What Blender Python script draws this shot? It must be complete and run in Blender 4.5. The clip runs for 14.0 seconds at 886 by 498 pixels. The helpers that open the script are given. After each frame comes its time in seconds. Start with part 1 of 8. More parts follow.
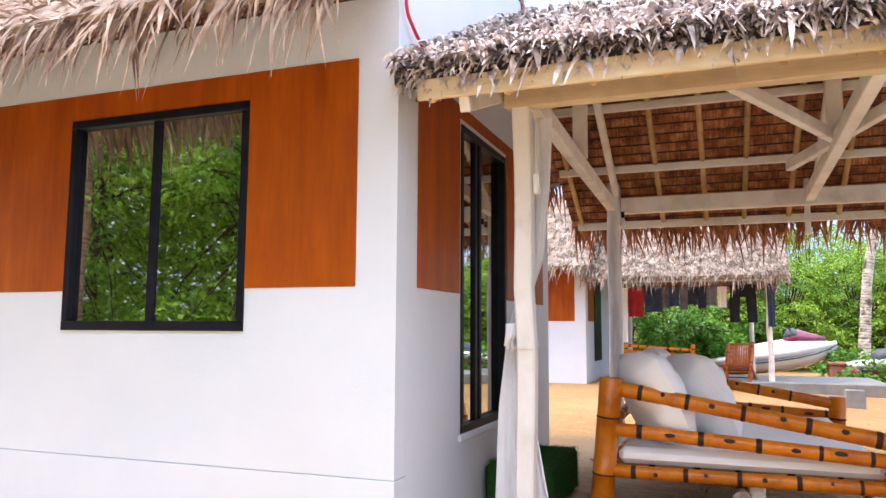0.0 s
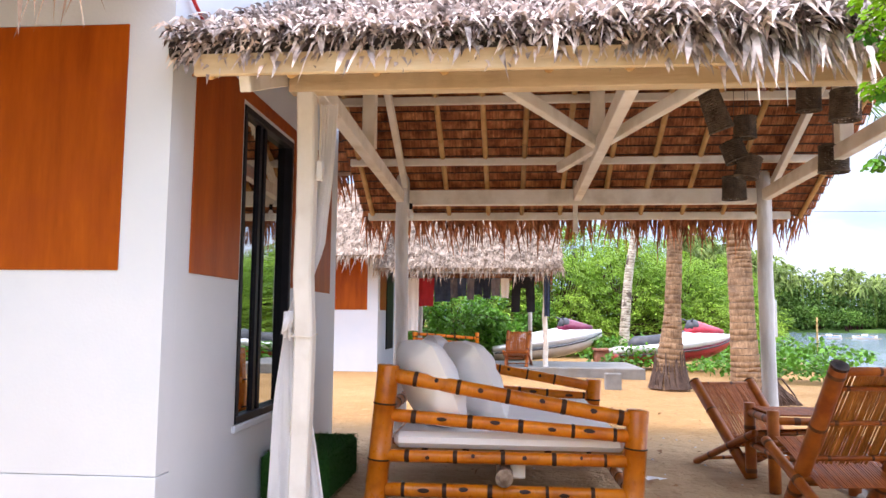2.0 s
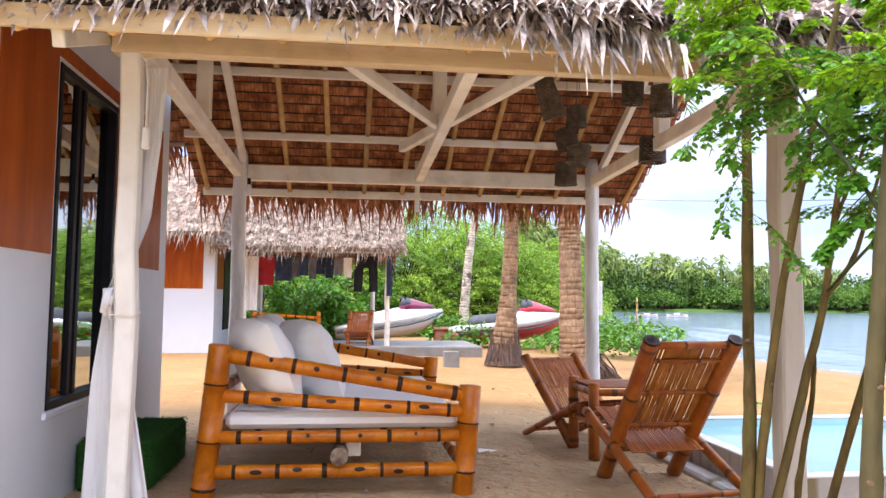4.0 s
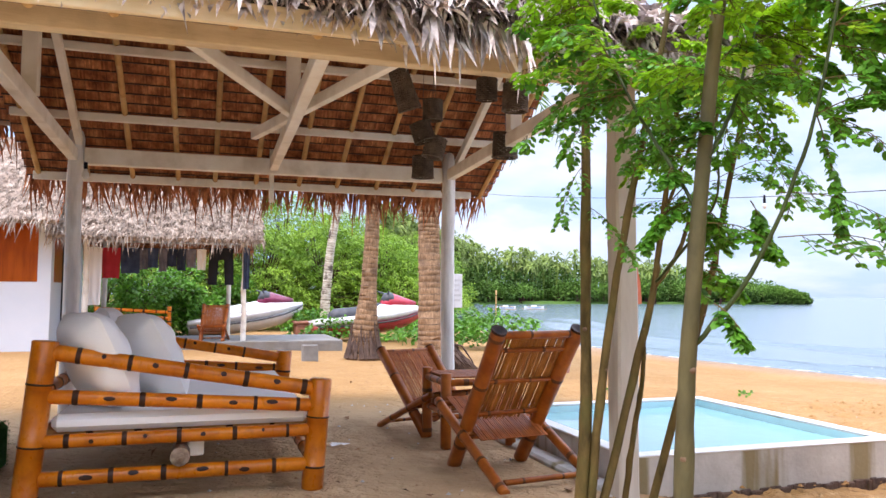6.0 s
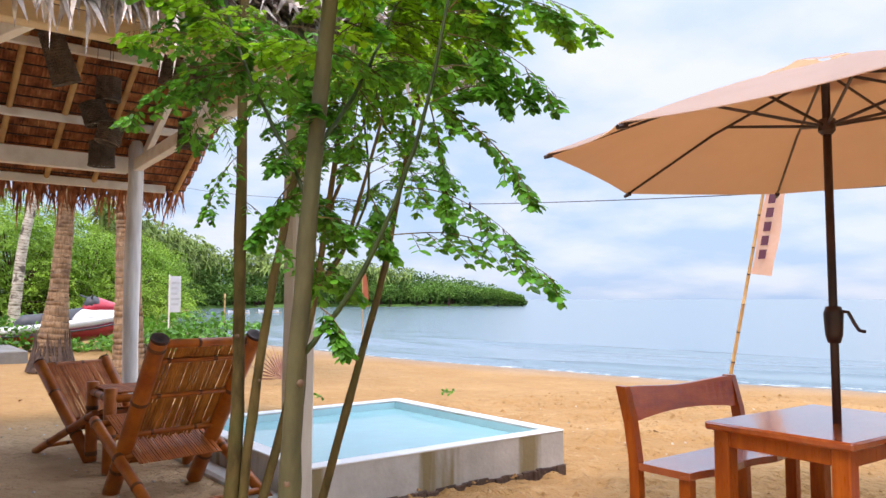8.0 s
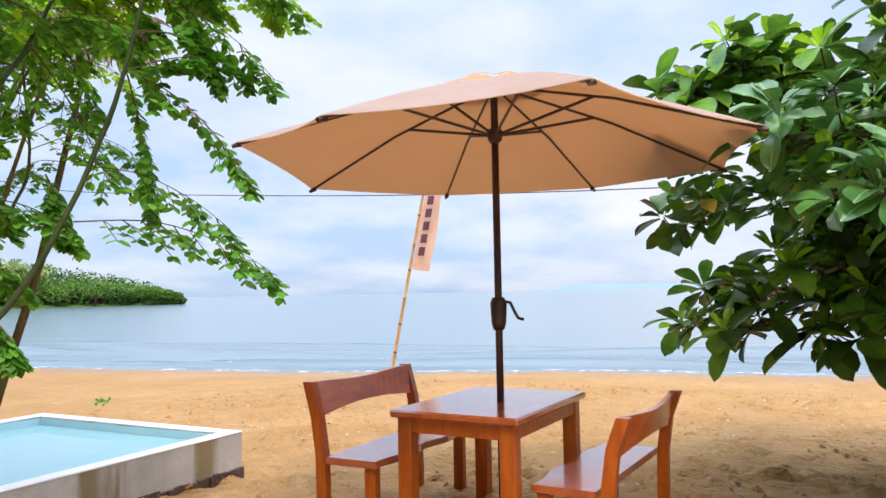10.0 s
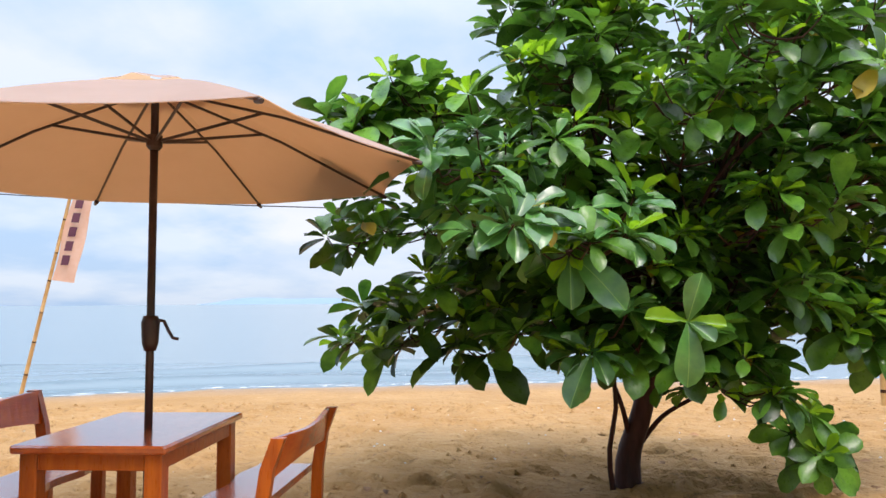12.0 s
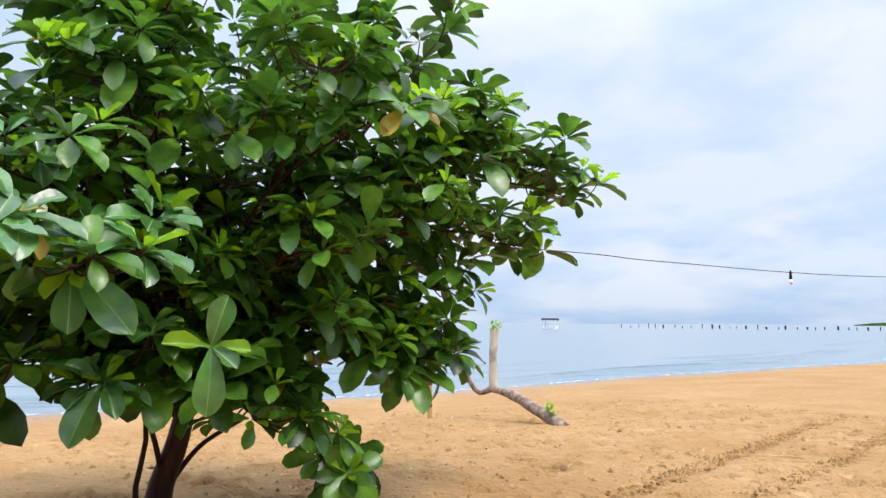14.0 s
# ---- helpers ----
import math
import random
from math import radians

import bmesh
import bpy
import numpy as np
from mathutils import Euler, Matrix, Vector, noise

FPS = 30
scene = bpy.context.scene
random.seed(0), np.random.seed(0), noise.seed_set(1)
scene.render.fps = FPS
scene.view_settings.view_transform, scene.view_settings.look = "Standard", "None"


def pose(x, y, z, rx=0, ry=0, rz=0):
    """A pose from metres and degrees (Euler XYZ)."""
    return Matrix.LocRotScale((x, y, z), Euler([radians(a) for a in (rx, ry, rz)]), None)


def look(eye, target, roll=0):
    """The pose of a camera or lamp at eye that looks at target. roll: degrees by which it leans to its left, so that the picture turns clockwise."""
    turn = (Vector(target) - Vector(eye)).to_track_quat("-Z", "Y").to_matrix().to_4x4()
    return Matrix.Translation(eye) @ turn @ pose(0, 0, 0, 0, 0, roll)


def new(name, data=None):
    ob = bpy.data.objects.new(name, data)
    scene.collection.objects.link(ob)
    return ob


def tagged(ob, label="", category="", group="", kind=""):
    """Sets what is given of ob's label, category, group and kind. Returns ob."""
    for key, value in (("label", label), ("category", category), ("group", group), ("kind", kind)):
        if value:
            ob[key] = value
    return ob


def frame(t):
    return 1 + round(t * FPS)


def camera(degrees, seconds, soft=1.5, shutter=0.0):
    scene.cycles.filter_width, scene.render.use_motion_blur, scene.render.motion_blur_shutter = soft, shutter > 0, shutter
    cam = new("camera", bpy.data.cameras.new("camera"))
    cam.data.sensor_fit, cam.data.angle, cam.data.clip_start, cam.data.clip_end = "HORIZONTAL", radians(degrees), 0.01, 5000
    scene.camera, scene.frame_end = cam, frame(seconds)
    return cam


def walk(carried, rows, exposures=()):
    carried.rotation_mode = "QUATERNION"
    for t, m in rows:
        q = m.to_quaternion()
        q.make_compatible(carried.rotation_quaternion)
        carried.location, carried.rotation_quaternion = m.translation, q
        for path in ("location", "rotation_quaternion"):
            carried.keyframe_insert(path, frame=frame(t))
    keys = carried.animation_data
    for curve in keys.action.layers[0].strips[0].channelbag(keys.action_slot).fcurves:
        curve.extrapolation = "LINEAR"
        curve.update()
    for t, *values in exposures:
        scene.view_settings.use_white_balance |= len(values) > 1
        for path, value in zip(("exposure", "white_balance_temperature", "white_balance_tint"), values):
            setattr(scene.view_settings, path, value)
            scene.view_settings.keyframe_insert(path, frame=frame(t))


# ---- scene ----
cam = camera(61.8, 14.0)
PATH = [
    (0, (1.282, -0.647, 1.297), (0.582, 1.214, 1.513), 0.3),
    (0.5, (1.295, -0.646, 1.298), (0.705, 1.253, 1.511), 0.3),
    (1, (1.318, -0.631, 1.299), (0.857, 1.304, 1.506), 0.4),
    (1.5, (1.351, -0.624, 1.297), (1.032, 1.34, 1.497), 0.5),
    (2, (1.386, -0.618, 1.293), (1.21, 1.366, 1.483), 0.5),
    (2.5, (1.41, -0.601, 1.294), (1.366, 1.39, 1.47), 0.6),
    (3, (1.418, -0.597, 1.292), (1.488, 1.396, 1.453), 0.6),
    (5.5, (1.472, -0.588, 1.266), (1.957, 1.349, 1.386), 0.4),
    (6, (1.512, -0.578, 1.27), (2.11, 1.326, 1.395), 0.3),
    (6.5, (1.54, -0.577, 1.265), (2.273, 1.279, 1.397), 0.3),
    (7, (1.634, -0.553, 1.261), (2.517, 1.236, 1.397), 0.2),
    (7.5, (1.851, -0.5, 1.257), (2.894, 1.201, 1.394), 0.1),
    (8, (2.014, -0.477, 1.272), (3.226, 1.108, 1.407), -0.0),
    (8.5, (2.031, -0.449, 1.266), (3.417, 0.986, 1.399), -0.2),
    (11, (1.967, -0.27, 1.279), (3.897, 0.242, 1.394), -1.0),
    (11.5, (1.978, -0.293, 1.292), (3.951, 0.008, 1.417), -0.7),
    (12, (2.007, -0.342, 1.292), (4.001, -0.284, 1.437), -0.4),
    (12.5, (2.06, -0.449, 1.297), (4.042, -0.663, 1.462), -0.2),
    (13, (2.121, -0.611, 1.3), (4.053, -1.097, 1.482), -0.0),
    (13.5, (2.124, -0.746, 1.292), (3.975, -1.479, 1.486), 0.2),
    (14, (2.156, -0.803, 1.311), (3.912, -1.741, 1.509), 0.3),
]
EXPOSURE = [(0.0, 0.75, 6650, 27), (3.0, 0.80, 6600, 28), (6.0, 0.56, 6600, 27), (8.0, 0.29, 6750, 25), (11.0, 0.25, 6700, 21), (14.0, 0.19, 6600, 20)]
walk(cam, [(t, look(eye, target, roll)) for t, eye, target, roll in PATH], EXPOSURE)

# ---- sky and sun ----
SUN_ELEVATION, SUN_TURN = 60.0, 238.0
world = bpy.data.worlds.new("sky")
scene.world = world
world.use_nodes = True


def sky_nodes(nt):
    nt.nodes.clear()
    N, L = nt.nodes.new, nt.links.new
    out, bg = N("ShaderNodeOutputWorld"), N("ShaderNodeBackground")
    sky = N("ShaderNodeTexSky")
    sky.sky_type, sky.sun_disc = "NISHITA", False
    sky.sun_elevation, sky.sun_rotation = radians(SUN_ELEVATION), radians(SUN_TURN)
    dim = N("ShaderNodeVectorMath")
    dim.operation, dim.inputs[3].default_value = "SCALE", 0.115
    L(sky.outputs[0], dim.inputs[0])
    co, sep = N("ShaderNodeTexCoord"), N("ShaderNodeSeparateXYZ")
    L(co.outputs["Generated"], sep.inputs[0])
    # cloud layer on a flat ceiling
    add = N("ShaderNodeMath")
    add.operation, add.inputs[1].default_value = "ADD", 0.22
    L(sep.outputs[2], add.inputs[0])
    comb = N("ShaderNodeCombineXYZ")
    for i in (0, 1):
        d = N("ShaderNodeMath")
        d.operation = "DIVIDE"
        L(sep.outputs[i], d.inputs[0])
        L(add.outputs[0], d.inputs[1])
        L(d.outputs[0], comb.inputs[i])
    n = N("ShaderNodeTexNoise")
    n.inputs["Scale"].default_value, n.inputs["Detail"].default_value, n.inputs["Roughness"].default_value = 1.35, 7, 0.52
    L(comb.outputs[0], n.inputs["Vector"])
    ramp = N("ShaderNodeValToRGB")
    ramp.color_ramp.elements[0].position, ramp.color_ramp.elements[1].position = 0.36, 0.58
    # the cover thins out towards the bay in the north
    thin_n = N("ShaderNodeMapRange")
    thin_n.inputs[1].default_value, thin_n.inputs[2].default_value = 0.35, 0.95
    thin_n.inputs[3].default_value, thin_n.inputs[4].default_value = 0.0, 0.13
    L(sep.outputs[1], thin_n.inputs[0])
    cover = N("ShaderNodeMath")
    cover.operation = "SUBTRACT"
    L(n.outputs[0], cover.inputs[0])
    L(thin_n.outputs[0], cover.inputs[1])
    L(cover.outputs[0], ramp.inputs[0])
    # the cloud deck is whiter high up and greyer near the horizon
    hi = N("ShaderNodeMapRange")
    hi.inputs[1].default_value, hi.inputs[2].default_value = 0.0, 0.5
    hi.inputs[3].default_value, hi.inputs[4].default_value = 0.0, 1.0
    L(sep.outputs[2], hi.inputs[0])
    base = N("ShaderNodeMixRGB")
    base.inputs[1].default_value, base.inputs[2].default_value = (0.37, 0.59, 0.84, 1), (0.58, 0.82, 1.06, 1)
    L(hi.outputs[0], base.inputs[0])
    white = N("ShaderNodeMixRGB")
    white.inputs[1].default_value, white.inputs[2].default_value = (0.605, 0.765, 0.90, 1), (0.93, 1.03, 1.11, 1)
    L(hi.outputs[0], white.inputs[0])
    mix = N("ShaderNodeMixRGB")
    L(ramp.outputs[0], mix.inputs[0])
    L(base.outputs[0], mix.inputs[1])
    L(white.outputs[0], mix.inputs[2])
    # heaped clouds low over the sea
    flat, puffs, heap = N("ShaderNodeMapping"), N("ShaderNodeTexNoise"), N("ShaderNodeMapRange")
    flat.inputs["Scale"].default_value = (1, 1, 2.6)
    L(co.outputs["Generated"], flat.inputs[0])
    puffs.inputs["Scale"].default_value, puffs.inputs["Detail"].default_value, puffs.inputs["Roughness"].default_value = 3.4, 7, 0.55
    L(flat.outputs[0], puffs.inputs["Vector"])
    heap.inputs[1].default_value, heap.inputs[2].default_value, heap.inputs[4].default_value = 0.50, 0.66, 0.75
    L(puffs.outputs[0], heap.inputs[0])
    low_band = N("ShaderNodeValToRGB")
    for place, share in ((0.0, 0.0), (0.03, 0.0), (0.09, 1.0), (0.2, 0.7), (0.32, 0.0)):
        e = low_band.color_ramp.elements.new(place)
        e.color = (share, share, share, 1)
    low_band.color_ramp.elements.remove(low_band.color_ramp.elements[-1])
    L(sep.outputs[2], low_band.inputs[0])
    both = N("ShaderNodeMath")
    both.operation = "MULTIPLY"
    L(heap.outputs[0], both.inputs[0])
    L(low_band.outputs[0], both.inputs[1])
    heaped = N("ShaderNodeMixRGB")
    heaped.inputs[2].default_value = (0.88, 0.93, 0.97, 1)
    L(both.outputs[0], heaped.inputs[0])
    L(mix.outputs[0], heaped.inputs[1])
    tot = N("ShaderNodeMixRGB")
    tot.inputs[0].default_value = 0.82
    L(dim.outputs[0], tot.inputs[1])
    L(heaped.outputs[0], tot.inputs[2])
    L(tot.outputs[0], bg.inputs[0])
    # an overcast sky is about three times as bright overhead as at the horizon
    zen = N("ShaderNodeMapRange")
    zen.interpolation_type = "SMOOTHSTEP"
    zen.inputs[1].default_value, zen.inputs[2].default_value = 0.34, 0.85
    zen.inputs[3].default_value, zen.inputs[4].default_value = 1.0, 3.1
    L(sep.outputs[2], zen.inputs[0])
    L(zen.outputs[0], bg.inputs[1])
    L(bg.outputs[0], out.inputs[0])


sky_nodes(world.node_tree)
sun = new("sun", bpy.data.lights.new("sun", "SUN"))
sun.data.energy, sun.data.angle, sun.data.color = 1.95, radians(15), (1.0, 0.94, 0.85)
sun.matrix_world = look((0, 0, 30), Vector((0, 0, 30)) - Vector((math.sin(radians(SUN_TURN)) * math.cos(radians(SUN_ELEVATION)), math.cos(radians(SUN_TURN)) * math.cos(radians(SUN_ELEVATION)), math.sin(radians(SUN_ELEVATION)))))

# ---- materials ----
RND = random.Random(7)


def mat(name, cols, scale=6.0, rough=0.6, bump=0.15, bscale=40.0, stretch=(1, 1, 1), vary=0.0, island=0.0, metal=0.0, coat=0.0, thin=0.0, stain=None, rvary=0.1, spec=0.5, rings=None):
    """Two-scale procedural surface. cols: two or three colours along a noise ramp; vary, island: brightness change from object to object
    or from leaf to leaf; stain: (colour, scale, amount); thin: share of light let through."""
    m = bpy.data.materials.new(name)
    m.use_nodes = True
    nt = m.node_tree
    nt.nodes.clear()
    N, L = nt.nodes.new, nt.links.new
    out, p = N("ShaderNodeOutputMaterial"), N("ShaderNodeBsdfPrincipled")
    co, mp = N("ShaderNodeTexCoord"), N("ShaderNodeMapping")
    mp.inputs["Scale"].default_value = stretch
    L(co.outputs["Object"], mp.inputs[0])
    n1 = N("ShaderNodeTexNoise")
    n1.inputs["Scale"].default_value, n1.inputs["Detail"].default_value, n1.inputs["Roughness"].default_value = scale, 6, 0.62
    L(mp.outputs[0], n1.inputs["Vector"])
    ramp = N("ShaderNodeValToRGB")
    el = ramp.color_ramp.elements
    el[0].position, el[1].position = 0.32, 0.68
    el[0].color, el[1].color = (*cols[0], 1), (*cols[-1], 1)
    if len(cols) > 2:
        e = el.new(0.5)
        e.color = (*cols[1], 1)
    L(n1.outputs[0], ramp.inputs[0])
    col = ramp.outputs[0]
    if stain:
        n3 = N("ShaderNodeTexNoise")
        n3.inputs["Scale"].default_value, n3.inputs["Detail"].default_value = stain[1], 4
        sm = N("ShaderNodeMapping")
        sm.inputs["Scale"].default_value = stain[3] if len(stain) > 3 else (1, 1, 1)
        L(co.outputs["Object"], sm.inputs[0])
        L(sm.outputs[0], n3.inputs["Vector"])
        r3 = N("ShaderNodeMapRange")
        r3.inputs[1].default_value, r3.inputs[2].default_value, r3.inputs[4].default_value = *(stain[4] if len(stain) > 4 else (0.5, 0.72)), stain[2]
        L(n3.outputs[0], r3.inputs[0])
        mx = N("ShaderNodeMixRGB")
        mx.inputs[2].default_value = (*stain[0], 1)
        L(r3.outputs[0], mx.inputs[0])
        L(col, mx.inputs[1])
        col = mx.outputs[0]
    if rings:
        wv, wr, wm = N("ShaderNodeTexWave"), N("ShaderNodeMapRange"), N("ShaderNodeMixRGB")
        wv.bands_direction = "Z"
        wv.inputs["Scale"].default_value, wv.inputs["Distortion"].default_value = rings[1], 3.0
        wv.inputs["Detail"].default_value, wv.inputs["Detail Scale"].default_value = 3, 1.4
        L(co.outputs["Object"], wv.inputs["Vector"])
        wr.inputs[1].default_value, wr.inputs[2].default_value, wr.inputs[4].default_value = 0.84, 0.99, rings[2]
        L(wv.outputs["Fac"], wr.inputs[0])
        wm.inputs[2].default_value = (*rings[0], 1)
        L(wr.outputs[0], wm.inputs[0])
        L(col, wm.inputs[1])
        col = wm.outputs[0]
    for amount, node, sock in ((vary, "ShaderNodeObjectInfo", "Random"), (island, "ShaderNodeNewGeometry", "Random Per Island")):
        if amount:
            src, mr, hsv = N(node), N("ShaderNodeMapRange"), N("ShaderNodeHueSaturation")
            mr.inputs[3].default_value, mr.inputs[4].default_value = 1 - amount, 1 + amount
            L(src.outputs[sock], mr.inputs[0])
            L(mr.outputs[0], hsv.inputs["Value"])
            L(col, hsv.inputs["Color"])
            col = hsv.outputs[0]
    L(col, p.inputs["Base Color"])
    n2 = N("ShaderNodeTexNoise")
    n2.inputs["Scale"].default_value, n2.inputs["Detail"].default_value = bscale, 5
    L(mp.outputs[0], n2.inputs["Vector"])
    rr = N("ShaderNodeMapRange")
    rr.inputs[3].default_value, rr.inputs[4].default_value = max(0.02, rough - rvary), min(1, rough + rvary)
    L(n2.outputs[0], rr.inputs[0])
    L(rr.outputs[0], p.inputs["Roughness"])
    p.inputs["Metallic"].default_value = metal
    p.inputs["Specular IOR Level"].default_value = spec
    p.inputs["Coat Weight"].default_value = coat
    p.inputs["Coat Roughness"].default_value = 0.12
    if bump:
        b = N("ShaderNodeBump")
        b.inputs["Strength"].default_value, b.inputs["Distance"].default_value = bump, 0.01
        L(n2.outputs[0], b.inputs["Height"])
        L(b.outputs[0], p.inputs["Normal"])
    if thin:
        tr, ms = N("ShaderNodeBsdfTranslucent"), N("ShaderNodeMixShader")
        ms.inputs[0].default_value = thin
        L(col, tr.inputs[0])
        L(p.outputs[0], ms.inputs[1])
        L(tr.outputs[0], ms.inputs[2])
        L(ms.outputs[0], out.inputs[0])
    else:
        L(p.outputs[0], out.inputs[0])
    return m


WHITE_WALL = mat("white_wall_paint", [(0.615, 0.675, 0.745), (0.675, 0.72, 0.78)], 1.2, 0.55, 0.12, 55, stain=((0.66, 0.675, 0.69), 0.9, 0.35))
ORANGE = mat("varnished_orange_plywood", [(0.265, 0.047, 0.002), (0.42, 0.09, 0.004)], 2.2, 0.42, 0.1, 30, (3.5, 3.5, 0.5), coat=0.03, spec=0.18, stain=((0.30, 0.05, 0.008), 3.0, 0.5))
CREAM = mat("cream_painted_timber", [(0.78, 0.72, 0.62), (0.90, 0.87, 0.80)], 3.0, 0.55, 0.3, 26, (1, 1, 1), vary=0.06, stain=((0.42, 0.34, 0.24), 4.0, 0.45))
WHITEPOST = mat("worn_white_post_paint", [(0.74, 0.71, 0.66), (0.90, 0.885, 0.85)], 3.0, 0.55, 0.3, 26, (1, 1, 0.5), stain=((0.5, 0.44, 0.36), 4.0, 0.35))
WHITELOG = mat("flaking_white_log_paint", [(0.66, 0.67, 0.68), (0.90, 0.90, 0.89)], 5.0, 0.65, 0.5, 22, (2.5, 2.5, 0.35), stain=((0.40, 0.37, 0.32), 6.0, 0.5, (2, 2, 0.4)))
# weathered paint, greyed further to hold the moringa's shade in its colour
GREYPOST = mat("shade_greyed_weathered_post_paint", [(0.44, 0.41, 0.36), (0.64, 0.61, 0.55)], 3.0, 0.65, 0.4, 22, (2, 2, 0.3), stain=((0.30, 0.26, 0.20), 4.0, 0.6, (1, 1, 0.25)))
FASCIA = mat("tan_weathered_board", [(0.58, 0.43, 0.25), (0.74, 0.60, 0.39)], 3.0, 0.6, 0.3, 26, (0.4, 3, 3), stain=((0.34, 0.25, 0.15), 4.0, 0.5))
BLACK = mat("black_aluminium", [(0.004, 0.0045, 0.009), (0.011, 0.011, 0.018)], 8, 0.45, 0.05, 60, spec=0.15)
BAMBOO = mat("varnished_orange_bamboo", [(0.50, 0.12, 0.003), (0.76, 0.235, 0.006)], 5, 0.3, 0.12, 30, (1, 1, 0.6), vary=0.12, coat=0.08, spec=0.32, stain=((0.25, 0.06, 0.01), 9, 0.5))
BURNT = mat("burnt_bamboo_node", [(0.018, 0.007, 0.004), (0.06, 0.02, 0.008)], 18, 0.5, 0.2, 60, spec=0.25)
NODE = mat("darkened_bamboo_node", [(0.07, 0.022, 0.008), (0.16, 0.055, 0.016)], 18, 0.45, 0.2, 60, spec=0.3)
REDBOO = mat("dark_varnished_bamboo", [(0.25, 0.055, 0.008), (0.46, 0.135, 0.016)], 6, 0.38, 0.15, 30, vary=0.15, coat=0.06, spec=0.3, stain=((0.12, 0.03, 0.01), 8, 0.5))
SLAT = mat("split_bamboo_slat", [(0.26, 0.085, 0.012), (0.47, 0.19, 0.034)], 9, 0.5, 0.15, 50, vary=0.24, spec=0.25)
REDSLAT = mat("dark_split_bamboo_slat", [(0.27, 0.068, 0.014), (0.43, 0.13, 0.03)], 9, 0.5, 0.15, 50, vary=0.22, spec=0.22)
LAMBOO = mat("raw_bamboo_rafter", [(0.42, 0.23, 0.075), (0.62, 0.39, 0.16)], 5, 0.5, 0.15, 30, vary=0.15)
CLOTH = mat("white_cotton", [(0.90, 0.90, 0.90), (0.95, 0.945, 0.94)], 3, 0.85, 0.12, 60, spec=0.2)
SHEER = mat("white_sheer_curtain", [(0.90, 0.90, 0.93), (0.95, 0.95, 0.97)], 5, 0.85, 0.1, 100, thin=0.2, spec=0.2)
# weathered leaf; its dark stain noise paints gap-like shade over the blades
THATCH = mat("weathered_nipa_leaf", [(0.34, 0.26, 0.235), (0.66, 0.565, 0.52), (0.88, 0.79, 0.745)], 9, 0.7, 0.3, 60, island=0.5, thin=0.06, spec=0.3, stain=((0.08, 0.048, 0.042), 11, 0.8))
# under-layer leaf, coloured dark to put shade into the gaps of the thatch
GAPTHATCH = mat("gap_shade_nipa_leaf", [(0.03, 0.018, 0.015), (0.10, 0.065, 0.055), (0.22, 0.16, 0.14)], 9, 0.8, 0.3, 60, island=0.5, spec=0.2)
FRESH = mat("tan_nipa_leaf", [(0.215, 0.128, 0.085), (0.36, 0.25, 0.178), (0.49, 0.385, 0.30)], 5, 0.75, 0.25, 60, island=0.35, thin=0.1, spec=0.3, stain=((0.22, 0.13, 0.1), 7, 0.5))
NIPA = mat("brown_nipa_underside", [(0.12, 0.038, 0.016), (0.36, 0.122, 0.05), (0.62, 0.27, 0.11)], 7, 0.7, 0.35, 60, (1, 1, 1), island=0.3, thin=0.05, spec=0.25)
PALENIPA = mat("pale_sunbleached_nipa_leaf", [(0.15, 0.10, 0.07), (0.36, 0.28, 0.215), (0.55, 0.46, 0.375)], 5, 0.75, 0.25, 60, island=0.5, thin=0.1, spec=0.3, stain=((0.10, 0.065, 0.045), 9, 0.8))
# near-black that stands in for shade seen between the thatch blades
THATCH_SHADE = mat("thatch_gap_shade", [(0.012, 0.009, 0.009), (0.04, 0.03, 0.028)], 9, 0.9, 0.6, 40)
# near-black for the battens and for the painted shade between lining courses
BATTEN_SHADE = mat("batten_and_gap_shade", [(0.025, 0.01, 0.005), (0.07, 0.03, 0.014)], 8, 0.6, 0.2, 40, island=0.3)
WETTOP = mat("wet_varnished_table_wood", [(0.34, 0.05, 0.009), (0.54, 0.12, 0.018)], 3.0, 0.15, 0.14, 14, (1, 3, 3), coat=0.75, spec=0.75, rvary=0.12, stain=((0.2, 0.04, 0.012), 5, 0.5))
WETSEAT = mat("rain_beaded_seat_wood", [(0.36, 0.055, 0.009), (0.54, 0.12, 0.018)], 3.0, 0.16, 0.9, 85, (1, 1, 1), spec=0.9, coat=1.0, rvary=0.12, stain=((0.18, 0.04, 0.012), 5, 0.5))
WOODTAB = mat("wet_varnished_red_wood", [(0.42, 0.055, 0.004), (0.62, 0.13, 0.008)], 3.0, 0.16, 0.12, 40, (1, 4, 4), coat=0.15, spec=0.45, rvary=0.1, vary=0.08, stain=((0.18, 0.04, 0.012), 5, 0.5))
WOODSIDE = mat("varnished_orange_wood", [(0.33, 0.055, 0.004), (0.50, 0.115, 0.008)], 3.0, 0.3, 0.12, 25, (6, 6, 0.8), coat=0.12, spec=0.35, vary=0.1, stain=((0.2, 0.05, 0.01), 5, 0.5))
CANVAS = mat("tan_umbrella_canvas", [(0.46, 0.365, 0.315), (0.52, 0.42, 0.365)], 3, 0.85, 0.15, 160, thin=0.45, spec=0.15)
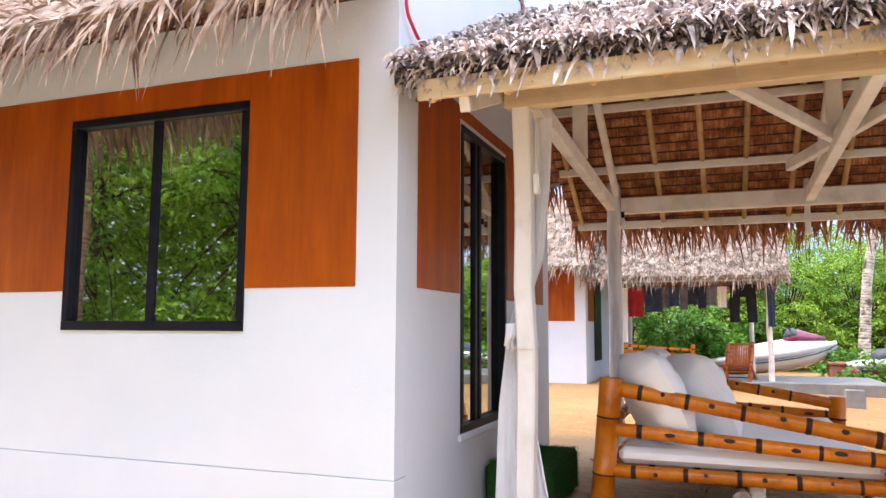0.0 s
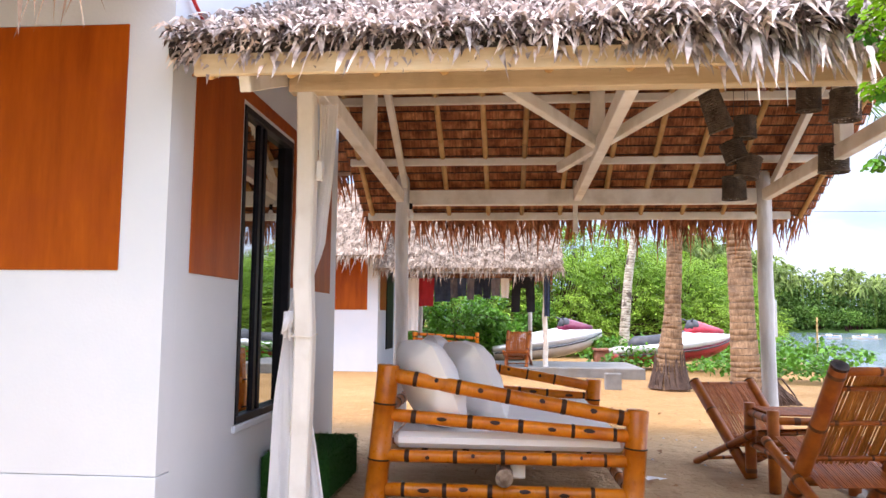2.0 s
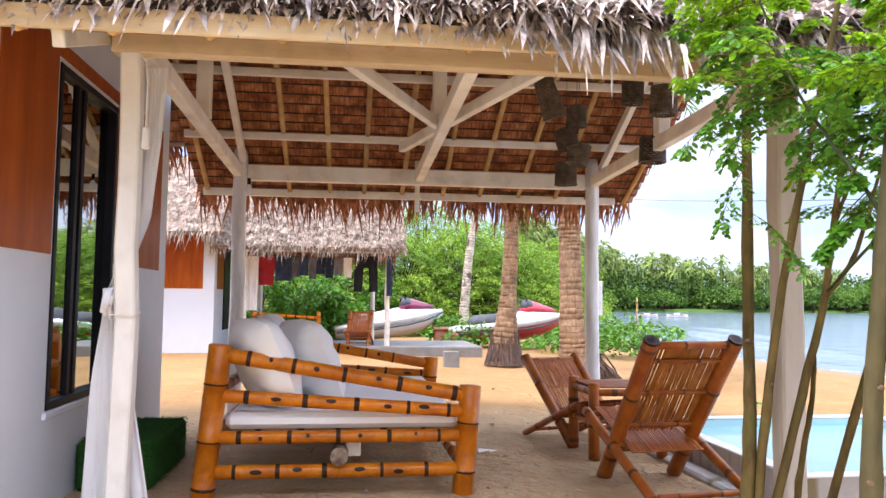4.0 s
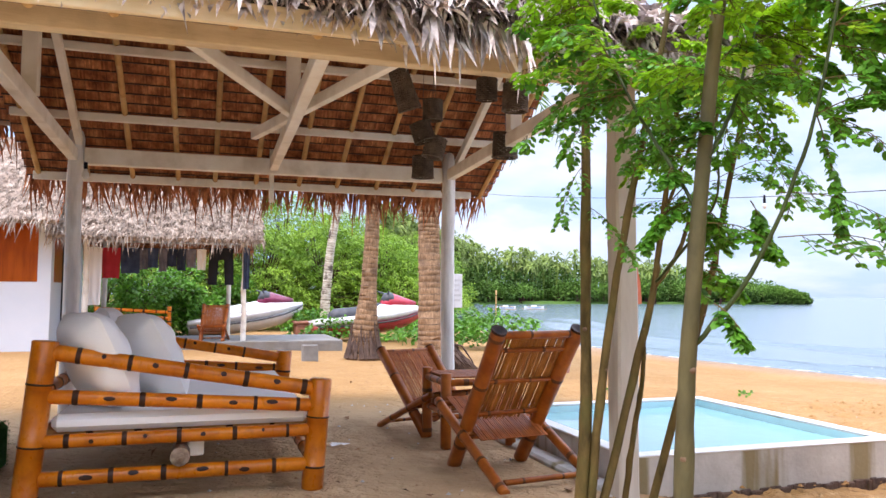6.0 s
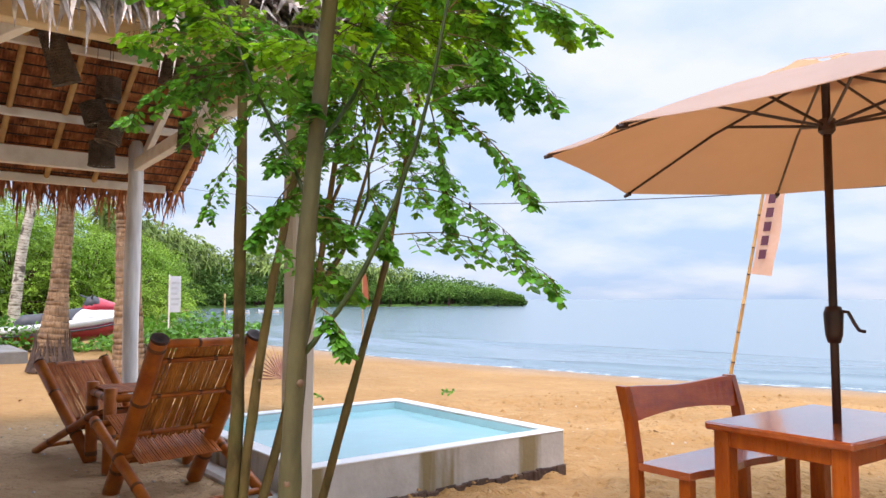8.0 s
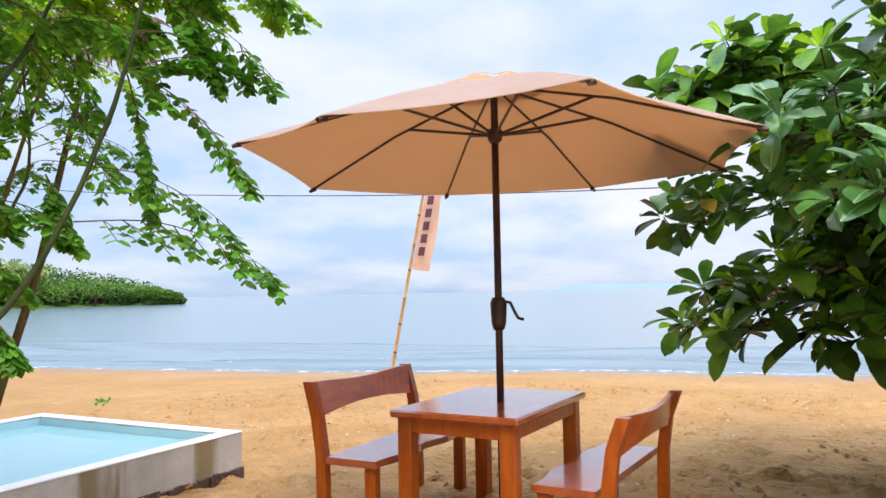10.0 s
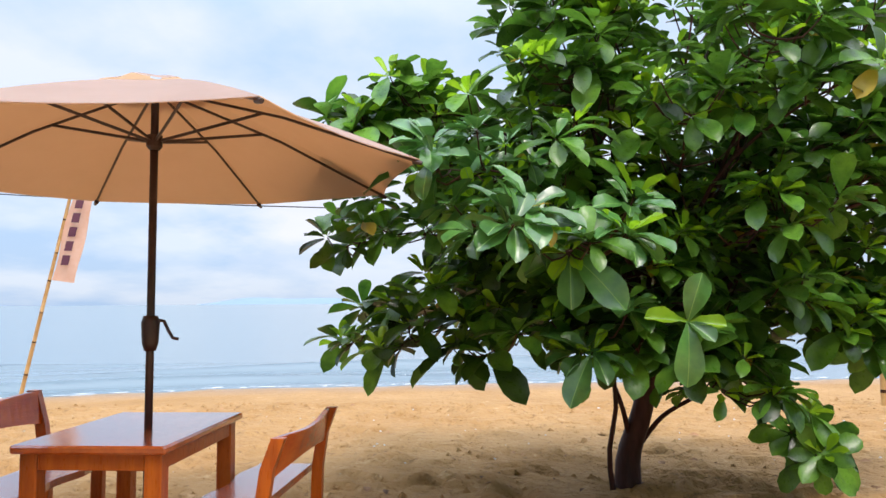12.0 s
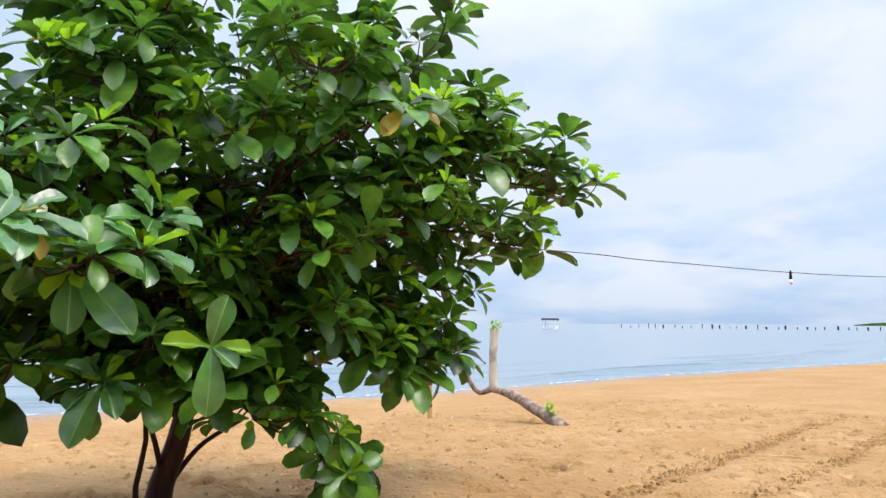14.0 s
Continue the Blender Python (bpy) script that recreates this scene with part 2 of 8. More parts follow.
# the dyed canvas is paler where it reflects than where light comes through it
for n_ in CANVAS.node_tree.nodes:
    if n_.type == "BSDF_TRANSLUCENT":
        CANVAS.node_tree.links.remove(n_.inputs[0].links[0])
        n_.inputs[0].default_value = (0.80, 0.52, 0.30, 1)
BRONZE = mat("dark_bronze_steel", [(0.035, 0.019, 0.017), (0.07, 0.038, 0.033)], 8, 0.4, 0.05, 60, metal=0.3)
SLABGREY = mat("weathered_slab_concrete", [(0.17, 0.165, 0.155), (0.26, 0.255, 0.24)], 3.5, 0.85, 0.35, 30, stain=((0.2, 0.16, 0.1), 2, 0.5))
CONCRETE = mat("stained_grey_concrete", [(0.43, 0.415, 0.385), (0.60, 0.585, 0.555)], 3.5, 0.8, 0.35, 30, stain=((0.22, 0.165, 0.055), 3.4, 0.85, (1, 1, 0.09), (0.54, 0.62)))
RIM = mat("white_pool_rim", [(0.74, 0.75, 0.75), (0.82, 0.83, 0.83)], 5, 0.5, 0.1, 40)
POOLTILE = mat("pale_blue_pool_paint", [(0.44, 0.70, 0.74), (0.52, 0.77, 0.81)], 2, 0.4, 0.05, 30)
TURF = mat("green_artificial_turf", [(0.012, 0.06, 0.012), (0.035, 0.13, 0.025)], 60, 0.9, 0.8, 300, spec=0.1)
BARK = mat("moringa_bark", [(0.043, 0.039, 0.015), (0.115, 0.098, 0.038)], 9, 0.75, 0.5, 45, (1, 1, 0.35), stain=((0.06, 0.075, 0.02), 4, 0.7, (1, 1, 0.5)))
STEMBARK = mat("dark_moringa_bark", [(0.05, 0.036, 0.011), (0.165, 0.115, 0.038)], 11, 0.8, 0.6, 45, (1, 1, 0.4), stain=((0.075, 0.08, 0.02), 5, 0.7), spec=0.25)
GREENTWIG = mat("green_moringa_twig", [(0.02, 0.034, 0.01), (0.055, 0.08, 0.022)], 12, 0.6, 0.3, 40, spec=0.3)
DARKBARK = mat("wet_dark_bark", [(0.026, 0.009, 0.008), (0.08, 0.027, 0.023)], 9, 0.55, 0.6, 40, (1, 1, 0.3), spec=0.25)
PALMBARK = mat("coconut_trunk_bark", [(0.17, 0.095, 0.045), (0.40, 0.25, 0.135)], 12, 0.85, 0.9, 30, (2.5, 2.5, 0.7), stain=((0.10, 0.06, 0.035), 4.0, 0.7, (1, 1, 0.8)))
SCAR = mat("dark_leaf_scar", [(0.07, 0.042, 0.025), (0.2, 0.125, 0.075)], 14, 0.9, 0.6, 40)
LEANBARK = mat("pale_palm_bark", [(0.42, 0.37, 0.28), (0.58, 0.52, 0.42)], 6, 0.85, 0.5, 30, (1, 1, 3), stain=((0.07, 0.05, 0.04), 3.2, 0.95, (1, 1, 0.8), (0.56, 0.62)), rings=((0.3, 0.24, 0.18), 5, 0.3))
# yellower, brighter leaf colour that paints the top light on the crown
MLEAF_TOP = mat("toplit_moringa_leaf", [(0.11, 0.29, 0.01), (0.33, 0.56, 0.016)], 1.6, 0.45, 0.1, 40, island=0.4, thin=0.5, spec=0.3)
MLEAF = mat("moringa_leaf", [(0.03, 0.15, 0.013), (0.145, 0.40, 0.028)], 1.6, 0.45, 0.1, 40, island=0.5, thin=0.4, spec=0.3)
CLEAF = mat("catappa_leaf", [(0.033, 0.128, 0.027), (0.11, 0.285, 0.045)], 5, 0.33, 0.2, 30, vary=0.35, thin=0.2, spec=0.9)
VEIN = mat("pale_leaf_midrib", [(0.16, 0.34, 0.07), (0.24, 0.42, 0.11)], 8, 0.4, 0.1, 40)
CLEAFS = mat("catappa_leaf_mass", [(0.027, 0.098, 0.014), (0.14, 0.31, 0.03)], 5, 0.3, 0.2, 45, island=0.7, thin=0.32, spec=0.5)
YLEAF = mat("yellow_catappa_leaf", [(0.42, 0.30, 0.03), (0.55, 0.42, 0.06)], 6, 0.4, 0.2, 45, vary=0.25, thin=0.3)
NLEAF = mat("new_catappa_leaf", [(0.19, 0.42, 0.012), (0.36, 0.60, 0.025)], 6, 0.35, 0.2, 45, island=0.3, thin=0.5)
BUSH = mat("bush_leaf", [(0.05, 0.17, 0.015), (0.13, 0.32, 0.03)], 2, 0.5, 0.1, 30, island=0.5, thin=0.3, spec=0.3)
TREELEAF = mat("tree_leaf", [(0.09, 0.22, 0.015), (0.32, 0.50, 0.05)], 0.5, 0.55, 0.1, 30, island=0.45, thin=0.3, spec=0.3)
FARPALM = mat("far_palm_frond", [(0.085, 0.15, 0.028), (0.25, 0.34, 0.07)], 0.4, 0.6, 0, 30, island=0.4, thin=0.2, spec=0.3)
FARBUSH = mat("far_mangrove_leaf", [(0.07, 0.17, 0.025), (0.17, 0.31, 0.05)], 0.3, 0.7, 0, 30, island=0.35, thin=0.25, spec=0.2)
FAR = mat("far_forest_leaf", [(0.03, 0.085, 0.018), (0.125, 0.235, 0.04)], 0.15, 0.7, 0, 30, island=0.45, thin=0.2, spec=0.2)
FROND = mat("palm_frond", [(0.06, 0.17, 0.02), (0.13, 0.28, 0.04)], 1, 0.45, 0.1, 30, island=0.3, thin=0.25)
GELCOAT = mat("white_hull_gelcoat", [(0.74, 0.75, 0.76), (0.80, 0.80, 0.80)], 2, 0.25, 0.02, 20, coat=0.4, stain=((0.5, 0.5, 0.5), 3, 0.3))
MAROON = mat("maroon_hull", [(0.16, 0.012, 0.05), (0.24, 0.02, 0.07)], 2, 0.3, 0.02, 20, coat=0.4)
CRIMSON = mat("crimson_hull", [(0.42, 0.012, 0.03), (0.52, 0.03, 0.06)], 2, 0.3, 0.02, 20, coat=0.4)
VINYL = mat("grey_black_vinyl", [(0.03, 0.033, 0.04), (0.07, 0.075, 0.085)], 6, 0.5, 0.15, 60)
TERRA = mat("terracotta_planter", [(0.30, 0.13, 0.08), (0.42, 0.20, 0.13)], 5, 0.8, 0.3, 30)
FANLEAF = mat("dry_fan_leaf", [(0.26, 0.11, 0.08), (0.46, 0.25, 0.19)], 8, 0.75, 0.3, 40, island=0.3, thin=0.1)
PALEWOOD = mat("pale_bleached_bark", [(0.42, 0.36, 0.28), (0.60, 0.54, 0.45)], 7, 0.8, 0.5, 40, (1, 1, 0.5), stain=((0.14, 0.09, 0.06), 5, 0.8))
DRIFT = mat("weathered_driftwood", [(0.13, 0.075, 0.045), (0.42, 0.31, 0.23)], 14, 0.85, 1.0, 30, (1, 1, 1), stain=((0.05, 0.025, 0.018), 11, 0.85))
FLAGCLOTH = mat("peach_banner_cloth", [(0.75, 0.42, 0.28), (0.82, 0.52, 0.38)], 4, 0.85, 0.1, 80, thin=0.4)
INK = mat("dark_banner_ink", [(0.10, 0.03, 0.06), (0.14, 0.05, 0.08)], 4, 0.8, 0, 40)
REDHOSE = mat("red_plastic_hose", [(0.55, 0.01, 0.012), (0.65, 0.03, 0.02)], 4, 0.35, 0.02, 30)
WICKER = mat("dark_wicker", [(0.05, 0.036, 0.026), (0.17, 0.125, 0.09)], 12, 0.7, 0.3, 60, vary=0.3)
DENIM = mat("dark_blue_cloth", [(0.015, 0.025, 0.06), (0.04, 0.06, 0.11)], 5, 0.9, 0.2, 90, vary=0.4)
GREYCLOTH = mat("faded_grey_cloth", [(0.10, 0.10, 0.14), (0.24, 0.23, 0.27)], 5, 0.9, 0.2, 90, vary=0.4)
JET = mat("black_cloth", [(0.006, 0.006, 0.01), (0.015, 0.015, 0.02)], 5, 0.9, 0.2, 90)
REDCLOTH = mat("red_cloth", [(0.30, 0.01, 0.015), (0.38, 0.02, 0.03)], 5, 0.9, 0.2, 90)
ROOM = mat("dim_room_plaster", [(0.4, 0.4, 0.4), (0.5, 0.5, 0.48)], 2, 0.8, 0.05, 30)
WIRE = mat("black_cable", [(0.02, 0.02, 0.02), (0.03, 0.03, 0.03)], 5, 0.5, 0, 30)
ROCK = mat("dark_root_mass", [(0.05, 0.03, 0.025), (0.14, 0.09, 0.065)], 9, 0.9, 0.8, 40)


def glass_mat(name, tint, share):
    """Tinted reflective window glass: a mirror coat over a see-through pane."""
    m = bpy.data.materials.new(name)
    m.use_nodes = True
    nt = m.node_tree
    nt.nodes.clear()
    N, L = nt.nodes.new, nt.links.new
    out, g, t, mx = N("ShaderNodeOutputMaterial"), N("ShaderNodeBsdfGlossy"), N("ShaderNodeBsdfTransparent"), N("ShaderNodeMixShader")
    g.inputs["Roughness"].default_value, g.inputs["Color"].default_value = 0.015, (0.86, 0.9, 0.88, 1)
    t.inputs["Color"].default_value = (*tint, 1)
    nz, b = N("ShaderNodeTexNoise"), N("ShaderNodeBump")
    nz.inputs["Scale"].default_value = 1.6
    b.inputs["Strength"].default_value, b.inputs["Distance"].default_value = 0.05, 0.02
    L(nz.outputs[0], b.inputs["Height"])
    L(b.outputs[0], g.inputs["Normal"])
    mx.inputs[0].default_value = share
    L(t.outputs[0], mx.inputs[1])
    L(g.outputs[0], mx.inputs[2])
    L(mx.outputs[0], out.inputs[0])
    return m


GLASS = glass_mat("tinted_window_glass", (0.13, 0.15, 0.15), 0.64)


def sand_mat():
    m = bpy.data.materials.new("beach_sand")
    m.use_nodes = True
    nt = m.node_tree
    N, L = nt.nodes.new, nt.links.new
    p = nt.nodes["Principled BSDF"]
    co, sep = N("ShaderNodeTexCoord"), N("ShaderNodeSeparateXYZ")
    L(co.outputs["Object"], sep.inputs[0])

    def tex(scale, detail=6, rough=0.6):
        n = N("ShaderNodeTexNoise")
        n.inputs["Scale"].default_value, n.inputs["Detail"].default_value, n.inputs["Roughness"].default_value = scale, detail, rough
        L(co.outputs["Object"], n.inputs["Vector"])
        return n.outputs[0]

    def rng(sock, a, b, c=0.0, d=1.0):
        r = N("ShaderNodeMapRange")
        for i, v in enumerate((a, b, c, d)):
            r.inputs[i + 1].default_value = v
        L(sock, r.inputs[0])
        return r.outputs[0]

    def mix(f, a, b):
        x = N("ShaderNodeMixRGB")
        L(f, x.inputs[0])
        for i, v in ((1, a), (2, b)):
            if isinstance(v, tuple):
                x.inputs[i].default_value = (*v, 1)
            else:
                L(v, x.inputs[i])
        return x.outputs[0]

    def op(kind, a, b):
        x = N("ShaderNodeMath")
        x.operation = kind
        for i, v in ((0, a), (1, b)):
            if isinstance(v, (int, float)):
                x.inputs[i].default_value = v
            else:
                L(v, x.inputs[i])
        return x.outputs[0]

    big, mid, fine = tex(0.55), tex(3.2), tex(26)
    col = mix(rng(big, 0.3, 0.7), (0.32, 0.172, 0.058), (0.41, 0.243, 0.10))
    col = mix(rng(mid, 0.52, 0.75, 0, 0.45), col, (0.30, 0.165, 0.062))
    col = mix(rng(fine, 0.62, 0.74, 0, 0.5), col, (0.22, 0.125, 0.05))
    # dark noise specks paint the shade of dents and clods into the sand
    clods, pit_shade = tex(5.5, 8, 0.7), tex(13, 4, 0.6)
    col = mix(rng(clods, 0.55, 0.68, 0, 0.6), col, (0.24, 0.135, 0.055))
    col = mix(rng(pit_shade, 0.61, 0.68, 0, 0.7), col, (0.20, 0.115, 0.05))
    col = mix(rng(clods, 0.30, 0.42, 0.5, 0), col, (0.60, 0.42, 0.23))
    # trodden grey-brown earth under the shelter and round the houses
    wob = op("MULTIPLY", op("SUBTRACT", mid, 0.5), 1.6)
    ex = op("ADD", sep.outputs[0], wob)
    ey = op("ADD", sep.outputs[1], wob)
    inside = op("MULTIPLY", op("MULTIPLY", rng(ex, 4.0, 4.5, 1, 0), rng(ey, 7.3, 8.8, 1, 0)), rng(ey, 2.2, 3.0))
    col = mix(op("MULTIPLY", inside, 0.85), col, mix(rng(mid, 0.3, 0.7), (0.41, 0.27, 0.15), (0.55, 0.385, 0.225)))
    # unseen open yard before the house: sand made paler to bounce light up
    yard = op("MULTIPLY", rng(ex, 2.6, 4.2, 1, 0), rng(ey, 1.4, 2.9, 1, 0))
    col = mix(op("MULTIPLY", yard, 0.8), col, mix(rng(big, 0.3, 0.7), (0.66, 0.51, 0.32), (0.75, 0.60, 0.39)))
    wetz = rng(sep.outputs[2], -0.41, -0.34, 1, 0)
    col = mix(op("MULTIPLY", wetz, 0.7), col, (0.27, 0.17, 0.09))
    L(col, p.inputs["Base Color"])
    L(rng(wetz, 0, 1, 0.9, 0.35), p.inputs["Roughness"])
    p.inputs["Specular IOR Level"].default_value = 0.25
    b1, b2 = N("ShaderNodeBump"), N("ShaderNodeBump")
    b1.inputs["Strength"].default_value, b1.inputs["Distance"].default_value = 0.75, 0.022
    b2.inputs["Strength"].default_value, b2.inputs["Distance"].default_value = 0.9, 0.012
    dents, pock = tex(7.5, 3, 0.5), tex(19, 2, 0.5)
    L(op("ADD", rng(dents, 0.36, 0.52, 0, 1), rng(pock, 0.34, 0.5, 0, 0.45)), b1.inputs["Height"])
    L(fine, b2.inputs["Height"])
    L(b1.outputs[0], b2.inputs["Normal"])
    L(b2.outputs[0], p.inputs["Normal"])
    return m


def water_mat(name, col, rough, scale, strength, dist, stretch):
    m = bpy.data.materials.new(name)
    m.use_nodes = True
    nt = m.node_tree
    N, L = nt.nodes.new, nt.links.new
    p = nt.nodes["Principled BSDF"]
    p.inputs["Base Color"].default_value = (*col, 1)
    p.inputs["Roughness"].default_value, p.inputs["IOR"].default_value = rough, 1.33
    co, mp, n, b = N("ShaderNodeTexCoord"), N("ShaderNodeMapping"), N("ShaderNodeTexNoise"), N("ShaderNodeBump")
    mp.inputs["Scale"].default_value = stretch
    L(co.outputs["Object"], mp.inputs[0])
    L(mp.outputs[0], n.inputs["Vector"])
    n.inputs["Scale"].default_value, n.inputs["Detail"].default_value = scale, 6
    b.inputs["Strength"].default_value, b.inputs["Distance"].default_value = strength, dist
    L(n.outputs[0], b.inputs["Height"])
    L(b.outputs[0], p.inputs["Normal"])
    return m


SAND = sand_mat()
SEA = water_mat("sea_water", (0.135, 0.195, 0.22), 0.16, 0.9, 0.55, 0.12, (1.0, 0.35, 1))
POOLWATER = water_mat("pool_water", (0.29, 0.55, 0.57), 0.05, 2.2, 0.25, 0.02, (1, 1, 1))


# ---- mesh building ----
class MB:
    """Collects vertices and faces of one mesh."""

    def __init__(self):
        self.v, self.f, self.m = [], [], []

    def add(self, verts, faces, k=0):
        o = len(self.v)
        self.v += [tuple(p) for p in verts]
        self.f += [tuple(i + o for i in f) for f in faces]
        self.m += [k] * len(faces)
        return self

    def box(self, a, b, c=0.006, m=None, k=0):
        """A box from corner a to corner b with edges cut at c."""
        (x0, y0, z0), (x1, y1, z1) = a, b
        c = min(c, abs(x1 - x0) * 0.45, abs(y1 - y0) * 0.45, abs(z1 - z0) * 0.45)
        bm = bmesh.new()
        pts = [Vector((x, y, z)) for x in (x0, x1) for y in (y0, y1) for z in (z0, z1)]
        vs = []
        mid = Vector(((x0 + x1) / 2, (y0 + y1) / 2, (z0 + z1) / 2))
        for p in pts:
            for ax in range(3):
                q = p.copy()
                for j in range(3):
                    if j != ax:
                        q[j] += c if mid[j] > p[j] else -c
                vs.append(q)
        for q in vs:
            bm.verts.new(q)
        bmesh.ops.convex_hull(bm, input=bm.verts)
        bm.verts.index_update()
        vv = [v.co.copy() for v in bm.verts]
        ff = [[v.index for v in f.verts] for f in bm.faces]
        bm.free()
        if m is not None:
            vv = [m @ q for q in vv]
        return self.add(vv, ff, k)

    def tube(self, path, radii, seg=10, k=0, cap=True, rings=None):
        path = [Vector(p) for p in path]
        if isinstance(radii, (int, float)):
            radii = [radii] * len(path)
        o, up = len(self.v), None
        for i, p in enumerate(path):
            d = (path[min(i + 1, len(path) - 1)] - path[max(i - 1, 0)]).normalized()
            if up is None:
                up = d.orthogonal().normalized()
            up = (up - d * up.dot(d)).normalized()
            w = d.cross(up)
            for j in range(seg):
                a = 2 * math.pi * j / seg
                self.v.append(tuple(p + (up * math.cos(a) + w * math.sin(a)) * radii[i]))
        for i in range(len(path) - 1):
            kk = rings[i] if rings else k
            for j in range(seg):
                a, b = o + i * seg + j, o + i * seg + (j + 1) % seg
                self.f.append((a, b, b + seg, a + seg))
                self.m.append(kk)
        if cap:
            self.f += [tuple(o + j for j in reversed(range(seg))), tuple(o + (len(path) - 1) * seg + j for j in range(seg))]
            self.m += [k, k]
        return self

    def obj(self, name, mats, smooth=False):
        me = bpy.data.meshes.new(name)
        me.from_pydata(self.v, [], self.f)
        for m in mats if isinstance(mats, (list, tuple)) else [mats]:
            me.materials.append(m)
        if any(self.m):
            me.polygons.foreach_set("material_index", self.m)
        if smooth:
            me.polygons.foreach_set("use_smooth", [True] * len(self.f))
        me.update()
        return new(name, me)


def part(name, mb, mats, parent, label="", smooth=False, kind=""):
    ob = mb.obj(name, mats, smooth)
    ob.parent = parent
    return tagged(ob, label, "", "", kind)


def thing(name, at, label, category, group="", turn=0.0):
    e = new(name)
    e.matrix_basis = pose(*at, 0, 0, turn)
    return tagged(e, label, category, group)


def bamboo(p0, p1, r, gap=0.3, seed=0, taper=1.0, dark=0.018, mark=0.0):
    """A bamboo pole with raised, burnt nodes."""
    rng = random.Random(seed)
    p0, p1 = Vector(p0), Vector(p1)
    n = (p1 - p0).length
    mb, path, rad, rings = MB(), [], [], []
    t, stops, marks = rng.uniform(0.05, gap), [], []
    while t < n - 0.03:
        stops.append(t)
        t += gap * rng.uniform(0.8, 1.2)

    def put(d, rr, k):
        path.append(p0 + (p1 - p0) * (d / n))
        rad.append(rr * (1 + (taper - 1) * d / n))
        rings.append(k)

    put(0, r * 0.93, 0)
    put(0.006, r, 0)
    for s in stops:
        h = dark * rng.uniform(0.7, 1.4)
        q = s - gap * rng.uniform(0.4, 0.6)
        if mark and q > (path[-1] - p0).length + mark:
            marks.append(q)
        put(max(0.008, s - h), r * 0.985, 1)
        put(s - 0.004, r * 1.05, 1)
        put(s + 0.004, r * 1.05, 1)
        put(min(n - 0.008, s + h), r * 0.985, 0)
    put(n - 0.006, r, 0)
    put(n, r * 0.93, 0)
    mb.tube(path, rad, 12, 0, True, [1 if k == 1 else 0 for k in rings])
    ax = (p1 - p0).normalized()
    for q in marks:  # burn marks on one side between the nodes
        face = Vector((rng.gauss(0, 0.2), -1, rng.uniform(-0.1, 0.5)))
        face = (face - ax * face.dot(ax)).normalized()
        side, c = ax.cross(face), p0 + ax * q
        ln, rr = mark * rng.uniform(0.7, 1.2), r * (1 + (taper - 1) * q / n) * 1.012
        ring = []
        for k in range(10):
            a = 0.34 * math.sin(k * math.pi / 5) * rng.uniform(0.85, 1.1)
            ring.append(c + ax * (ln * math.cos(k * math.pi / 5)) + face * (rr * math.cos(a)) + side * (rr * math.sin(a)))
        mb.add(ring + [c + face * rr * 1.006], [(k, (k + 1) % 10, 10) for k in range(10)], 1)
    return mb


def beam(p0, p1, w, h, c=0.006):
    """A sawn timber from p0 to p1: w across, h high."""
    p0, p1 = Vector(p0), Vector(p1)
    d = p1 - p0
    x = d.normalized()
    side = Vector((0, 0, 1)).cross(x)
    side = side.normalized() if side.length > 1e-3 else Vector((1, 0, 0))
    up = x.cross(side)
    m = Matrix((x, side, up)).transposed().to_4x4()
    m.translation = p0
    return MB().box((0, -w / 2, -h / 2), (d.length, w / 2, h / 2), c, m)


def spline(pts, n):
    pts = [Vector(p) for p in pts]
    out = []
    for i in range(n + 1):
        t = i / n * (len(pts) - 1)
        k = min(int(t), len(pts) - 2)
        f = t - k
        p0, p1, p2, p3 = pts[max(k - 1, 0)], pts[k], pts[k + 1], pts[min(k + 2, len(pts) - 1)]
        out.append(0.5 * ((2 * p1) + (p2 - p0) * f + (2 * p0 - 5 * p1 + 4 * p2 - p3) * f * f + (3 * p1 - p0 - 3 * p2 + p3) * f ** 3))
    return out


# ---- ground and sea ----
SEA_Z = -0.42
SHORE_Y = [-600, -120, -35, -18, -11, 4, 9.3, 17, 28, 50, 85, 130, 400]
SHORE_X = [330, 62, 23.4, 20.8, 19.0, 17.3, 15.3, 13.9, 13.4, 18, 30, 48, 60]


def ground_z(x, y):
    s = np.interp(y, SHORE_Y, SHORE_X) - x
    land = np.clip(s / 14.0, 0, 1)
    z = SEA_Z + 0.42 * (1 - (1 - land) ** 1.25)
    return np.where(s < 0, SEA_Z + 0.09 * np.maximum(s, -40), z)


TRACKS = ((6.85, -4.95, 8.15, -8.25), (6.35, -6.0, 7.62, -9.64))


